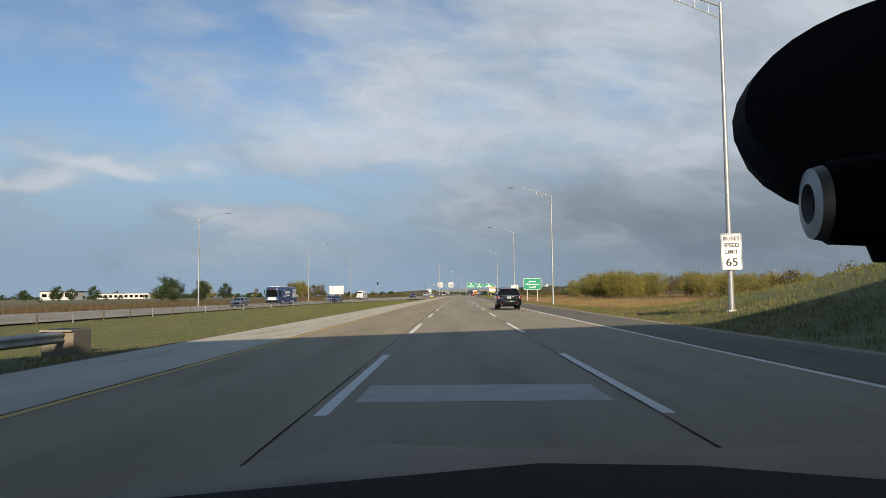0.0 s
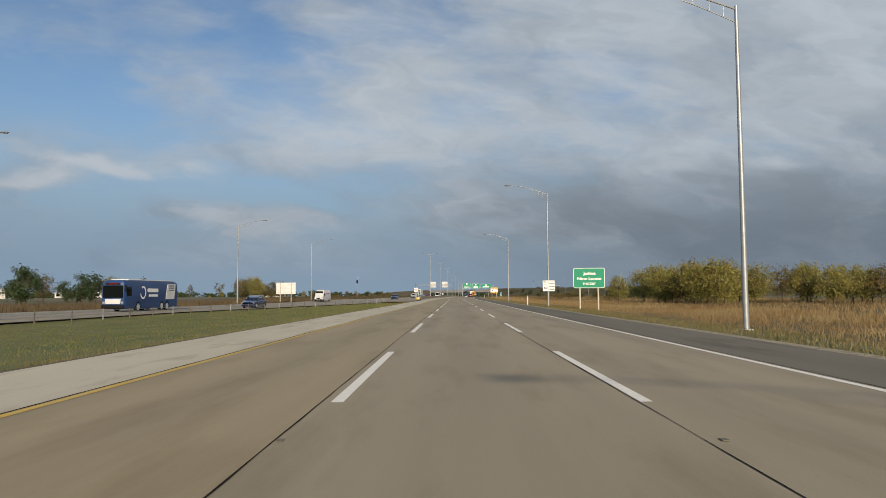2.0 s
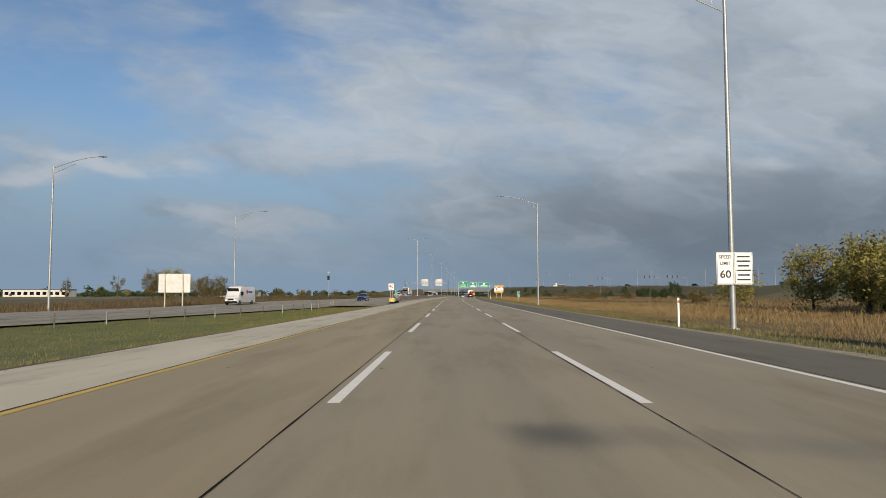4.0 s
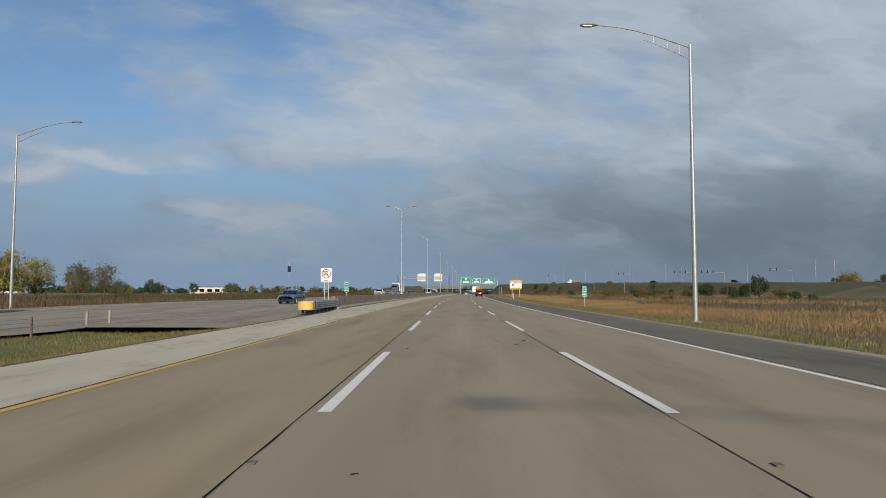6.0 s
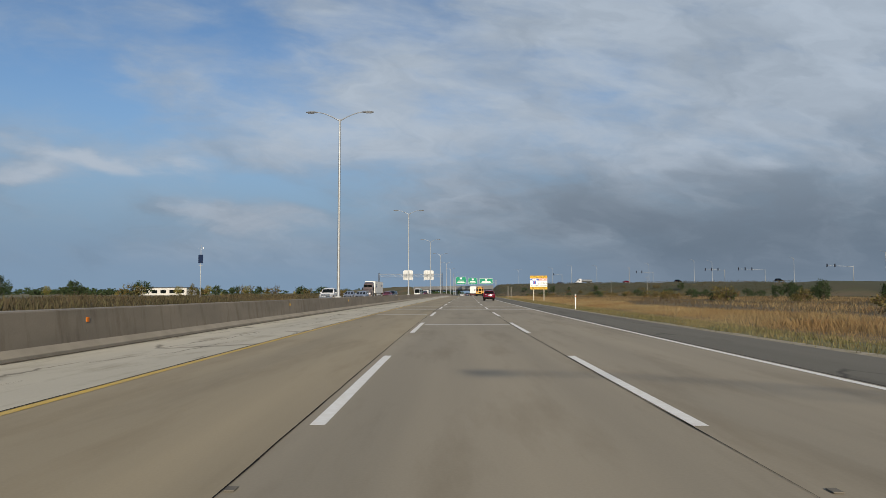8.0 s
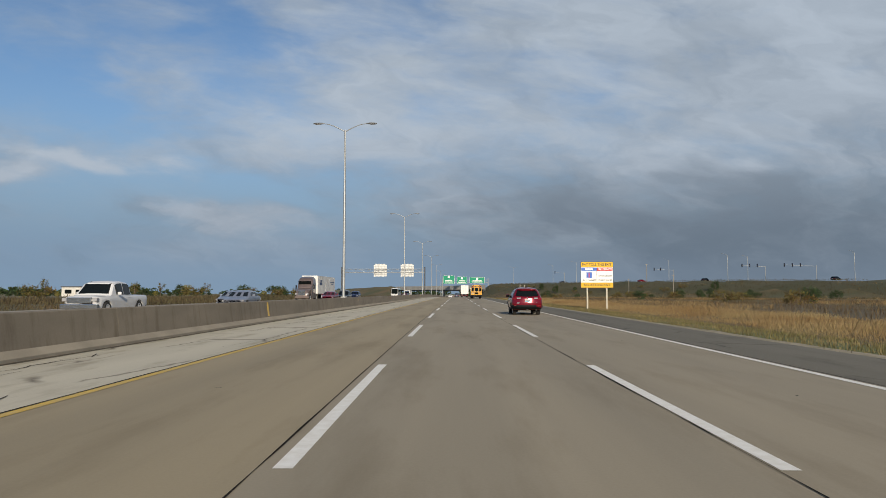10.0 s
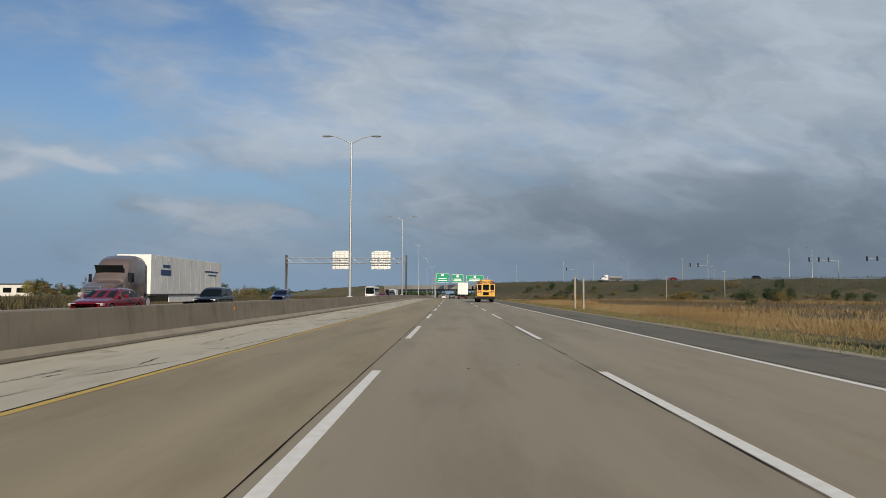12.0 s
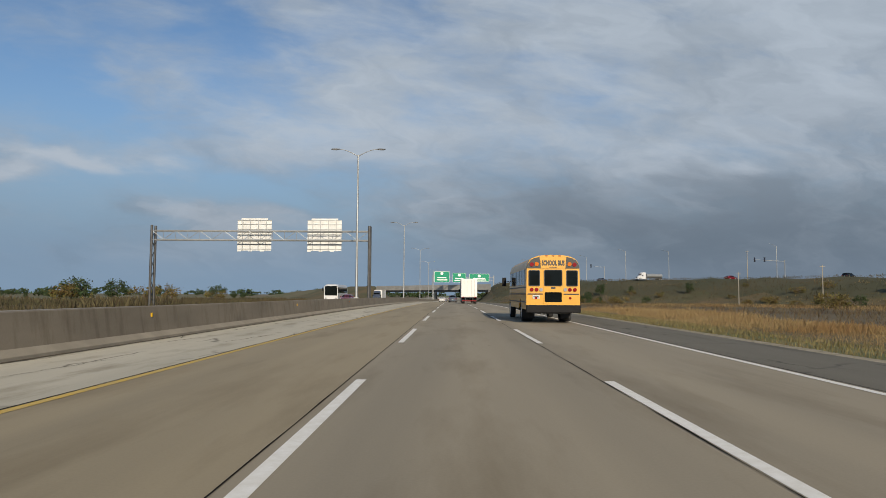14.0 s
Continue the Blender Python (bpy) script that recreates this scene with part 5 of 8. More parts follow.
def car(name, m, label, category, L, W, H, paint, axles, r, deck, roof, belt, sill=0.28, windows=(), front=None, rear=None, rim=ALLOY, tumble=0.755, group=""):
    """deck: the body's top line (y, z). roof: the roof line (y, z) from tail to nose. belt: the height where glass begins.
    windows: (y0, y1) of side panes. front, rear: (y0, y1) of the windscreen and rear window along the roof line."""
    t = thing(name, m, label, category, group)
    hw = W / 2
    taper = ((0, 0.80), (0.025, 0.875), (0.07, 0.92), (0.16, 0.96), (0.35, 0.985), (0.9, 1.0), (L - 1.2, 1.0), (L - 0.45, 0.93), (L - 0.12, 0.82), (L, 0.70))
    ys = sorted({0.0, 0.012, 0.025, 0.045, 0.07, 0.11, 0.16, 0.22, 0.32, L - 0.30, L - 0.18, L - 0.08, L - 0.02, L} | {round(k * 0.085, 3) for k in range(5, int(L / 0.085) - 3)})
    def body(y):
        w = hw * profile(y, taper)
        top = profile(y, deck)
        lo = arch(y, sill + (0.16 if y < 0.40 else 0.10 if y > L - 0.06 else 0), axles, r)
        lo = min(lo, top - 0.08)
        side = sill + 0.30 * (belt - sill)
        return [(w * 0.70, lo), (w * 0.955, lo), (w * 0.985, max(lo + 0.01, side)), (w, max(lo + 0.02, sill + 0.62 * (belt - sill))), (w * 0.985, max(lo + 0.03, top - 0.12)), (w * 0.95, max(lo + 0.05, top - 0.02)), (w * 0.80, top + 0.012), (w * 0.4, top + 0.03)]
    loft("body", ys, body, paint, t)
    part("underbody", box(-hw * 0.72, hw * 0.72, 0.45, L - 0.3, 0.20, sill + 0.2), BLACK_PLASTIC, t)
    y0, y1 = roof[0][0], roof[-1][0]
    zs = max(z for _, z in roof)
    cy = sorted({y0 + (y1 - y0) * k / 46 for k in range(47)} | {y for y, _ in roof})
    def half_at(z):
        f = min(1, max(0, (z - belt) / (zs - belt)))
        return hw * (0.955 + (tumble - 0.955) * f)
    def cabin(y):
        z = profile(y, roof)
        edge = max(belt - 0.04, z - 0.10)
        k = profile(y - y0, ((0, 0.90), (0.03, 0.925), (0.10, 0.945), (0.30, 0.97), (0.9, 1.0), (9, 1.0)))
        return [(half_at(belt) * k, min(belt - 0.05, z - 0.02)), (half_at(edge) * k, edge), (half_at(z) * 0.955 * k, max(edge + 0.005, z - 0.045)), (half_at(z) * 0.86 * k, max(edge + 0.008, z - 0.012)), (half_at(z) * 0.68 * k, z + 0.006), (half_at(z) * 0.35 * k, z + 0.02)]
    loft("cabin", cy, cabin, paint, t)
    for e in (-1, 1):
        for a, b in windows:
            lo = belt + 0.03
            def pane(u, v, e=e):
                y = a + (b - a) * u
                top = min(profile(y, roof) - 0.115, zs - 0.13)
                z = lo + max(0.0, top - lo) * v
                return Vector((e * (half_at(z) + 0.004), y, z)), Vector((e, 0, 0.3)).normalized()
            sheet("side_window", pane, [k / 6 for k in range(7)], [k / 4 for k in range(5)], GLASS, t, 0.006)
    def over(u, v, span, wide):
        y = span[0] + (span[1] - span[0]) * v
        z = profile(y, roof)
        dz = (profile(y + 0.02, roof) - profile(y - 0.02, roof)) / 0.04
        x = (u * 2 - 1) * half_at(z) * wide * profile(y - y0, ((0, 0.90), (0.10, 0.945), (0.30, 0.97), (0.9, 1.0), (9, 1.0)))
        return Vector((x, y, z + 0.012 - 0.018 * abs(u * 2 - 1) ** 2)), Vector((0, -dz, 1)).normalized()
    if front:
        sheet("windscreen", lambda u, v: over(u, v, front, 0.86), [k / 8 for k in range(9)], [k / 6 for k in range(7)], GLASS, t, 0.008)
    if rear:
        sheet("rear_window", lambda u, v: over(u, v, rear, 0.84), [k / 8 for k in range(9)], [k / 6 for k in range(7)], GLASS, t, 0.012)
    for a in axles:
        for e in (-1, 1):
            wheel(t, e * (hw - 0.135), a, r, 0.24, rim)
    for e in (-1, 1):
        ym = (front[0] if front else L * 0.7) - 0.05
        mx = e * (hw + 0.115)
        mir = rbox(mx - 0.105, mx + 0.105, ym - 0.05, ym + 0.07, belt + 0.0, belt + 0.165, 0.045)
        part("mirror", mir, paint, t, smooth=True)
    for e in (-1, 1):
        for y in [(a + b) / 2 - (b - a) * 0.42 for a, b in windows[:2]]:
            part("door_handle", box(e * hw - 0.02, e * hw + 0.02, y, y + 0.17, belt - 0.14, belt - 0.11, 0.008), CHROME if paint is BLACK_PAINT else paint, t)
    return t


def rbox(x0, x1, y0, y1, z0, z1, r):
    """A box with well rounded edges."""
    bm = box(x0, x1, y0, y1, z0, z1)
    bmesh.ops.bevel(bm, geom=bm.edges[:], offset=r, segments=4, affect="EDGES", profile=0.5)
    return bm


def prism(points, y0, y1):
    """A flat plate of any outline (x, z) between two depths."""
    bm = bmesh.new()
    a, b = [bm.verts.new((x, y0, z)) for x, z in points], [bm.verts.new((x, y1, z)) for x, z in points]
    bm.faces.new(a), bm.faces.new(b[::-1])
    for k in range(len(points)):
        j = (k + 1) % len(points)
        bm.faces.new((a[k], b[k], b[j], a[j]))
    bmesh.ops.recalc_face_normals(bm, faces=bm.faces[:])
    return bm


def lamp_pair(t, name, x0, x1, y0, y1, z0, z1, mat, bevel=0.015, label=""):
    for e in (-1, 1):
        part(name, box(min(e * x0, e * x1), max(e * x0, e * x1), y0, y1, z0, z1, bevel), mat, t, label)


def number_plate(t, y, z, turn=0):
    p = part("licence_plate", plate(0.31, 0.16, 0.015, y - 0.012, y, z - 0.08), PLATE, t)
    part("plate_band", box(-0.14, 0.14, y - 0.015, y - 0.012, z - 0.07, z - 0.035), PLATE_BLUE, p)
    bars("plate_bar", [(-0.105 + k * 0.035 + (0.01 if k > 2 else 0), z + 0.012, 0.017) for k in range(7)], SIGN_BLACK, p, y - 0.015, 0.06)


# ---- the two sport utility vehicles: hulls skinned from level outlines with rounded tails and noses ----
class Shell:
    """A car's outer skin: at each height a plan outline with a tail, a nose and a half width."""

    def __init__(self, tail, nose, half, back=0.44, fore=0.80, n=2.7):
        self.tail, self.nose, self.half, self.back, self.fore, self.n = tail, nose, half, back, fore, n

    def x(self, y, z):
        """The half width at a place along the car."""
        w, a, b = between(z, self.half), between(z, self.tail), between(z, self.nose)
        back, fore = min(self.back, (b - a) * 0.45), min(self.fore, (b - a) * 0.45)
        f = max((a + back - y) / back, (y - b + fore) / fore, 0)
        return w * (1 - min(f, 1) ** self.n) ** (1 / self.n)

    def y(self, x, z):
        """Where the tail's skin lies at a distance from the middle."""
        w, a = between(z, self.half), between(z, self.tail)
        f = min(abs(x) / w, 1)
        return a + self.back * (1 - (1 - f ** self.n) ** (1 / self.n))

    def round_tail(self, z, reach, x_in=None):
        """Plan points from the right side at y = reach round the tail to x_in, or to the left side."""
        w, a, k = between(z, self.half), between(z, self.tail), 2 / self.n
        side = [(self.x(y, z), y) for y in (reach + (a + self.back - reach) * i / 5 for i in range(5))] if reach > a + self.back else []
        turn = []
        for i in range(15):
            q = math.pi / 2 * i / 14
            p = (w * math.cos(q) ** k, a + self.back * (1 - math.sin(q) ** k))
            if p[1] <= reach + 1e-6 and p[0] > (x_in or 0) + 0.004:
                turn.append(p)
        right = side + turn
        if x_in is not None:
            return right + [(x_in, self.y(x_in, z))]
        return right + [(0.0, a)] + [(-x, y) for x, y in right[::-1]]


def crisp(bm, degrees=38):
    """Smooth faces, but for the edges that fold by more than so much."""
    bmesh.ops.recalc_face_normals(bm, faces=bm.faces[:])
    for f in bm.faces:
        f.smooth = True
    for e in bm.edges:
        if len(e.link_faces) == 2 and e.calc_face_angle(0) > radians(degrees):
            e.smooth = False
    return bm


def grid_patch(rows):
    """A sheet through rows of points."""
    bm = bmesh.new()
    vs = [[bm.verts.new(p) for p in r] for r in rows]
    for u, v in zip(vs, vs[1:]):
        for k in range(len(u) - 1):
            bm.faces.new((u[k], u[k + 1], v[k + 1], v[k]))
    return crisp(bm, 50)


def hull(t, shell, levels, axles, r, paint):
    """The painted body with round wheel openings."""
    R = r * 1.15
    bm, prev = bmesh.new(), None
    for z in levels:
        a, b = between(z, shell.tail), between(z, shell.nose)
        back, fore = min(shell.back, (b - a) * 0.45), min(shell.fore, (b - a) * 0.45)
        ys = [a + back * (1 - math.cos(math.pi / 2 * i / 11)) for i in range(12)]
        spots_y, inner = [(y, 0) for y in ys], shell.x(axles[0], z)
        start = a + back
        for k, ax in enumerate(axles):
            h = max(0.0, R * R - (z - r) ** 2) ** 0.5 if z < r + R else 0.0
            h = max(h, 0.0015)
            deep = 0.30 if h > 0.002 else 0.0
            for i in range(1, 7):
                spots_y.append((start + (ax - h - start) * i / 6, 0))
            spots_y += [(ax - h + 2 * h * i / 6, deep) for i in range(7)]
            spots_y.append((ax + h, 0))
            start = ax + h
        stop = b - fore
        for i in range(1, 4):
            spots_y.append((start + (max(stop, start + 0.01) - start) * i / 3, 0))
        spots_y += [(b - fore * math.cos(math.pi / 2 * i / 11), 0) for i in range(1, 12)]
        right = [(max(shell.x(y, z) - d, 0.0005), y) for y, d in spots_y]
        ring = [bm.verts.new((x, y, z)) for x, y in right] + [bm.verts.new((-x, y, z)) for x, y in right[::-1]]
        if prev:
            for k in range(len(ring)):
                j = (k + 1) % len(ring)
                bm.faces.new((prev[k], prev[j], ring[j], ring[k]))
        else:
            bm.faces.new(ring)
        prev = ring
    bm.faces.new(prev[::-1])
    body = part("body", crisp(bm), paint, t)
    for ax in axles:
        for e in (-1, 1):
            arc = [[(e * (shell.x(ax, r) - d), ax + R * 0.985 * math.cos(q), r + R * 0.985 * math.sin(q)) for d in (0.03, 0.32)] for q in [radians(-25 + 230 * i / 18) for i in range(19)]]
            part("wheel_liner", grid_patch(arc), BLACK_PLASTIC, t)
    return body


def side_pane(t, shell, e, ys, low, high, lean, mat=None, name="side_window", out=0.004):
    """A pane in the car's side between two lines; lean: how far its ends slope per metre of height."""
    rows = []
    for i in range(11):
        row = []
        for j in range(7):
            y = ys[0] + (ys[1] - ys[0]) * i / 10
            z0, z1 = between(y, low), between(y, high)
            z = z0 + (z1 - z0) * j / 6
            f = i / 10
            yy = y + (z - z0) * (lean[0] * (1 - f) + lean[1] * f)
            row.append((e * (shell.x(yy, z) + out), yy, z))
        rows.append(row)
    return part(name, grid_patch(rows), mat or GLASS, t)


def tail_pane(t, shell, name, z0, z1, w0, w1, mat, out=0.005, x0=0.0, steps=(14, 6), sag=0.0):
    """A panel on the tail between two heights whose half width goes from w0 to w1."""
    rows = []
    for j in range(steps[1] + 1):
        row = []
        for i in range(steps[0] + 1):
            u = 2 * i / steps[0] - 1
            f = j / steps[1]
            z = z0 + (z1 - z0) * f + sag * u * u * (1 - f)
            x = x0 + u * (w0 + (w1 - w0) * f)
            row.append((x, shell.y(x, z) - out, z))
        rows.append(row)
    bm = grid_patch(rows)
    return part(name, bm, mat, t)


def tail_band(t, shell, name, section, reach, mat, x_in=None, mirror=False, label=""):
    """A band that wraps the tail. section: (z, outward) rows from below to above."""
    for e in ((1, -1) if mirror else (1,)):
        rows = []
        for z, out in section:
            pts = shell.round_tail(z, reach, x_in)
            row = []
            for i, p in enumerate(pts):
                q0, q1 = pts[max(0, i - 1)], pts[min(len(pts) - 1, i + 1)]
                way = Vector((q1[0] - q0[0], q1[1] - q0[1])).normalized()
                nx, ny = -way.y, way.x
                if nx * p[0] < 0 or (abs(p[0]) < 0.02 and ny > 0):
                    nx, ny = -nx, -ny
                row.append((e * (p[0] + nx * out), p[1] + ny * out, z))
            rows.append(row)
        n = min(len(v) for v in rows)
        part(name, grid_patch([v[:1] + v[len(v) - n + 1:] for v in rows]), mat, t, label)


def arch_trim(t, shell, ax, r, mat, wide=0.055, out=0.012):
    """A moulding round a wheel opening."""
    R = r * 1.15
    for e in (-1, 1):
        rows = []
        for q in [radians(-20 + 220 * i / 24) for i in range(25)]:
            row = []
            for rr, o in ((R - 0.004, -0.05), (R - 0.004, out), (R + wide * 0.6, out), (R + wide, 0.0)):
                y, z = ax + rr * math.cos(q), r + rr * math.sin(q)
                row.append((e * (shell.x(y, max(z, 0.33)) + o), y, z))
            rows.append(row)
        part("arch_trim", grid_patch(rows), mat, t)


def suv_fittings(t, shell, belt, axles, r, rim, mirror_y, rail, paint, handles):
    part("underbody", box(-0.55, 0.55, 0.55, axles[1] + 0.5, 0.27, 0.45), DASH_BLACK, t)
    for ax in axles:
        for e in (-1, 1):
            wheel(t, e * (shell.x(ax, r) - 0.125), ax, r, 0.235, rim, 5)
    for e in (-1, 1):
        mx = e * (shell.x(mirror_y, belt) + 0.13)
        head = part("mirror", rbox(mx - 0.115, mx + 0.115, mirror_y - 0.04, mirror_y + 0.09, belt + 0.0, belt + 0.165, 0.05), paint, t, smooth=True)
        part("mirror_glass", rbox(mx - 0.095, mx + 0.095, mirror_y - 0.048, mirror_y - 0.03, belt + 0.02, belt + 0.145, 0.008), GLASS, head)
        part("mirror_arm", box(min(mx, mx - e * 0.16), max(mx, mx - e * 0.16), mirror_y + 0.0, mirror_y + 0.05, belt - 0.02, belt + 0.03, 0.01), BLACK_PLASTIC, head)
        x, y0, y1, z = rail
        pts = [(e * x, y0, z - 0.05), (e * x, y0 + 0.10, z - 0.015), (e * x, (y0 + y1) / 2, z + 0.008), (e * x, y1 - 0.18, z - 0.015), (e * x, y1, z - 0.07)]
        part("roof_rail", tube(pts, 0.015, 8), BLACK_PLASTIC, t, smooth=True)
        for y in handles:
            hx = e * (shell.x(y, belt - 0.13) + 0.012)
            part("door_handle", rbox(hx - 0.018, hx + 0.018, y - 0.09, y + 0.09, belt - 0.15, belt - 0.115, 0.012), CHROME if paint is BLACK_PAINT else paint, t, smooth=True)
    # seams of the doors
    for y in handles:
        for e in (-1, 1):
            rows = [[(e * (shell.x(y - 0.16 + k, z) + 0.0015), y - 0.16 + k, z) for k in (0, 0.009)] for z in [0.45 + (belt - 0.47) * i / 8 for i in range(9)]]
            part("door_seam", grid_patch(rows), BLACK_PLASTIC, t)


def black_suv():
    axles, r, belt = (1.10, 3.96), 0.39, 1.17
    shell = Shell(((0.34, 0.16), (0.42, 0.07), (0.5, 0.03), (0.66, 0.0), (0.80, 0.015), (1.0, 0.03), (1.12, 0.045), (1.18, 0.075), (1.4, 0.17), (1.6, 0.28), (1.66, 0.33), (1.705, 0.42), (1.75, 0.65), (1.79, 1.15)),
                  ((0.34, 4.85), (0.5, 4.97), (0.65, 5.0), (0.85, 4.96), (0.97, 4.80), (1.05, 4.45), (1.10, 4.05), (1.16, 3.76), (1.4, 3.40), (1.6, 3.05), (1.66, 2.90), (1.705, 2.72), (1.75, 2.4), (1.79, 1.9)),
                  ((0.34, 0.915), (0.42, 0.955), (0.55, 0.985), (0.75, 0.995), (0.95, 0.99), (1.10, 0.965), (1.16, 0.94), (1.4, 0.855), (1.6, 0.775), (1.66, 0.735), (1.705, 0.67), (1.75, 0.55), (1.79, 0.28)), 0.40, 0.85, 2.9)
    levels = [0.34 + 0.0339 * i for i in range(15)] + [0.845, 0.88, 0.94, 1.0, 1.06, 1.11, 1.16, 1.2, 1.26, 1.32, 1.4, 1.48, 1.55, 1.6, 1.64, 1.67, 1.69, 1.71, 1.73, 1.75, 1.77, 1.785, 1.79]
    t = thing("suv", along(52.5, 5.62) @ Matrix.Scale(0.94, 4), "glossy black sport utility vehicle with chrome tail strip", "car")
    hull(t, shell, levels, axles, r, BLACK_PAINT)
    for e in (-1, 1):
        side_pane(t, shell, e, (2.17, 3.34), ((2.0, 1.19), (3.5, 1.17)), ((2.0, 1.61), (2.75, 1.59), (3.0, 1.48), (3.34, 1.22)), (0.0, 0.0))
        side_pane(t, shell, e, (1.30, 2.13), ((1.2, 1.20), (2.2, 1.19)), ((1.2, 1.60), (2.2, 1.61)), (0.10, 0.0))
        side_pane(t, shell, e, (0.52, 1.06), ((0.4, 1.215), (1.2, 1.20)), ((0.4, 1.56), (1.2, 1.59)), (0.16, 0.12))
        rows = [[(e * (shell.x(y, z) + o), y, z) for z, o in ((0.335, -0.03), (0.34, 0.010), (0.44, 0.012), (0.455, -0.01))] for y in [1.58 + 1.90 * i / 10 for i in range(11)]]
        part("sill_trim", grid_patch(rows), BLACK_PLASTIC, t)
        rows = [[(e * (shell.x(y, z) + o), y, z) for z, o in ((0.50, -0.01), (0.503, 0.010), (0.52, 0.010), (0.523, -0.01))] for y in [1.60 + 1.86 * i / 10 for i in range(11)]]
        part("side_strip", grid_patch(rows), CHROME, t)
    tail_pane(t, shell, "rear_window", 1.225, 1.60, 0.80, 0.66, GLASS, 0.006)
    part("roof_spoiler", rbox(-0.60, 0.60, 0.22, 0.55, 1.645, 1.69, 0.02), BLACK_PAINT, t, smooth=True)
    part("brake_light", box(-0.17, 0.17, 0.212, 0.225, 1.658, 1.678, 0.004), RED_LENS, t)
    tail_band(t, shell, "chrome_strip", ((1.115, -0.01), (1.12, 0.012), (1.145, 0.016), (1.165, 0.010), (1.17, -0.01)), 0.19, CHROME)
    tail_band(t, shell, "tail_light", ((0.87, -0.02), (0.88, 0.014), (1.0, 0.022), (1.10, 0.022), (1.16, 0.012), (1.165, -0.02)), 0.36, RED_LENS, 0.76, True)
    for e in (-1, 1):
        tail_pane(t, shell, "reverse_light", 0.925, 1.075, 0.045, 0.055, CLEAR_LENS, 0.034, e * 0.825, (5, 4))
    part("badge", rbox(-0.075, 0.075, 0.008, 0.03, 1.115, 1.172, 0.009), DARK_STEEL, t, smooth=True)
    tail_pane(t, shell, "tailgate_recess", 0.90, 1.09, 0.36, 0.36, BLACK_PAINT, 0.003)
    number_plate(t, shell.y(0, 0.99) - 0.006, 0.99)
    tail_band(t, shell, "bumper", ((0.50, -0.02), (0.51, 0.03), (0.60, 0.045), (0.70, 0.04), (0.755, 0.025), (0.765, -0.02)), 0.62, BLACK_PAINT)
    tail_band(t, shell, "bumper_pad", ((0.35, -0.02), (0.36, 0.025), (0.42, 0.04), (0.495, 0.035), (0.498, -0.02)), 0.60, BLACK_PLASTIC)
    tail_pane(t, shell, "plate_recess", 0.51, 0.61, 0.30, 0.27, BLACK_PLASTIC, 0.052)
    for e in (-1, 1):
        part("reflector", box(e * 0.66 - 0.12, e * 0.66 + 0.12, shell.y(0.66, 0.55) - 0.052, shell.y(0.66, 0.55), 0.535, 0.57, 0.01), RED_LENS, t)
        pipe = tube([(e * 0.62, -0.03, 0.44), (e * 0.62, 0.25, 0.44)], 0.052, 18)
        tip = part("exhaust_tip", pipe, CHROME, t, smooth=True)
        # the pipe is closed: a black disc paints the shade of its hollow
        part("bore_shade", disc((e * 0.62, -0.032, 0.44), "y", 0.042, 0.004, 18), SIGN_BLACK, tip)
    part("wiper", tube([(0.02, 0.075, 1.235), (0.20, 0.085, 1.26), (0.40, 0.085, 1.25)], 0.010, 6), BLACK_PLASTIC, t)
    part("antenna", tube([(0.22, 1.0, 1.78), (0.22, 0.84, 1.99)], 0.006, 5), BLACK_PLASTIC, t)
    bars("badge_lettering", [(-0.60, 0.92, 0.22), (0.64, 0.92, 0.12)], CHROME, t, shell.y(0.62, 0.92) - 0.012, 0.022)
    suv_fittings(t, shell, belt, axles, r, ALLOY, 3.12, (0.63, 0.62, 2.55, 1.765), BLACK_PAINT, (2.28, 1.36))
    lamp_pair(t, "headlight", 0.58, 0.84, 4.55, 4.86, 0.78, 0.92, CLEAR_LENS, 0.03)


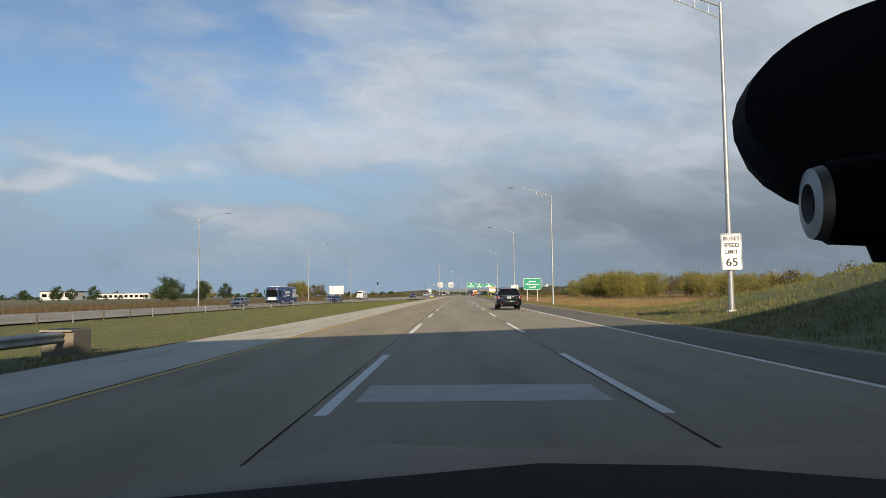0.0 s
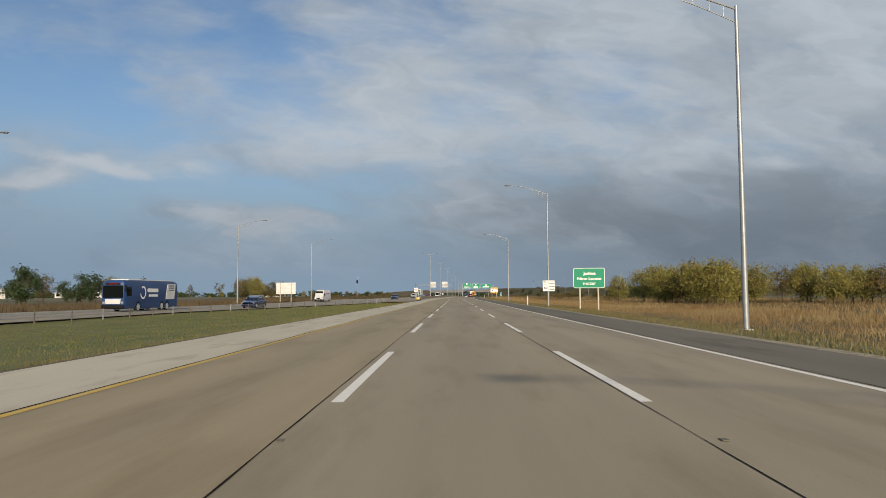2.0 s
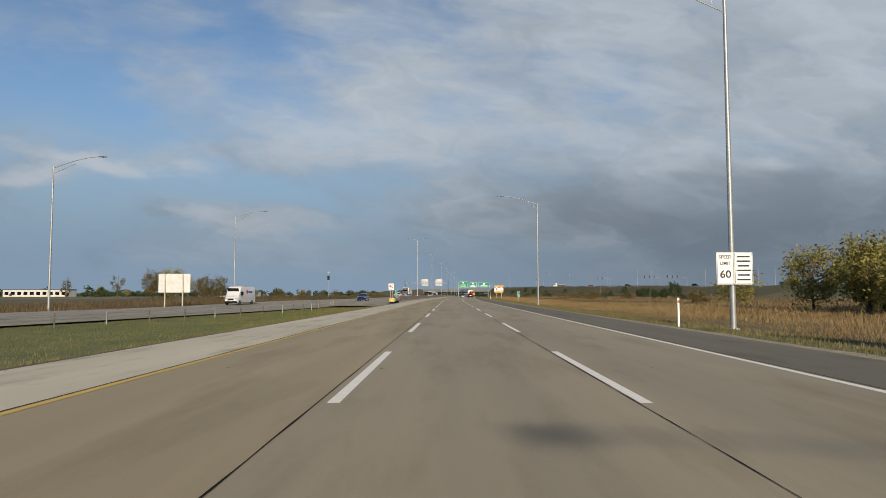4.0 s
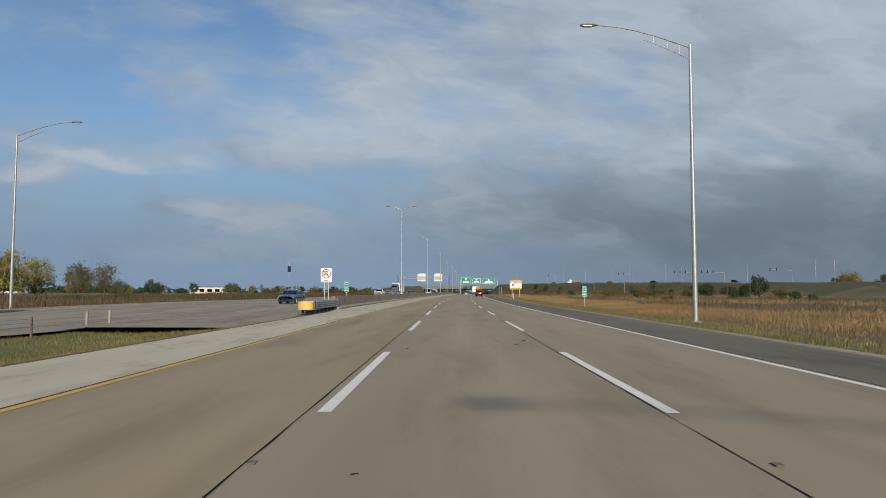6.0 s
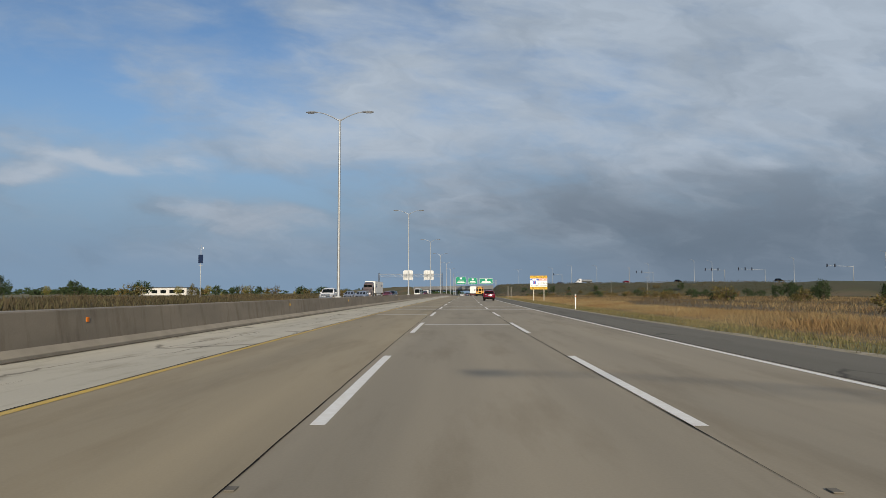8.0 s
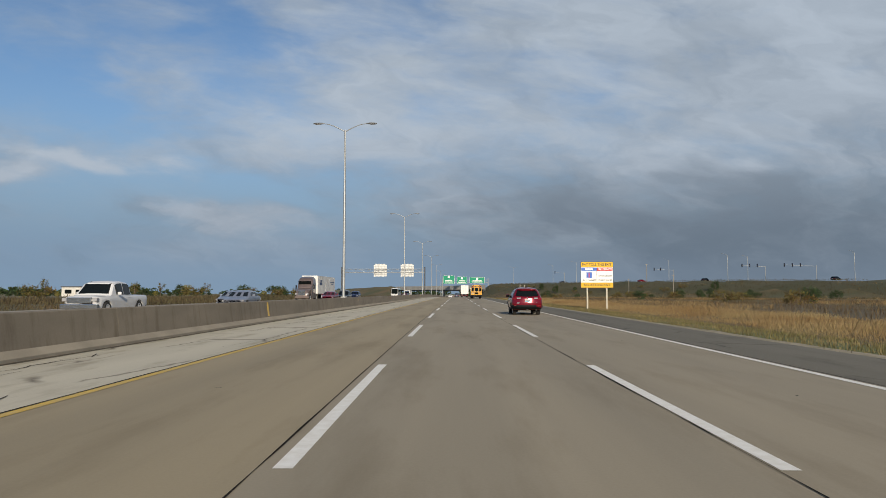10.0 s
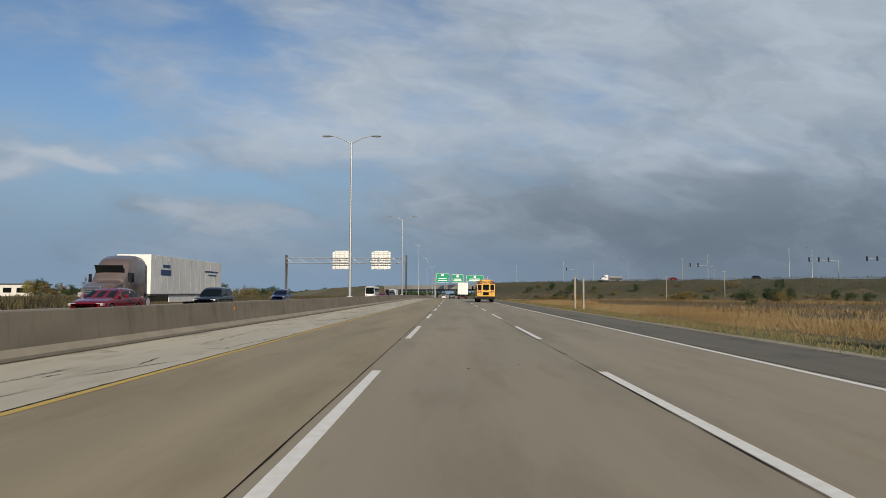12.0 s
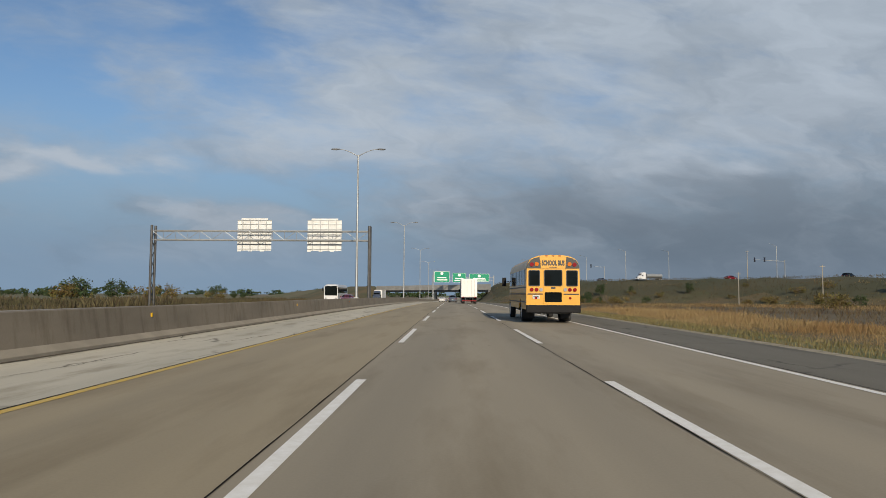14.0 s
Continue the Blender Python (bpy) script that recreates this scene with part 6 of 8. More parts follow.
def red_suv():
    axles, r, belt = (0.97, 3.63), 0.355, 1.08
    shell = Shell(((0.33, 0.17), (0.40, 0.09), (0.48, 0.03), (0.60, 0.0), (0.72, 0.005), (0.90, 0.035), (1.02, 0.06), (1.10, 0.10), (1.30, 0.22), (1.48, 0.34), (1.56, 0.40), (1.60, 0.48), (1.645, 0.68), (1.685, 1.10)),
                  ((0.33, 4.42), (0.48, 4.54), (0.60, 4.57), (0.76, 4.52), (0.87, 4.36), (0.95, 4.05), (1.01, 3.70), (1.06, 3.42), (1.30, 3.04), (1.48, 2.72), (1.56, 2.54), (1.60, 2.40), (1.645, 2.15), (1.685, 1.7)),
                  ((0.33, 0.83), (0.40, 0.875), (0.50, 0.905), (0.68, 0.92), (0.86, 0.918), (1.0, 0.90), (1.06, 0.88), (1.30, 0.79), (1.48, 0.71), (1.56, 0.66), (1.60, 0.60), (1.645, 0.50), (1.685, 0.26)), 0.46, 0.85, 2.5)
    levels = [0.33 + 0.0306 * i for i in range(15)] + [0.7633, 0.79, 0.84, 0.9, 0.95, 1.0, 1.04, 1.08, 1.14, 1.2, 1.28, 1.36, 1.44, 1.5, 1.54, 1.57, 1.59, 1.61, 1.63, 1.65, 1.67, 1.68, 1.685]
    t = thing("suv", along(346.95, 5.58) @ Matrix.Scale(0.95, 4), "metallic red compact sport utility vehicle on dark bumpers", "car")
    hull(t, shell, levels, axles, r, RED_PAINT)
    for e in (-1, 1):
        side_pane(t, shell, e, (1.985, 3.06), ((1.9, 1.105), (3.3, 1.085)), ((1.9, 1.515), (2.45, 1.50), (2.7, 1.39), (3.06, 1.12)), (0.0, 0.0))
        side_pane(t, shell, e, (1.14, 1.96), ((1.1, 1.135), (2.0, 1.105)), ((1.1, 1.49), (1.96, 1.515)), (0.12, 0.0))
        side_pane(t, shell, e, (0.56, 1.09), ((0.5, 1.24), (1.1, 1.14)), ((0.5, 1.40), (0.8, 1.46), (1.1, 1.485)), (0.22, 0.12))
        rows = [[(e * (shell.x(y, z) + o), y, z) for z, o in ((0.325, -0.03), (0.33, 0.014), (0.44, 0.016), (0.46, -0.01))] for y in [1.42 + 1.76 * i / 10 for i in range(11)]]
        part("sill_trim", grid_patch(rows), BLACK_PLASTIC, t)
    for ax in axles:
        arch_trim(t, shell, ax, r, BLACK_PLASTIC)
    tail_pane(t, shell, "rear_window", 1.115, 1.475, 0.70, 0.585, GLASS, 0.006, sag=0.03)
    part("roof_spoiler", rbox(-0.54, 0.54, 0.28, 0.60, 1.53, 1.58, 0.022), RED_PAINT, t, smooth=True)
    part("brake_light", box(-0.16, 0.16, 0.272, 0.285, 1.545, 1.565, 0.004), RED_LENS, t)
    tail_band(t, shell, "tail_light", ((0.925, -0.02), (0.935, 0.016), (0.99, 0.026), (1.05, 0.022), (1.062, -0.02)), 0.44, RED_LENS, 0.66, True)
    tail_band(t, shell, "indicator", ((0.945, 0.0), (0.95, 0.028), (0.99, 0.031), (1.03, 0.028), (1.035, 0.0)), 0.40, AMBER_LENS, 0.865, True)
    for e in (-1, 1):
        tail_pane(t, shell, "reverse_light", 0.985, 1.055, 0.10, 0.125, CLEAR_LENS, 0.022, e * 0.515, (6, 3))
    tail_pane(t, shell, "garnish", 0.985, 1.04, 0.40, 0.38, RED_PAINT, 0.022)
    part("badge", disc((0, 0.03, 1.015), "y", 0.048, 0.02, 24), CHROME, t)
    part("badge_bar", box(-0.045, 0.045, 0.014, 0.02, 1.008, 1.022, 0.002), RED_PAINT, t)
    tail_pane(t, shell, "tailgate_recess", 0.77, 0.965, 0.34, 0.40, RED_PAINT, -0.002)
    number_plate(t, shell.y(0, 0.87) - 0.006, 0.875)
    tail_band(t, shell, "bumper", ((0.34, -0.03), (0.35, 0.02), (0.44, 0.055), (0.52, 0.060), (0.575, 0.045), (0.60, 0.02), (0.605, -0.02)), 0.52, BLACK_PLASTIC, label="dark grey plastic bumper")
    for e in (-1, 1):
        part("reflector", box(e * 0.70 - 0.10, e * 0.70 + 0.10, shell.y(0.70, 0.58) - 0.055, shell.y(0.70, 0.58), 0.565, 0.60, 0.01), RED_LENS, t)
    bars("badge_lettering", [(-0.52, 0.76, 0.17), (-0.54, 0.71, 0.20), (0.56, 0.74, 0.09)], CHROME, t, shell.y(0.54, 0.73) - 0.012, 0.024)
    part("wiper", tube([(-0.02, 0.10, 1.13), (0.16, 0.105, 1.15), (0.34, 0.115, 1.14)], 0.010, 6), BLACK_PLASTIC, t)
    part("antenna", tube([(0.0, 0.95, 1.67), (0.0, 0.78, 1.86)], 0.006, 5), BLACK_PLASTIC, t)
    part("exhaust_tip", tube([(0.52, 0.0, 0.31), (0.52, 0.3, 0.31)], 0.032, 12), DARK_STEEL, t)
    part("tow_hook", box(-0.06, 0.06, 0.05, 0.20, 0.29, 0.34, 0.01), DARK_STEEL, t)
    suv_fittings(t, shell, belt, axles, r, ALLOY, 2.86, (0.56, 0.62, 2.30, 1.665), RED_PAINT, (2.12, 1.24))
    lamp_pair(t, "headlight", 0.52, 0.76, 4.16, 4.44, 0.72, 0.84, CLEAR_LENS, 0.03)


def sedan(m, paint, label, group="", wagon=False):
    L, W = 4.75, 1.85
    deck = ((0, 0.93), (0.2, 1.0), (1.0, 1.02), (3.0, 0.96), (3.5, 0.93), (4.3, 0.80), (4.65, 0.66), (4.75, 0.45))
    roof = ((0.35, 0.98), (1.0, 1.30), (1.35, 1.41), (1.9, 1.45), (2.4, 1.42), (2.75, 1.32), (3.5, 0.94))
    if wagon:
        roof = ((0.10, 0.96), (0.25, 1.2), (0.5, 1.52), (0.9, 1.62), (1.9, 1.65), (2.4, 1.60), (2.75, 1.46), (3.5, 0.94))
    t = car("car", m, label, "car", L, W, 1.45, paint, (1.0, 3.78), 0.33, deck, roof, 0.97, 0.22, ((0.95, 1.75), (1.83, 2.75)) if not wagon else ((0.5, 1.0), (1.05, 1.75), (1.83, 2.75)), (2.72, 3.42), (0.42, 1.02) if not wagon else (0.24, 0.5), group=group)
    lamp_pair(t, "headlight", 0.50, 0.84, 4.42, 4.66, 0.58, 0.72, CLEAR_LENS, 0.03)
    lamp_pair(t, "tail_light", 0.50, 0.86, -0.01, 0.12, 0.72, 0.88, RED_LENS, 0.02)
    part("grille", box(-0.42, 0.42, 4.66, 4.745, 0.42, 0.64, 0.02), BLACK_PLASTIC, t)
    part("bumper", box(-0.80, 0.80, 4.56, 4.74, 0.24, 0.42, 0.04), paint, t)
    number_plate(t, -0.012, 0.62)
    return t


def school_bus():
    L, W, H = 10.6, 2.42, 3.05
    t = thing("school_bus", along(462.0, 5.95), "yellow school bus with black rub rails and rear door", "bus")
    hw = W / 2
    def shell(y):
        k = 1.0 if 0.12 < y < 8.8 else 0.985
        lo = arch(y, 0.62, (2.55, 8.6), 0.50)
        return [(hw * 0.8, lo), (hw * k, lo), (hw * k, max(lo + 0.02, 1.5)), (hw * 0.985 * k, 2.45), (hw * 0.93 * k, 2.72), (hw * 0.80 * k, 2.90), (hw * 0.55, 3.01), (hw * 0.25, 3.05)]
    loft("body", [0, 0.05, 0.14] + [0.3 + k * 0.17 for k in range(50)] + [8.85, 8.95], shell, BUS_YELLOW, t)
    def bonnet(y):
        z = profile(y, ((8.7, 1.75), (9.6, 1.62), (10.3, 1.45), (10.55, 1.2), (10.6, 1.0)))
        lo = arch(y, 0.60, (8.6,), 0.50)
        w = profile(y, ((8.7, 1.06), (9.8, 0.98), (10.6, 0.85)))
        return [(w * 0.7, min(lo, z - 0.2)), (w, min(lo, z - 0.15)), (w, z - 0.12), (w * 0.85, z), (w * 0.4, z + 0.03)]
    loft("bonnet", [8.9 + k * 0.1 for k in range(18)], bonnet, BUS_YELLOW, t)
    for e in (-1, 1):
        for k in range(10):
            y = 0.55 + k * 0.80
            part("side_window", box(e * (hw * 0.985) - 0.02, e * (hw * 0.985) + 0.02, y, y + 0.66, 1.72, 2.42, 0.015), GLASS, t)
        for z in (0.92, 1.28, 1.58):
            part("rub_rail", box(e * hw - 0.025, e * hw + 0.025, 0.1, 8.7, z, z + 0.055, 0.01), SIGN_BLACK, t)
        wheel(t, e * (hw - 0.16), 8.6, 0.49, 0.28, WHITE_CAR, 8)
        wheel(t, e * (hw - 0.30), 2.55, 0.49, 0.52, WHITE_CAR, 8)
        arm = tube([(e * hw, 8.9, 2.0), (e * (hw + 0.28), 9.2, 2.1)], 0.02, 6)
        part("mirror_arm", arm, BLACK_PLASTIC, t)
        part("mirror", box(e * (hw + 0.16), e * (hw + 0.40), 9.15, 9.22, 1.75, 2.25, 0.02) if e > 0 else box(-(hw + 0.40), -(hw + 0.16), 9.15, 9.22, 1.75, 2.25, 0.02), BLACK_PLASTIC, t)
    # the rear end
    part("rear_door", box(-0.42, 0.42, -0.025, 0.02, 0.80, 2.40, 0.01), BUS_YELLOW, t)
    part("door_window", plate(0.76, 0.68, 0.05, -0.035, -0.02, 1.68), GLASS, t)
    part("door_window", plate(0.76, 0.44, 0.05, -0.035, -0.02, 0.95), GLASS, t)
    for e in (-1, 1):
        part("rear_window", plate(0.46, 0.66, 0.05, -0.02, -0.002, 1.68, e * 0.84), GLASS, t)
        part("window_frame", border(0.52, 0.72, 0.07, 0.035, -0.024, -0.002, 1.65, e * 0.84), SIGN_BLACK, t)
        part("lamp_panel", prism([(e * x, z) for x, z in ((0.55, 2.45), (1.17, 2.45), (1.155, 2.56), (1.10, 2.70), (1.0, 2.82), (0.86, 2.90), (0.60, 2.965))], -0.02, 0.02), SIGN_BLACK, t)
        part("warning_lamp", disc((e * 0.73, -0.03, 2.64), "y", 0.095, 0.04, 16), AMBER_LENS, t)
        part("warning_lamp", disc((e * 0.95, -0.03, 2.62), "y", 0.095, 0.04, 16), RED_LENS, t)
        part("reverse_light", disc((e * 0.54, -0.02, 1.50), "y", 0.08, 0.04, 16), CLEAR_LENS, t)
        for x in (0.74, 0.96):
            part("tail_light", disc((e * x, -0.02, 1.50), "y", 0.085, 0.04, 16), RED_LENS, t)
        part("rub_rail", box(e * 0.80 - 0.34, e * 0.80 + 0.34, -0.02, 0.0, 1.28, 1.33, 0.008), SIGN_BLACK, t)
        part("turn_light", disc((e * 0.76, -0.02, 1.13), "y", 0.055, 0.03, 12), RED_LENS, t)
        part("mud_flap", box(e * 0.86 - 0.26, e * 0.86 + 0.26, 1.9, 1.92, 0.18, 0.66), RUBBER, t)
    part("door_frame", border(0.82, 0.74, 0.07, 0.03, -0.039, -0.026, 1.65), SIGN_BLACK, t)
    part("header_panel", plate(1.10, 0.44, 0.05, -0.03, 0.02, 2.44), BUS_YELLOW, t)
    lettering("lettering", "SCHOOL BUS", 0.30, SIGN_BLACK, t, 0, -0.034, 2.68, 1.02, bold=0.016)
    bars("small_print", [(0, 2.50, 0.34)], SIGN_BLACK, t, -0.032, 0.03)
    bars("fleet_number", [(0.0, 1.58, 0.2)], SIGN_BLACK, t, -0.03, 0.09)
    part("bumper", box(-1.2, 1.2, -0.16, 0.04, 0.48, 0.82, 0.03), BLACK_PLASTIC, t)
    p = part("licence_plate", plate(0.31, 0.16, 0.015, -0.025, -0.006, 1.10, -0.76), PLATE, t)
    bars("plate_bar", [(-0.76, 1.18, 0.24)], SIGN_BLACK, p, -0.028, 0.05)
    part("underframe", box(-0.75, 0.75, 0.4, 9.9, 0.42, 0.66), DARK_STEEL, t)
    part("rear_axle", tube([(-0.8, 2.55, 0.49), (0.8, 2.55, 0.49)], 0.10, 8), DARK_STEEL, t)
    part("exhaust_pipe", tube([(-0.5, -0.08, 0.46), (-0.5, 1.8, 0.46)], 0.05, 8), DARK_STEEL, t)
    for x in (-0.3, 0, 0.3):
        part("marker_light", box(x - 0.06, x + 0.06, -0.01, 0.05, 2.985, 3.03, 0.01), RED_LENS, t)
    part("roof_hatch", box(-0.3, 0.3, 2.4, 3.0, 3.03, 3.09, 0.02), WHITE_CAR, t)


def trailer(t, y0, y1, mat, side=True):
    W = 1.30
    part("trailer_box", box(-W, W, y0, y1, 1.10, 4.08, 0.03), mat, t)
    part("trailer_frame", box(-W, W, y0, y1, 0.98, 1.09), DARK_STEEL, t)
    for e in (-1, 1):
        part("rear_door", box(min(e * 0.02, e * 1.24), max(e * 0.02, e * 1.24), y0 - 0.03, y0 + 0.01, 1.15, 4.0, 0.01), mat, t)
        for x in (0.35, 0.85):
            part("lock_rod", tube([(e * x, y0 - 0.05, 1.2), (e * x, y0 - 0.05, 3.95)], 0.018, 6), STEEL, t)
        part("tail_light", box(e * 1.0 - 0.14, e * 1.0 + 0.14, y0 - 0.05, y0, 1.0, 1.1), RED_LENS, t)
        part("under_bar", box(e * 0.6 - 0.04, e * 0.6 + 0.04, y0 - 0.02, y0 + 0.06, 0.45, 1.0), DARK_STEEL, t)
        part("side_skirt", box(e * 1.22 - 0.02, e * 1.22 + 0.02, y0 + 4.2, y1 - 3.6, 0.45, 0.98), mat, t)
        for a in (1.3, 2.6):
            wheel(t, e * 0.98, y0 + a, 0.51, 0.52, ALLOY, 8)
        if side:
            for k in range(int((y1 - y0) / 1.22)):
                y = y0 + 0.6 + k * 1.22
                part("panel_seam", box(e * (W + 0.006) - 0.008, e * (W + 0.006) + 0.008, y, y + 0.03, 1.2, 4.0), STEEL, t)
    part("bumper_bar", box(-1.2, 1.2, y0 - 0.04, y0 + 0.06, 0.42, 0.54), RED_LENS, t)


def tractor(t, y0, paint):
    """A sleeper-cab tractor whose nose points to +y; the cab's back is at y0."""
    def cab(y):
        z = profile(y, ((y0, 3.75), (y0 + 1.2, 3.9), (y0 + 2.2, 3.55), (y0 + 2.55, 3.05), (y0 + 3.05, 2.25), (y0 + 3.2, 2.05)))
        return [(0.85, 0.75), (1.18, 0.75), (1.2, min(1.8, z - 0.3)), (1.16, z - 0.3), (1.0, z - 0.06), (0.5, z)]
    loft("cab", [y0 + k * 0.16 for k in range(21)], cab, paint, t)
    def nose(y):
        z = profile(y, ((y0 + 3.1, 2.08), (y0 + 4.2, 1.9), (y0 + 4.9, 1.6), (y0 + 5.15, 1.1)))
        lo = arch(y, 0.55, (y0 + 4.1,), 0.5)
        w = profile(y, ((y0 + 3.1, 1.14), (y0 + 4.4, 1.12), (y0 + 5.15, 0.85)))
        return [(w * 0.7, min(lo, z - 0.2)), (w, min(lo, z - 0.15)), (w, z - 0.22), (w * 0.8, z - 0.03), (w * 0.4, z)]
    loft("bonnet", [y0 + 3.1 + k * 0.1 for k in range(21)] + [y0 + 5.15], nose, paint, t)
    part("grille", box(-0.55, 0.55, y0 + 4.95, y0 + 5.19, 0.85, 1.62, 0.04), CHROME, t)
    for k in range(5):
        part("grille_bar", box(-0.5, 0.5, y0 + 5.18, y0 + 5.21, 0.92 + k * 0.14, 0.97 + k * 0.14), BLACK_PLASTIC, t)
    part("windscreen", box(-1.0, 1.0, -0.012, 0.012, -0.5, 0.5, 0.01), GLASS, t).matrix_basis = pose(0, y0 + 2.86, 2.68, -31, 0, 0)
    part("bumper", box(-1.1, 1.1, y0 + 4.9, y0 + 5.22, 0.38, 0.75, 0.05), paint, t)
    for e in (-1, 1):
        part("headlight", box(e * 0.86 - 0.18, e * 0.86 + 0.18, y0 + 4.8, y0 + 5.1, 0.92, 1.22, 0.04), CLEAR_LENS, t)
        part("side_window", box(e * 1.185 - 0.02, e * 1.185 + 0.02, y0 + 1.75, y0 + 2.6, 1.95, 2.6, 0.02), GLASS, t)
        part("mirror", box(e * 1.42 - 0.10, e * 1.42 + 0.10, y0 + 2.75, y0 + 2.85, 1.9, 2.5, 0.03), BLACK_PLASTIC, t)
        wheel(t, e * 1.0, y0 + 4.1, 0.5, 0.28, ALLOY, 8)
        wheel(t, e * 0.95, y0 - 0.6, 0.5, 0.52, ALLOY, 8)
        part("fairing", box(e * 1.16 - 0.03, e * 1.16 + 0.03, y0 + 0.1, y0 + 2.9, 0.4, 0.76), paint, t)
    part("frame_rail", box(-0.4, 0.4, y0 - 1.5, y0 + 4.8, 0.55, 0.8), DARK_STEEL, t)


def semi(m, paint, panel, label, group="", mark=False, length=16.0):
    t = thing("articulated_truck", m, label, "truck", group)
    trailer(t, 0, length, panel)
    tractor(t, length + 0.75, paint)
    if mark:
        for e in (-1, 1):
            def bar(y0, y1, z0, z1):
                part("company_mark", box(e * 1.312 - 0.004, e * 1.312 + 0.004, y0, y1, z0, z1), VAN_BLUE, t)
            bar(12.2, 14.2, 2.55, 3.0), bar(12.4, 13.8, 3.15, 3.4), bar(1.0, 4.6, 3.05, 3.2), bar(1.4, 3.6, 2.75, 2.88)
    return t


def box_van(m, label, paint, side_mat, L=6.9, W=2.1, H=2.75, dark=False, name="van"):
    t = thing(name, m, label, "van")
    hw = W / 2
    def hull(y):
        z = profile(y, ((0, H - 0.1), (0.2, H), (L - 1.75, H), (L - 1.45, H - 0.1), (L - 0.62, 1.42), (L - 0.15, 1.15), (L, 0.75)))
        lo = arch(y, 0.42, (1.25, L - 1.0), 0.36)
        lo = min(lo, z - 0.2)
        k = profile(y, ((0, 0.98), (L - 1.2, 1), (L - 0.3, 0.93), (L, 0.80)))
        return [(hw * 0.7, lo), (hw * k, lo), (hw * k, max(lo + 0.02, min(1.1, z - 0.15))), (hw * 0.95 * k, max(lo + 0.04, z - 0.16)), (hw * 0.84 * k, z - 0.02), (hw * 0.4, z)]
    loft("body", [k * 0.11 for k in range(int(L / 0.11))] + [L - 0.05, L], hull, paint, t)
    tilt = math.degrees(math.atan2(0.83, H - 0.1 - 1.42))
    part("windscreen", box(-hw * 0.80, hw * 0.80, -0.012, 0.012, -0.50, 0.50, 0.01), GLASS, t).matrix_basis = pose(0, L - 1.01, (H - 0.1 + 1.42) / 2 + 0.02, -tilt, 0, 0)
    for e in (-1, 1):
        part("side_window", box(e * hw * 0.975 - 0.02, e * hw * 0.975 + 0.02, L - 2.2, L - 1.25, 1.45, 1.98, 0.02), GLASS, t)
        part("mirror", box(e * (hw + 0.12) - 0.08, e * (hw + 0.12) + 0.08, L - 1.25, L - 1.15, 1.4, 1.75, 0.03), BLACK_PLASTIC, t)
        part("headlight", box(e * 0.72 - 0.14, e * 0.72 + 0.14, L - 0.35, L - 0.08, 0.85, 1.06, 0.03), CLEAR_LENS, t)
        if side_mat:
            part("side_mark", disc((e * (hw * 0.985), L - 3.6, 1.95), "x", 0.28, 0.03, 24), side_mat, t)
            part("side_mark", box(e * hw * 0.982 - 0.014, e * hw * 0.982 + 0.014, L - 5.6, L - 4.1, 1.80, 2.05), SIGN_BLUE, t)
        for a in (1.25, L - 1.0):
            wheel(t, e * (hw - 0.13), a, 0.35, 0.24, DARK_STEEL)
    part("grille", box(-0.45, 0.45, L - 0.12, L + 0.01, 0.70, 0.98, 0.02), BLACK_PLASTIC, t)
    part("bumper", box(-0.9, 0.9, L - 0.2, L + 0.02, 0.36, 0.62, 0.04), BLACK_PLASTIC, t)
    part("roof_rack", box(-0.8, 0.8, 2.2, 3.6, H + 0.005, H + 0.07), STEEL, t)
    return t


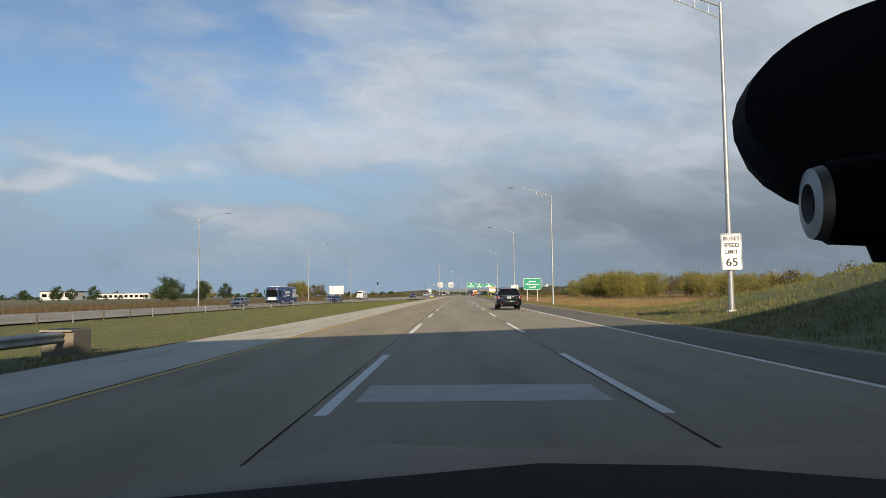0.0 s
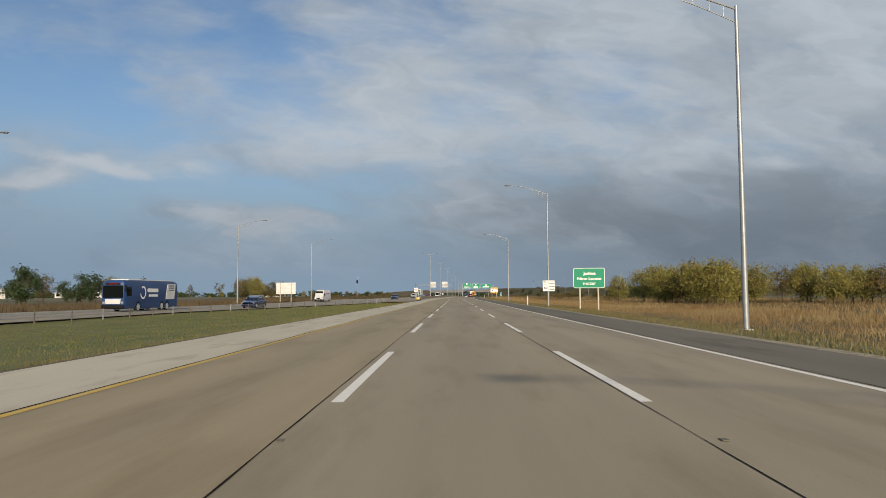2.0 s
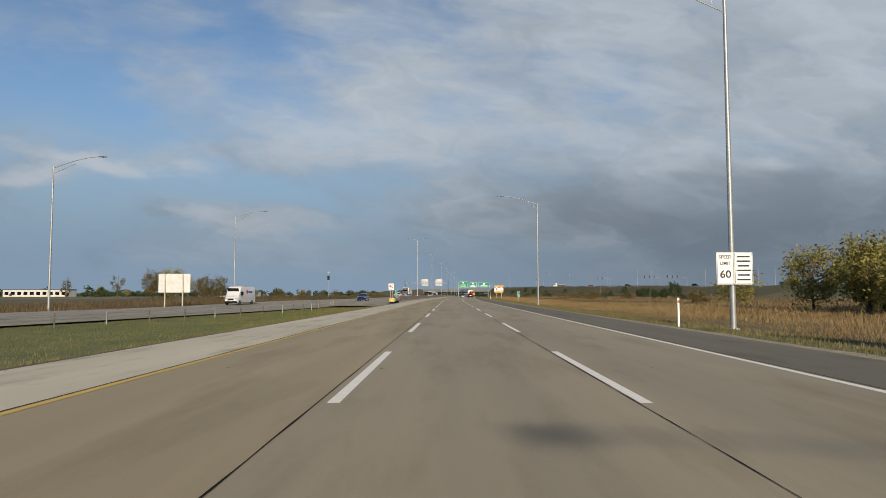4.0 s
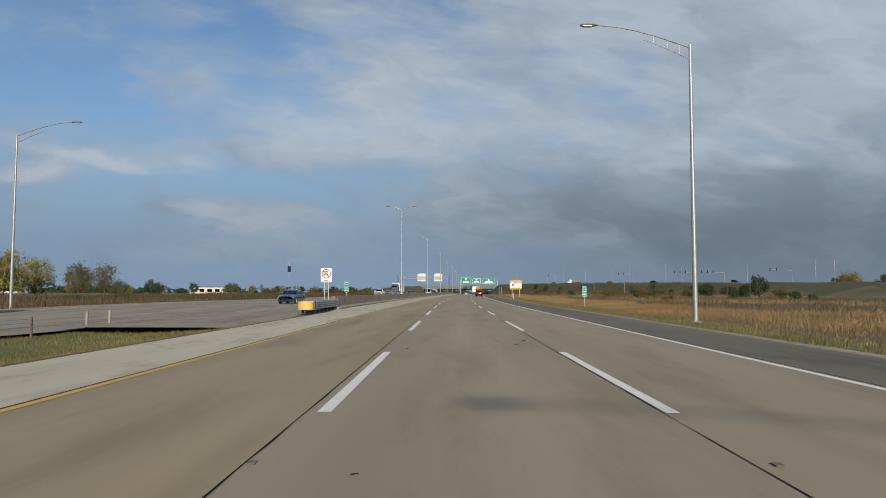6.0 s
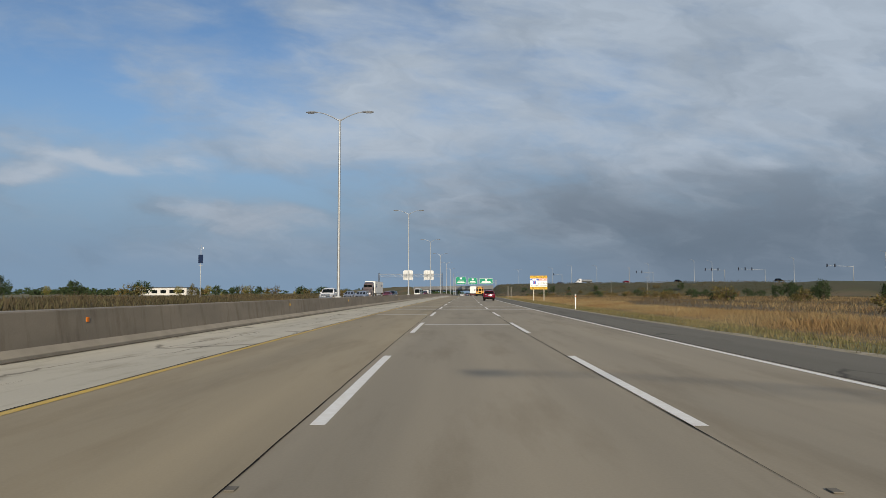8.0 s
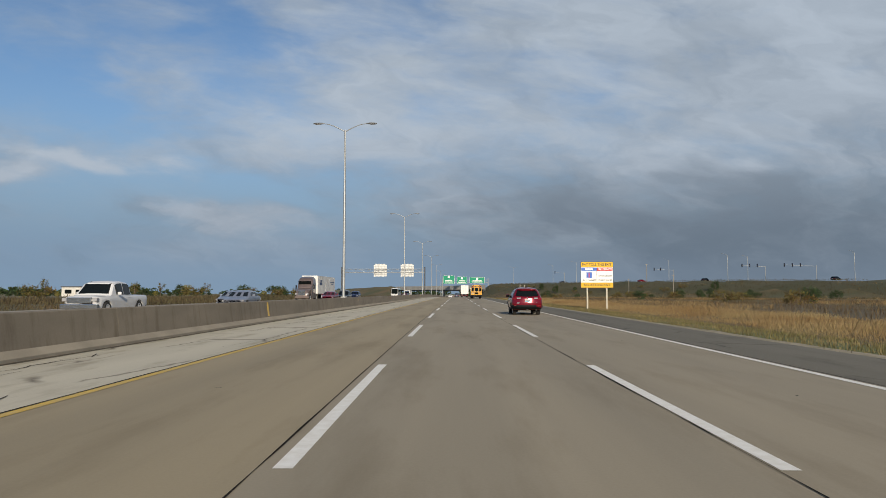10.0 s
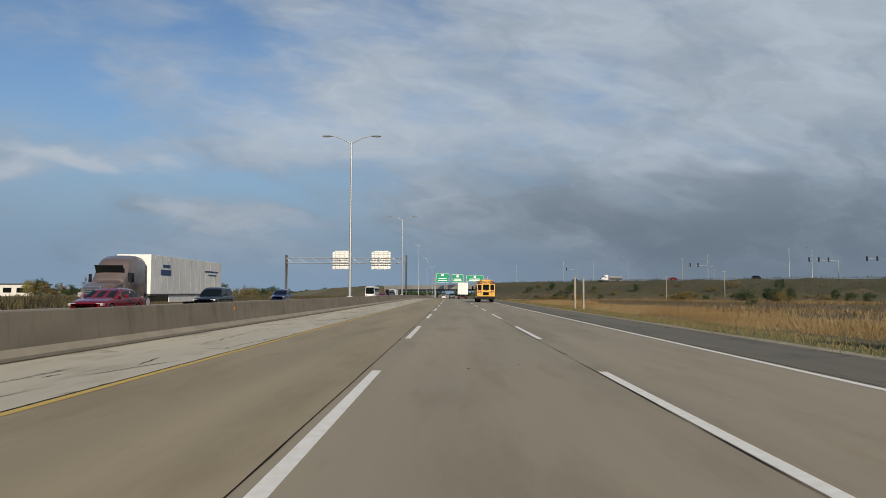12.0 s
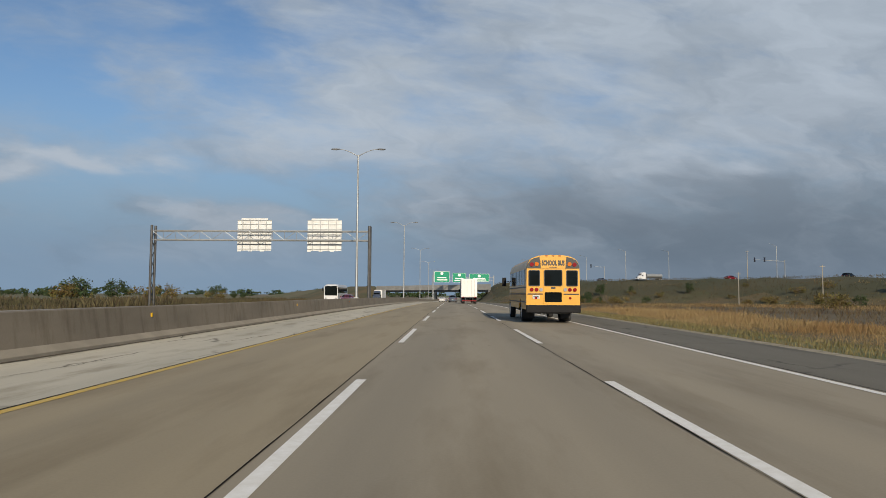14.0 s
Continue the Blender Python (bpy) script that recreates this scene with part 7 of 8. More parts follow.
def transit_bus(m):
    t = thing("transit_bus", m, "dark blue commuter bus with pale graphics along its sides", "bus")
    def hull(y):
        lo = arch(y, 0.36, (2.6, 3.9, 9.2), 0.50)
        k = profile(y, ((0, 0.97), (0.2, 1.0), (11.5, 1.0), (11.9, 0.95), (12.0, 0.90)))
        z = profile(y, ((0, 3.2), (0.2, 3.3), (11.5, 3.3), (11.9, 3.2), (12.0, 3.05)))
        return [(0.9 * k, lo), (1.27 * k, lo), (1.285 * k, max(lo + 0.02, 1.5)), (1.25 * k, z - 0.28), (1.15 * k, z - 0.10), (0.9 * k, z - 0.02), (0.4 * k, z)]
    loft("body", [0, 0.1] + [k * 0.16 for k in range(1, 74)] + [11.9, 12.0], hull, VAN_BLUE, t)
    part("roof_fairing", rbox(-0.95, 0.95, 0.4, 10.8, 3.26, 3.42, 0.06), WHITE_CAR, t, smooth=True)
    part("windscreen", prism([(-1.08, 1.45), (1.08, 1.45), (1.06, 2.72), (-1.06, 2.72)], 11.99, 12.02), GLASS, t)
    part("destination_sign", box(-0.75, 0.75, 11.98, 12.025, 2.78, 3.0, 0.01), BLACK_PLASTIC, t)
    part("sign_text", box(-0.5, 0.5, 12.02, 12.03, 2.84, 2.94), RED_LENS, t)
    part("front_panel", prism([(-0.78, 0.82), (0.78, 0.82), (0.84, 1.34), (-0.84, 1.34)], 11.98, 12.04), WHITE_CAR, t)
    part("bumper", rbox(-1.2, 1.2, 11.9, 12.12, 0.36, 0.74, 0.06), BLACK_PLASTIC, t, smooth=True)
    for e in (-1, 1):
        part("headlight", box(e * 0.98 - 0.13, e * 0.98 + 0.13, 11.94, 12.03, 0.86, 1.06, 0.02), CLEAR_LENS, t)
        part("mirror", rbox(e * 1.42 - 0.09, e * 1.42 + 0.09, 12.05, 12.22, 2.1, 2.75, 0.04), BLACK_PLASTIC, t, smooth=True)
        part("cab_window", box(e * 1.262 - 0.02, e * 1.262 + 0.02, 10.7, 11.6, 1.6, 2.6, 0.01), GLASS, t)
        x = e * 1.285
        ring = bmesh.new()
        n = 28
        rows = [[ring.verts.new((x + e * 0.012, 8.3 + r * math.cos(0.9 + k * 5.2 / n), 2.0 + r * 1.15 * math.sin(0.9 + k * 5.2 / n))) for k in range(n + 1)] for r in (0.62, 0.44)]
        for k in range(n):
            ring.faces.new((rows[0][k], rows[0][k + 1], rows[1][k + 1], rows[1][k]))
        part("side_mark", ring, SIGN_WHITE, t)
        part("side_mark", box(x - 0.012, x + 0.012, 4.9, 7.3, 2.05, 2.45, 0.004), SIGN_WHITE, t)
        part("side_mark", box(x - 0.012, x + 0.012, 5.0, 7.0, 1.55, 1.80, 0.004), SIGN_WHITE, t)
        bm = bmesh.new()
        q = [(0.9, 1.25), (3.1, 1.25), (2.6, 3.0), (0.6, 3.0)]
        u, v = [bm.verts.new((x - e * 0.02, y, z)) for y, z in q], [bm.verts.new((x + e * 0.008, y, z)) for y, z in q]
        bm.faces.new(u), bm.faces.new(v[::-1])
        for k in range(4):
            bm.faces.new((u[k], v[k], v[(k + 1) % 4], u[(k + 1) % 4]))
        part("side_panel", bm, TRAILER_WHITE, t)
        for z in (2.3, 2.55, 2.8):
            part("side_mark", box(x - 0.014, x + 0.014, 0.95, 2.3, z - 0.07, z + 0.05), VAN_BLUE, t)
        for a in (2.6, 3.9, 9.2):
            wheel(t, e * 1.08, a, 0.49, 0.32, ALLOY, 8)
    part("underframe", box(-0.9, 0.9, 0.3, 11.8, 0.30, 0.60), DARK_STEEL, t)


def coach(m):
    t = thing("coach", m, "white and silver touring coach with dark windscreen", "bus")
    def hull(y):
        lo = arch(y, 0.38, (2.9, 9.4), 0.52)
        z = profile(y, ((0, 3.35), (0.3, 3.45), (11.4, 3.45), (12.0, 3.2)))
        return [(0.9, lo), (1.27, lo), (1.28, max(lo + 0.02, 1.7)), (1.24, 3.1), (1.05, z - 0.05), (0.5, z)]
    loft("body", [k * 0.16 for k in range(75)] + [12.0], hull, WHITE_CAR, t)
    part("windscreen", plate(2.3, 1.75, 0.1, 12.0, 12.03, 1.35), GLASS, t)
    for e in (-1, 1):
        part("side_window", box(e * 1.26 - 0.02, e * 1.26 + 0.02, 0.6, 11.6, 1.85, 2.9, 0.02), GLASS, t)
        part("mirror", box(e * 1.5 - 0.1, e * 1.5 + 0.1, 12.05, 12.2, 2.2, 2.8, 0.03), BLACK_PLASTIC, t)
        part("headlight", box(e * 0.95 - 0.18, e * 0.95 + 0.18, 11.98, 12.04, 0.7, 0.95, 0.02), CLEAR_LENS, t)
        for a in (2.9, 9.4):
            wheel(t, e * 1.05, a, 0.5, 0.32, ALLOY, 8)


def pickup(m):
    L = 5.8
    deck = ((0, 0.7), (0.05, 1.0), (0.2, 1.12), (1.95, 1.12), (2.1, 1.14), (4.4, 1.12), (5.5, 1.06), (5.75, 0.9), (5.8, 0.6))
    roof = ((2.0, 1.10), (2.15, 1.6), (2.35, 1.84), (3.0, 1.90), (3.6, 1.86), (3.9, 1.76), (4.5, 1.12))
    t = car("pickup_truck", m, "white full-size pickup truck with lights on", "car", L, 2.0, 1.9, WHITE_CAR, (1.2, 4.8), 0.40, deck, roof, 1.14, 0.40, ((2.3, 3.0), (3.08, 3.85)), (3.86, 4.42), (2.06, 2.3))
    part("grille", box(-0.62, 0.62, 5.70, 5.83, 0.72, 1.02, 0.02), CHROME, t)
    lamp_pair(t, "headlight", 0.66, 0.90, 5.55, 5.78, 0.82, 1.0, CLEAR_LENS, 0.02)
    part("bumper", box(-0.95, 0.95, 5.62, 5.88, 0.45, 0.68, 0.03), CHROME, t)


def tanker(m):
    t = thing("tank_truck", m, "white cab truck pulling a silver tank trailer", "truck")
    bm = tube([(0, 0, 2.3), (0, 0.3, 2.3), (0, 10.5, 2.3), (0, 10.8, 2.3)], 0.95, 18)
    part("tank", bm, STEEL, t, smooth=True)
    part("frame_rail", box(-0.5, 0.5, 0.2, 11.5, 0.9, 1.35), DARK_STEEL, t)
    for e in (-1, 1):
        for a in (1.2, 2.5):
            wheel(t, e * 0.95, a, 0.5, 0.5, ALLOY, 6)
    tractor(t, 11.9, WHITE_CAR)


black_suv()
red_suv()
school_bus()
lead = thing("articulated_truck", along(545, 4.3, 0), "white box trailer truck seen from behind", "truck")
trailer(lead, 0, 15.5, TRAILER_WHITE)
tractor(lead, 16.2, WHITE_CAR)
sedan(along(585, 1.6), GREY_PAINT, "dark grey saloon car driving ahead", "cars ahead", True)
sedan(along(640, -1.6), WHITE_CAR, "white saloon car driving ahead in the distance", "cars ahead")
sedan(along(690, 1.4), GREY_PAINT, "dark hatchback far ahead near the bridge", "cars ahead", True)
sedan(along(720, -1.8), SILVER_PAINT, "silver saloon car far ahead near the bridge", "cars ahead")


def oncoming(s, d, length):
    """A pose for a vehicle whose nose is at s and which comes towards the start."""
    return along(s + length, d, opp_z(s), 180 + math.degrees(math.atan2(opp_in(s + 12) - opp_in(s - 12), 24)) * -0.6)


ON = "oncoming traffic"
sedan(oncoming(103, -31.5, 4.75), GREY_PAINT, "blue-grey saloon car on the far carriageway", ON)
transit_bus(oncoming(131, -33.0, 12.0))
sedan(oncoming(150, -25.0, 4.75), BLUE_PAINT, "dark blue saloon car on the far carriageway", ON)
sedan(oncoming(160, -28.0, 4.75), SILVER_PAINT, "pale silver saloon following a blue one", ON, True)
box_van(oncoming(221, -29.5, 6.9), "white delivery van with a round tricolour side mark", WHITE_CAR, SIGN_RED)
semi(oncoming(668, -24.5, 22), GREY_PAINT, TRAILER_WHITE, "dark-cabbed truck with a long white trailer")
sedan(oncoming(253.5, -15.5, 4.75), BLUE_PAINT, "dark blue car passing behind the barrier", ON)
pickup(oncoming(342, -17.6, 5.8))
sedan(oncoming(360, -15.6, 4.75), SILVER_PAINT, "lavender-silver saloon passing behind the barrier", ON)
sedan(oncoming(369, -19.2, 4.75), SILVER_PAINT, "second silver saloon beside another", ON)
sedan(oncoming(402.0, -16.2, 4.75), RED_PAINT, "dark red saloon passing behind the barrier", ON)
semi(oncoming(415.0, -22.6, 22), BRONZE_PAINT, TRAILER_WHITE, "bronze-cabbed truck with a white lettered trailer", "", True)
sedan(oncoming(421, -17.3, 4.75), BLACK_PAINT, "black sport utility car passing behind the barrier", ON, True)
sedan(oncoming(456, -20.5, 4.75), BLUE_PAINT, "dark blue car under the sign gantry", ON, True)
coach(oncoming(560, -21.0, 12.0))
sedan(oncoming(548, -16.5, 4.75), RED_PAINT, "dark red car near the gantry", ON)
for d, kind in ((82, 0), (97, 1), (118, 2), (64, 3), (150, 2)):
    s, dd, z = crossing_point(d)
    m = along(s, dd, z + 0.05, -60 if kind else 120)
    if kind == 0:
        tanker(m @ Matrix.Scale(0.75, 4))
    else:
        sedan(m, (RED_PAINT, BLACK_PAINT, GREY_PAINT)[kind - 1], ("red", "black", "grey")[kind - 1] + " car on the raised crossing road", "cars on the crossing road", kind == 2)

# ---- grass, weeds, trees ----
LK = np.array(sorted(LINE))
LX, LY = np.array([LINE[k][0] for k in LK]), np.array([LINE[k][1] for k in LK])
LH = np.array([heading(k) for k in LK])


def spots(s, d, z):
    """Many road points at once."""
    h = np.interp(s, LK, LH)
    g = np.array([grade(v) for v in s]) if s.max() > 460 else 0
    return np.stack([np.interp(s, LK, LX) + d * np.cos(h), np.interp(s, LK, LY) + d * np.sin(h), z + g], 1)


def tufts(name, s, d, height, blades, mat, seed, label, category, lean=0.35, width=0.02, spread=0.12, short=False):
    """One object of many blades: bent ones of two triangles, short ones of one."""
    rng = np.random.default_rng(seed)
    z = np.array([ground_z(a, b) for a, b in zip(s, d)])
    root = np.repeat(spots(s, d, z), blades, 0)
    n = len(root)
    root[:, :2] += rng.normal(0, spread, (n, 2))
    root[:, 2] -= 0.02
    h = np.repeat(height, blades) * rng.uniform(0.45, 1.1, n)
    a, b = rng.uniform(0, 6.283, n), rng.uniform(0, 6.283, n)
    out = np.stack([np.cos(a), np.sin(a), 0 * a], 1) * (h * lean * rng.uniform(0.2, 1.3, n))[:, None]
    side = np.stack([np.cos(b), np.sin(b), 0 * b], 1) * (width * rng.uniform(0.6, 1.5, n) * (0.4 + h))[:, None]
    up = np.array([0, 0, 1.0]) * h[:, None]
    if short:
        v = np.stack([root - side * 1.3, root + side * 1.3, root + out + up], 1).reshape(-1, 3)
        tris = np.arange(n)[:, None] * 3 + np.arange(3)
    else:
        v = np.stack([root - side, root + side, root + out * 0.35 + up * 0.6 + side * 0.5, root + out * 0.8 + up], 1).reshape(-1, 3)
        k = np.arange(n)[:, None] * 4
        tris = np.concatenate([k + [0, 1, 2], k + [0, 2, 3]], 1).reshape(-1, 3)
    me = bpy.data.meshes.new(name)
    me.vertices.add(len(v)), me.loops.add(tris.size), me.polygons.add(len(tris))
    me.vertices.foreach_set("co", v.ravel())
    me.loops.foreach_set("vertex_index", tris.ravel())
    me.polygons.foreach_set("loop_start", np.arange(len(tris)) * 3)
    me.update()
    me.materials.append(mat)
    return tagged(new(name, me), label, category, kind="stuff")


rng = np.random.default_rng(11)


def scatter(n, s0, s1, d0, d1):
    s = rng.uniform(s0, s1, n)
    u = rng.uniform(0, 1, n)
    lo = np.array([d0(v) for v in s]) if callable(d0) else d0
    hi = np.array([d1(v) for v in s]) if callable(d1) else d1
    return s, lo + (hi - lo) * u


s, d = scatter(62000, -8, 216, lambda v: opp_in(v) + 0.2, -6.1)
tufts("median_grass", s, d, 0.05 + 0.08 * rng.random(len(s)) ** 2, 5, GREEN_BLADE, 1, "green uneven median grass with straw-coloured tips", "grass", short=True)
s, d = scatter(7000, -8, 214, -7.1, -6.0)
tufts("median_grass", s, d, 0.10 + 0.1 * rng.random(len(s)), 3, VERGE_BLADE, 2, "dry straw grass along the shoulder's edge", "grass", short=True)
s, d = scatter(260, 40, 214, lambda v: opp_in(v) + 0.3, -7.5)
tufts("weed_clump", s, d, 0.14 + 0.20 * rng.random(len(s)), 4, BROWN_BLADE, 3, "scattered brown weeds standing in the median grass", "weeds", spread=0.16)
s, d = scatter(9000, 188, 216, lambda v: opp_in(v) + 0.2 + 5.5 * (v < 205), -6.1)
tufts("median_grass", s, d, 0.07 + 0.12 * rng.random(len(s)) ** 2, 3, VERGE_BLADE, 21, "faded straw grass at the median's end", "grass")
s, d = scatter(52000, 20, 520, 10.1, 15.9)
tufts("verge_grass", s, d, 0.09 + 0.10 * rng.random(len(s)), 3, VERGE_BLADE, 4, "mown patchy green and straw verge grass", "grass", short=True)
s, d = scatter(24000, -20, 75, 11, 46)
tufts("bank_grass", s, d, 0.14 + 0.14 * rng.random(len(s)), 3, GREEN_BLADE, 5, "green grass on the bridge embankment", "grass", short=True)
s, d = scatter(76000, 62, 520, lambda v: 15.5 + 0.9 * math.sin(v * 0.13) + 0.6 * math.sin(v * 0.37), lambda v: 34 if v < 240 else 26 + 2.5 * math.sin(v * 0.09))
tufts("tall_dry_grass", s, d, (0.28 + 0.32 * rng.random(len(s))) * np.clip((d - 12.5) / 6.0, 0.3, 1) * (0.75 + 0.35 * np.sin(s * 0.21 + d * 0.5) * np.sin(s * 0.083 - d * 0.3)), 5, DRY_BLADE, 6, "tall orange-brown dry meadow grass", "dry grass", lean=0.5, width=0.0075, spread=0.26)
s, d = scatter(36000, 70, 760, 25, 110)
clump = np.sin(s * 0.05 + 1.3 * np.sin(d * 0.11)) + np.sin(d * 0.17 + s * 0.021)
keep = (s < 820 - 1.7 * d - 70) & ((clump > 0.35) | (s < 240))
tufts("tall_dry_grass", s[keep], d[keep], 0.35 + 0.35 * rng.random(keep.sum()), 5, DRY_BLADE, 7, "far dry meadow grass in brown patches", "dry grass", lean=0.5, width=0.028, spread=0.8)
s, d = scatter(14000, 130, 600, 24, 95)
keep = s < 820 - 1.7 * d - 30
tufts("weed_clump", s[keep], d[keep], 0.3 + 0.4 * rng.random(keep.sum()), 6, BROWN_BLADE, 8, "dark brown weeds among the dry meadow", "weeds", lean=0.6, width=0.022, spread=0.7)
s, d = scatter(13000, 30, 280, lambda v: opp_out(v) - 26, lambda v: opp_out(v) - 1.2)
tufts("tall_dry_grass", s, d, 0.3 + 0.5 * rng.random(len(s)), 4, BROWN_BLADE, 9, "brown dry brush beyond the far carriageway", "dry grass", width=0.034, spread=0.4)
s, d = scatter(15000, 270, 640, lambda v: opp_out(v) - 34, lambda v: opp_out(v) - 1.2)
swell = 0.55 + 0.45 * np.sin(s * 0.11 + 2 * np.sin(d * 0.2)) * np.sin(s * 0.043 + d * 0.13)
tufts("dark_brush", s, d, (0.35 + 0.8 * rng.random(len(s))) * swell + 0.2, 5, DARK_BLADE, 23, "dark olive and brown brush beyond the barrier", "brush", lean=0.6, width=0.045, spread=0.5)
s, d = scatter(9000, 480, 800, 22, 150)
gap = 840 - 1.7 * d - s
keep = (gap > 30) & (gap < 150) & (np.sin(gap * 0.09 + 0.6 * np.sin(d * 0.15)) > 0.1)
tufts("tall_dry_grass", s[keep], d[keep], 0.3 + 0.4 * rng.random(keep.sum()), 5, DRY_BLADE, 24, "pale dry grass in bands below the crossing road", "dry grass", lean=0.6, width=0.05, spread=0.9)


s, d = scatter(26000, 420, 800, 20, 150)
gap = 840 - 1.7 * d - s
keep = (gap > 12) & (gap < 120)
tufts("bank_scrub", s[keep], d[keep], 0.35 + 0.5 * rng.random(keep.sum()), 4, DARK_BLADE, 10, "green-brown scrub on the crossing road's bank", "scrub", lean=0.6, width=0.06, spread=0.7)


def leaf_crown(rng, centre, size, count, leaf):
    """Small leaf faces in uneven clumps round many twig ends."""
    knots = rng.normal(0, 1, (max(8, count // 55), 3))
    knots /= np.linalg.norm(knots, axis=1)[:, None]
    knots *= (rng.uniform(0.35, 1.0, len(knots)) ** 0.6)[:, None]
    at_knot = rng.integers(0, len(knots), count)
    p = (knots[at_knot] + rng.normal(0, 0.17, (count, 3))) * size + centre
    a = rng.normal(0, 1, (count, 3))
    a /= np.linalg.norm(a, axis=1)[:, None]
    b = np.cross(a, rng.normal(0, 1, (count, 3)))
    b /= np.linalg.norm(b, axis=1)[:, None]
    k = leaf * rng.uniform(0.5, 1.4, count)[:, None]
    v = np.stack([p - a * k, p + b * k * 0.6, p + a * k, p - b * k * 0.6], 1).reshape(-1, 3)
    f = np.arange(count)[:, None] * 4 + np.arange(4)
    return v, f, knots * size + centre


def make_tree(name, seed, h, spread, mat, label, leaves=1500, leaf=0.16, bole=0.28, kind="tree", bare=False):
    rng = np.random.default_rng(seed)
    t = thing(name, Matrix(), label, kind)
    crown_z = h * (bole + (1 - bole) / 2)
    size = np.array([spread, spread, h * (1 - bole) / 2])
    v, f, knots = leaf_crown(rng, np.array([0, 0, crown_z]), size, leaves, leaf)
    bm = bmesh.new()
    r = 0.022 * h
    lean = rng.normal(0, 0.03 * h, 2)
    mid = Vector((lean[0], lean[1], h * 0.55))
    tube([(0, 0, -0.3), (lean[0] * 0.3, lean[1] * 0.3, h * 0.25), mid, (lean[0] * 1.5, lean[1] * 1.5, h * 0.86)], r, 7, bm, r * 0.25)
    part("trunk", bm, BARK, t)
    bm = bmesh.new()
    for q in knots[: 26 if bare else 16]:
        q = Vector(q)
        start = Vector((lean[0] * 0.5, lean[1] * 0.5, max(h * bole * 0.8, q.z * 0.62)))
        tube([start, start.lerp(q, 0.5) + Vector((0, 0, -0.03 * h)), q], r * 0.4, 4, bm, r * 0.08)
    part("branchwork", bm, BARK, t)
    me = bpy.data.meshes.new("crown")
    me.from_pydata(v.tolist(), [], f.tolist())
    me.materials.append(mat)
    c = new("crown", me)
    c.parent = t
    return t


TREES = [
    make_tree("tree", 1, 6.8, 2.9, LEAF_OLIVE, "broad olive and yellow autumn tree in full leaf", 3900, 0.14, 0.16),
    make_tree("tree", 2, 6.0, 2.6, LEAF_OLIVE, "rounded yellow-green autumn tree standing in dry grass", 3300, 0.135, 0.14),
    make_tree("tree", 3, 6.8, 2.3, LEAF_RUST, "rust-tinged autumn tree with thinning leaves", 1900, 0.15, 0.12),
    make_tree("tree", 4, 6.0, 2.4, LEAF_GREEN, "dark green dense roadside tree", 2600, 0.17, 0.12),
    make_tree("tree", 5, 5.2, 1.1, LEAF_RUST, "slender half-bare autumn sapling", 420, 0.12, 0.3, bare=True),
    make_tree("shrub", 6, 2.6, 1.5, LEAF_GREEN, "dark green evergreen shrub in the meadow", 1300, 0.11, 0.05, "shrub"),
    make_tree("shrub", 7, 2.2, 1.7, LEAF_RUST, "brown autumn shrub with sparse leaves", 800, 0.10, 0.1, "shrub", bare=True),
    make_tree("tree", 8, 3.6, 1.3, LEAF_GREEN, "small dark conifer-like tree in dry grass", 1500, 0.12, 0.08),
]
used = set()


def plant(kind, s, d, size=1.0, turn=0.0, group=""):
    p = at(s, d, ground_z(s, d) - 0.05)
    m = pose(p.x, p.y, p.z, 0, 0, turn) @ Matrix.Scale(size, 4)
    ob = TREES[kind]
    if kind not in used:
        used.add(kind)
        ob.matrix_basis = m
    else:
        ob = copy_thing(ob, Matrix())
        ob.matrix_basis = m
    if group:
        ob["group"] = group
    return ob


rt = random.Random(8)
# the grove beyond the dry meadow
for k in range(34):
    s, d = rt.uniform(160, 205), rt.uniform(31, 74)
    if d < 34 + (s - 165) * 0.1 or s < 172 and d < 36:
        d += 4
    plant(rt.choice((0, 0, 1, 1, 2)), s, d, rt.uniform(0.85, 1.08), rt.uniform(0, 360), "grove beside the motorway")
for k in range(7):
    plant(rt.choice((0, 2, 3)), rt.uniform(545, 600), rt.uniform(200, 255), rt.uniform(1.5, 2.0), rt.uniform(0, 360), "trees at the meadow's far side")
# shrubs in the meadow
for s, d, kind, size in ((376, 68, 7, 1.15), (371, 61, 7, 0.8), (392, 57, 5, 0.9), (384, 51, 5, 0.8), (300, 60, 5, 0.5), (312, 63, 7, 0.5), (330, 68, 5, 0.7), (345, 64, 7, 0.6), (338, 74, 5, 0.7), (360, 80, 6, 1.6), (368, 60, 6, 1.4),
                         (380, 52, 6, 1.8), (400, 47, 6, 1.3), (420, 58, 5, 1.0), (448, 55, 6, 1.5), (455, 62, 6, 1.3), (470, 44, 5, 0.9), (488, 58, 6, 1.2), (520, 50, 6, 1.2), (510, 66, 5, 1.1), (540, 60, 6, 1.4), (225, 38, 6, 1.2), (300, 36, 6, 1.0),
                         (354, 73, 7, 1.55), (352, 69, 7, 1.0), (356, 70, 7, 0.9), (352, 66, 7, 0.85), (412, 78, 7, 1.15), (416, 82, 7, 1.0), (409, 74, 7, 0.95), (418, 87, 7, 0.9)):
    plant(kind, s, d, size, rt.uniform(0, 360))
for k in range(46):
    d = rt.uniform(36, 120)
    plant(rt.choice((6, 6, 5, 7)), 840 - 1.7 * d - rt.uniform(40, 150), d, rt.uniform(0.6, 1.3), rt.uniform(0, 360), "shrubs below the crossing road")
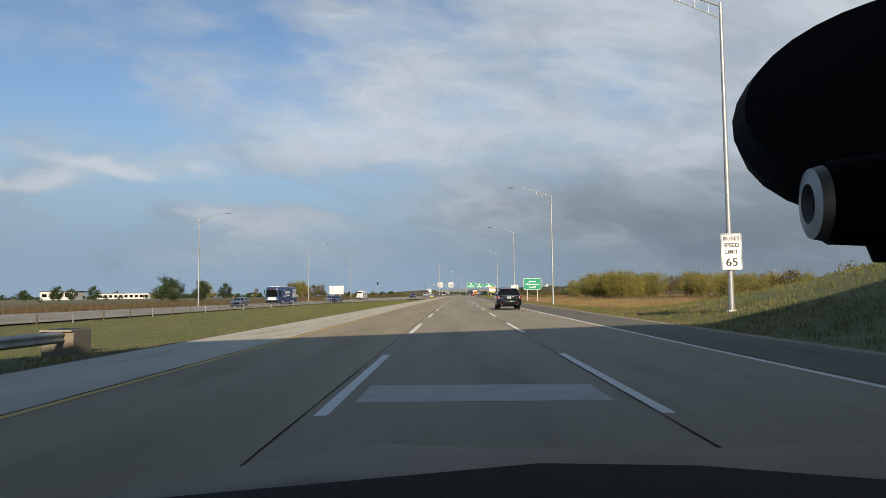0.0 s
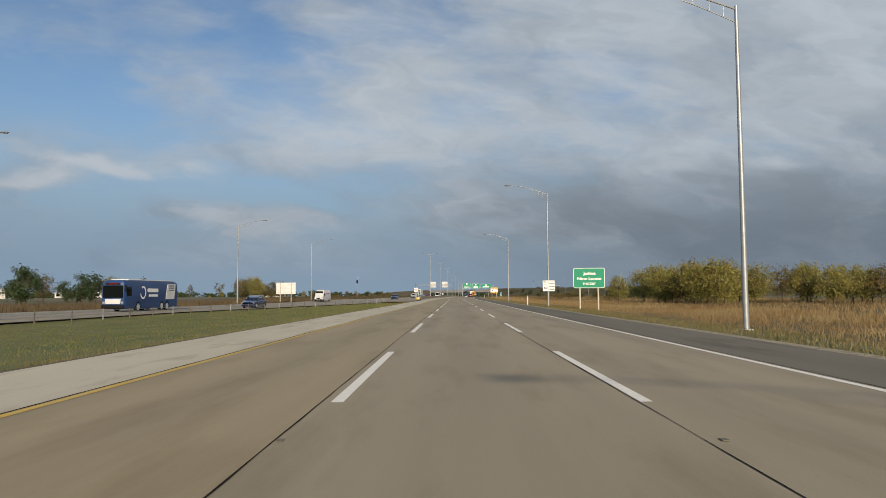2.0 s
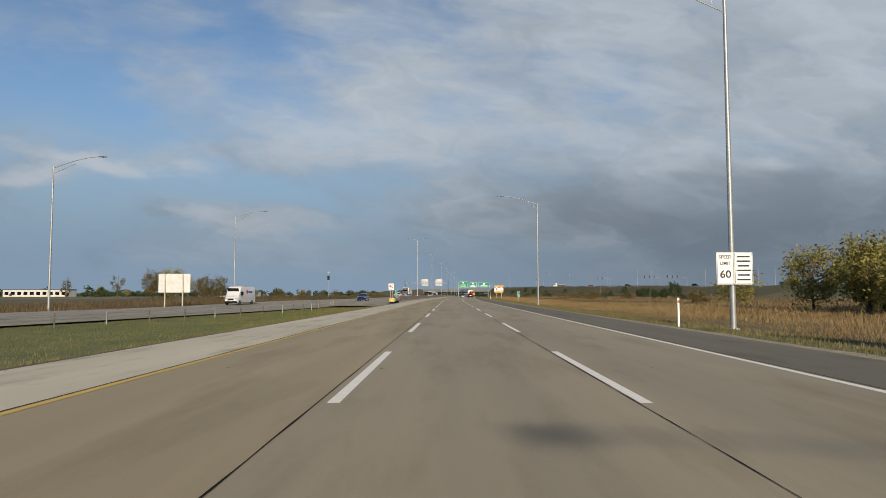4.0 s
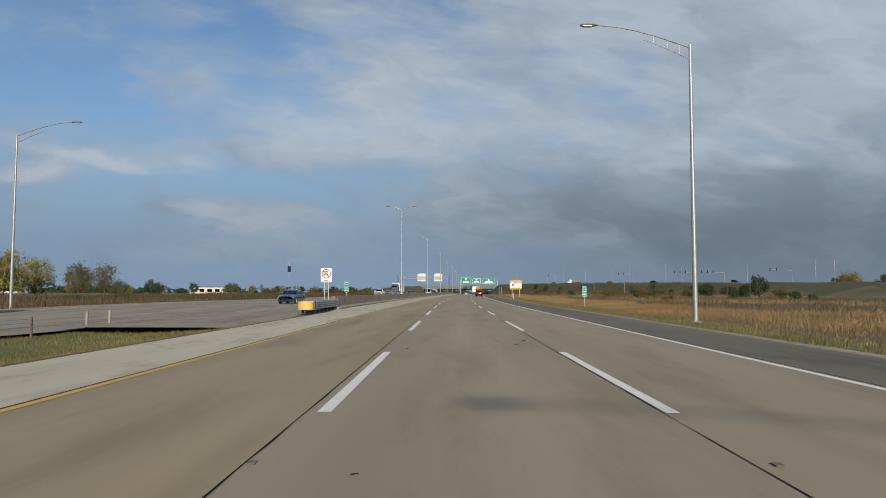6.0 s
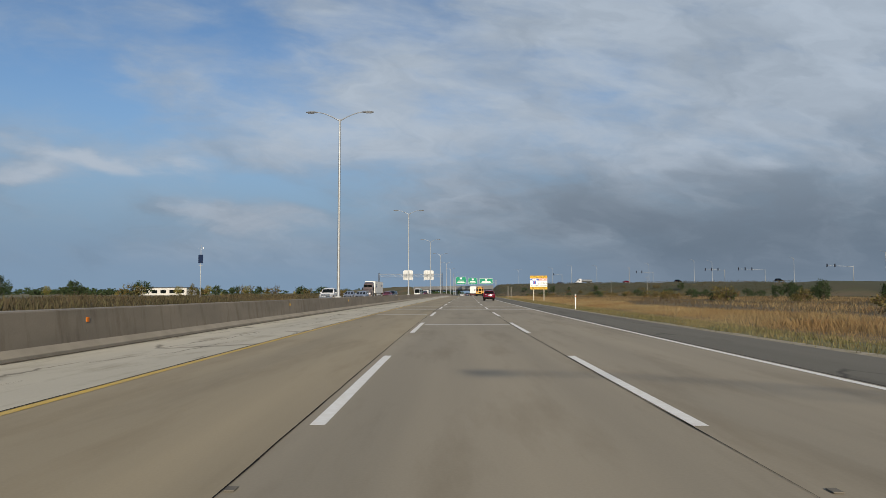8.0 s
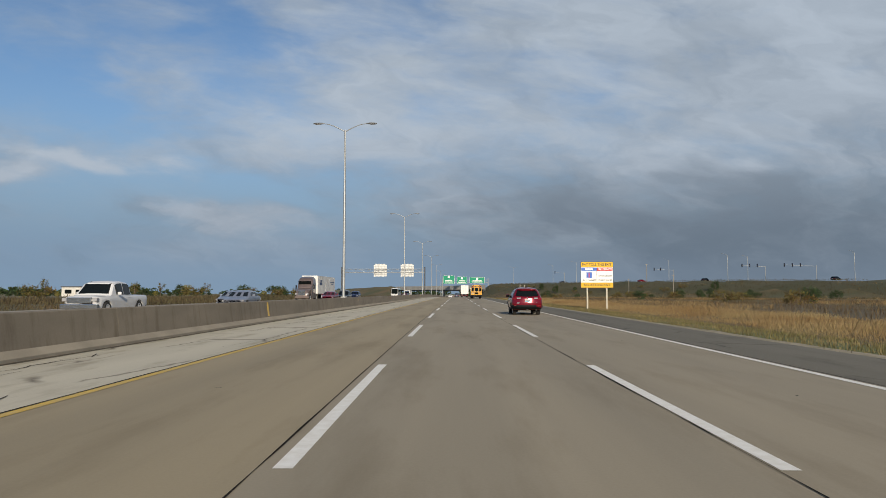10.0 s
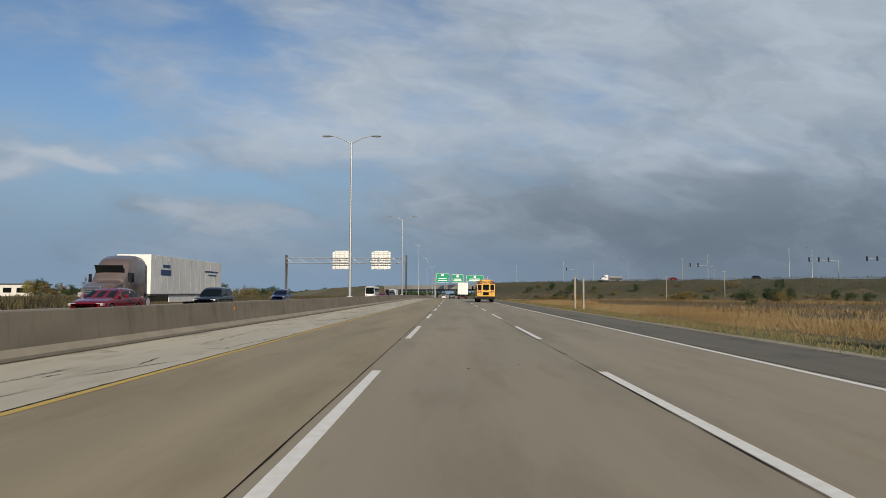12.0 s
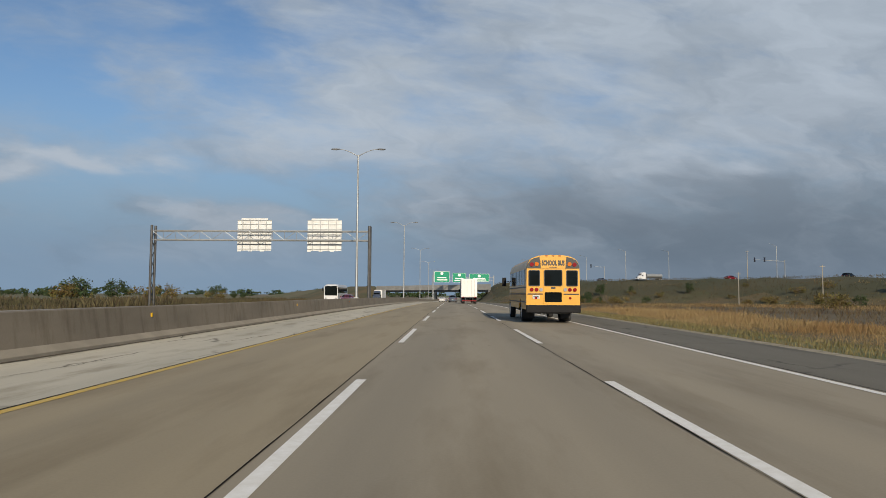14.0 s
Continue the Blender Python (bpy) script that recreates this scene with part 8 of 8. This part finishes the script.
# dry brush on the bank of the near bridge
for k in range(26):
    plant(6, rt.uniform(26, 66), rt.uniform(24, 44), rt.uniform(0.7, 1.3), rt.uniform(0, 360), "brush on the embankment")
for k in range(10):
    plant(rt.choice((0, 1)), rt.uniform(95, 135), rt.uniform(42, 64), rt.uniform(0.5, 0.75), rt.uniform(0, 360))
# the row beyond the far carriageway
for s, d, kind, size in ((178, -72, 3, 1.0), (186, -78, 3, 1.1), (192, -70, 3, 0.9), (200, -82, 2, 0.9), (208, -76, 3, 1.0), (232, -84, 1, 1.0), (240, -80, 3, 0.9), (222, -90, 3, 0.8), (256, -74, 4, 0.95), (268, -70, 4, 1.15),
                         (276, -66, 2, 1.0), (280, -63, 0, 1.05), (284, -67, 0, 0.9), (292, -66, 0, 0.95), (297, -62, 2, 0.9), (302, -60, 2, 0.9), (308, -68, 2, 0.8), (330, -72, 6, 1.2), (345, -80, 5, 1.3), (352, -74, 5, 1.2), (370, -84, 3, 0.7), (384, -78, 7, 1.0), (392, -70, 6, 1.6),
                         (405, -74, 5, 1.4), (418, -66, 6, 1.4), (430, -72, 4, 0.8), (442, -70, 7, 0.9), (452, -66, 4, 0.75), (465, -72, 7, 0.9), (474, -70, 4, 0.8), (484, -66, 6, 1.6), (496, -74, 7, 1.0), (505, -70, 4, 0.9), (518, -62, 6, 1.5), (526, -66, 5, 1.4), (536, -58, 6, 1.6), (548, -62, 5, 1.5), (560, -56, 6, 1.7), (566, -64, 5, 1.5), (580, -60, 6, 1.6), (596, -66, 4, 0.9), (612, -60, 6, 1.5), (630, -66, 5, 1.6)):
    plant(kind, s, d, size, rt.uniform(0, 360), "trees beyond the far carriageway")
for k in range(46):
    plant(rt.choice((3, 3, 0, 6, 7)), rt.uniform(340, 900), rt.uniform(-280, -110), rt.uniform(0.5, 0.85), rt.uniform(0, 360), "distant trees")
for k in range(26):
    plant(rt.choice((3, 5, 7)), rt.uniform(120, 330), rt.uniform(-230, -120), rt.uniform(0.55, 0.9), rt.uniform(0, 360), "distant trees")


def make_wood(name, spots_list, seed, label):
    """A far wood's edge: clumps of leaves standing on the ground, one object."""
    rng = np.random.default_rng(seed)
    vs, fs, off = [], [], 0
    for s, d, h, w in spots_list:
        p = at(s, d, ground_z(s, d))
        v, f, _ = leaf_crown(rng, np.array([p.x, p.y, p.z + h * 0.45]), np.array([w, w, h * 0.5]), 160, 1.2)
        vs.append(v), fs.append(f + off)
        off += len(v)
    me = bpy.data.meshes.new(name)
    me.from_pydata(np.concatenate(vs).tolist(), [], np.concatenate(fs).tolist())
    me.materials.append(LEAF_GREEN)
    return tagged(new(name, me), label, "woods", kind="stuff")


make_wood("far_woods", [(700 + 950 * rt.random(), -330 - 900 * rt.random(), rt.uniform(6, 11), rt.uniform(6, 12)) for _ in range(240)], 3, "dark line of far woods on the horizon")
make_wood("far_woods", [(1150 + 350 * rt.random(), -260 + 700 * rt.random(), rt.uniform(5, 9), rt.uniform(6, 12)) for _ in range(130)], 5, "low far woods beyond the crossing road")

# ---- the traveller's own car and the mount before its windscreen, fitted to the camera's view where the drive begins ----
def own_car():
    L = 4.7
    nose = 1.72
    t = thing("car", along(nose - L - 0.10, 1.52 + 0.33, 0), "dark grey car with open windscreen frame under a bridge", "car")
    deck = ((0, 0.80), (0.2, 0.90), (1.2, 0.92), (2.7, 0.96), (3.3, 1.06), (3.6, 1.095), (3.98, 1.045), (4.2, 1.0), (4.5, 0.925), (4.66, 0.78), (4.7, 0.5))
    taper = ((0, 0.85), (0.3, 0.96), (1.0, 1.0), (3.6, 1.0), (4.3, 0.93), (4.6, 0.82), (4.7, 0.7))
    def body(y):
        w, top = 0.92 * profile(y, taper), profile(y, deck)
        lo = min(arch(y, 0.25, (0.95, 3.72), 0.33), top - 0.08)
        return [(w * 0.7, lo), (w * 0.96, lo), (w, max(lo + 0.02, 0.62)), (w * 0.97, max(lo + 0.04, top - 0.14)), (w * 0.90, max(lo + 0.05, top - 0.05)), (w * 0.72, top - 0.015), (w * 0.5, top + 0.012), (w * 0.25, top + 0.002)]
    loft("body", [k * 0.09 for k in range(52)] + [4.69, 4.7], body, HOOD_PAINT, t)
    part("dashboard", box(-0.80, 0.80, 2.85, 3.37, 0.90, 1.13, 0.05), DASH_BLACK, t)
    # cowl edge and bonnet heights follow the outline seen from the camera
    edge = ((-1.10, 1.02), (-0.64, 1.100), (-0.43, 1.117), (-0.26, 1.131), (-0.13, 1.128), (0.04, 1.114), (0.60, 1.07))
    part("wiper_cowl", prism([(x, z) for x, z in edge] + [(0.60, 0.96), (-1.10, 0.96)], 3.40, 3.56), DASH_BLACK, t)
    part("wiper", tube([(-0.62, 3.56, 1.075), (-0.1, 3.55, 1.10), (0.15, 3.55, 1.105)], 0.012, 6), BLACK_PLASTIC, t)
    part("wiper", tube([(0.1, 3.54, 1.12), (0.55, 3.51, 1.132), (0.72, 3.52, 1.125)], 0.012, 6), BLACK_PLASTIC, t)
    # only pillars and header: glass and roof are left out for the camera's path
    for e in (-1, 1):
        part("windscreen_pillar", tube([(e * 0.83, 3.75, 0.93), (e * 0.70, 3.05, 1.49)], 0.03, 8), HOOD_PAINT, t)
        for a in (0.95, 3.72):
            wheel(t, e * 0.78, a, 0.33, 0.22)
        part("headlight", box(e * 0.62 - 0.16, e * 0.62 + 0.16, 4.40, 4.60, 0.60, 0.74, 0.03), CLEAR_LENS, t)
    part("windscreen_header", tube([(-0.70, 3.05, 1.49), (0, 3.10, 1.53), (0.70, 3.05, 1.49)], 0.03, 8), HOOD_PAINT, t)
    # the mount hangs from the header, placed and sized by its outline in the camera's view
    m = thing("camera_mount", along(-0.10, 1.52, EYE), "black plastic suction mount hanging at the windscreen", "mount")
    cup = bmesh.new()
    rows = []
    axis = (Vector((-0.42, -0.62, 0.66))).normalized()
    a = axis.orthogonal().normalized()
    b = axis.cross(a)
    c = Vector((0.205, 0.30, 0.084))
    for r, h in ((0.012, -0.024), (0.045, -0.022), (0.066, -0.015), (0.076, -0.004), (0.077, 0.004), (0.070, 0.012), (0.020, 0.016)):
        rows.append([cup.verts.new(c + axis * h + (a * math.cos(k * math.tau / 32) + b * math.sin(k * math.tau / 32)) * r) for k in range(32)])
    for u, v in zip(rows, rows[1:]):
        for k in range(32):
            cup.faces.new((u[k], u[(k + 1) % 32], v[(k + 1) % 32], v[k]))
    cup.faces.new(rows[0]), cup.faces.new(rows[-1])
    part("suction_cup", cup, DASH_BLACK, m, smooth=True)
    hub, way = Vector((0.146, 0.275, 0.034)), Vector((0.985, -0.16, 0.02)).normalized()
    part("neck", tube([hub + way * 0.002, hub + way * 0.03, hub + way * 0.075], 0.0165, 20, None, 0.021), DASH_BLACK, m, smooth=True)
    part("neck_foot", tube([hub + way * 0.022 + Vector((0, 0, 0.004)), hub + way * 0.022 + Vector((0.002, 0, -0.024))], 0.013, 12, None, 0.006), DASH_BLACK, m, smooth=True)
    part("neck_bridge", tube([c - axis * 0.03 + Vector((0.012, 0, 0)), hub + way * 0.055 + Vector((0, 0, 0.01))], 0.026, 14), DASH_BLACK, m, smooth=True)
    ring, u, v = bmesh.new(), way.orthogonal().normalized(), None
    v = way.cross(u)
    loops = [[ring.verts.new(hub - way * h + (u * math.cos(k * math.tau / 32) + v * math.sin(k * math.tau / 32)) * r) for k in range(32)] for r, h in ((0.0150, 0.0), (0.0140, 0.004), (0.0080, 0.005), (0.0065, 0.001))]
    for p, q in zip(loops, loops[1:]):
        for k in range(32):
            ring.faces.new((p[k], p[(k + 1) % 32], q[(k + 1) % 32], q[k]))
    part("knob_ring", ring, STEEL, m, "pale grey ring round a black disc", smooth=True)
    # flat black disc with the darkness of the knob's hole in its colour
    bore_shade = bmesh.new()
    bore_shade.faces.new([bore_shade.verts.new(hub - way * 0.0008 + (u * math.cos(k * math.tau / 32) + v * math.sin(k * math.tau / 32)) * 0.0075) for k in range(32)])
    part("bore_shade", bore_shade, SIGN_BLACK, m)
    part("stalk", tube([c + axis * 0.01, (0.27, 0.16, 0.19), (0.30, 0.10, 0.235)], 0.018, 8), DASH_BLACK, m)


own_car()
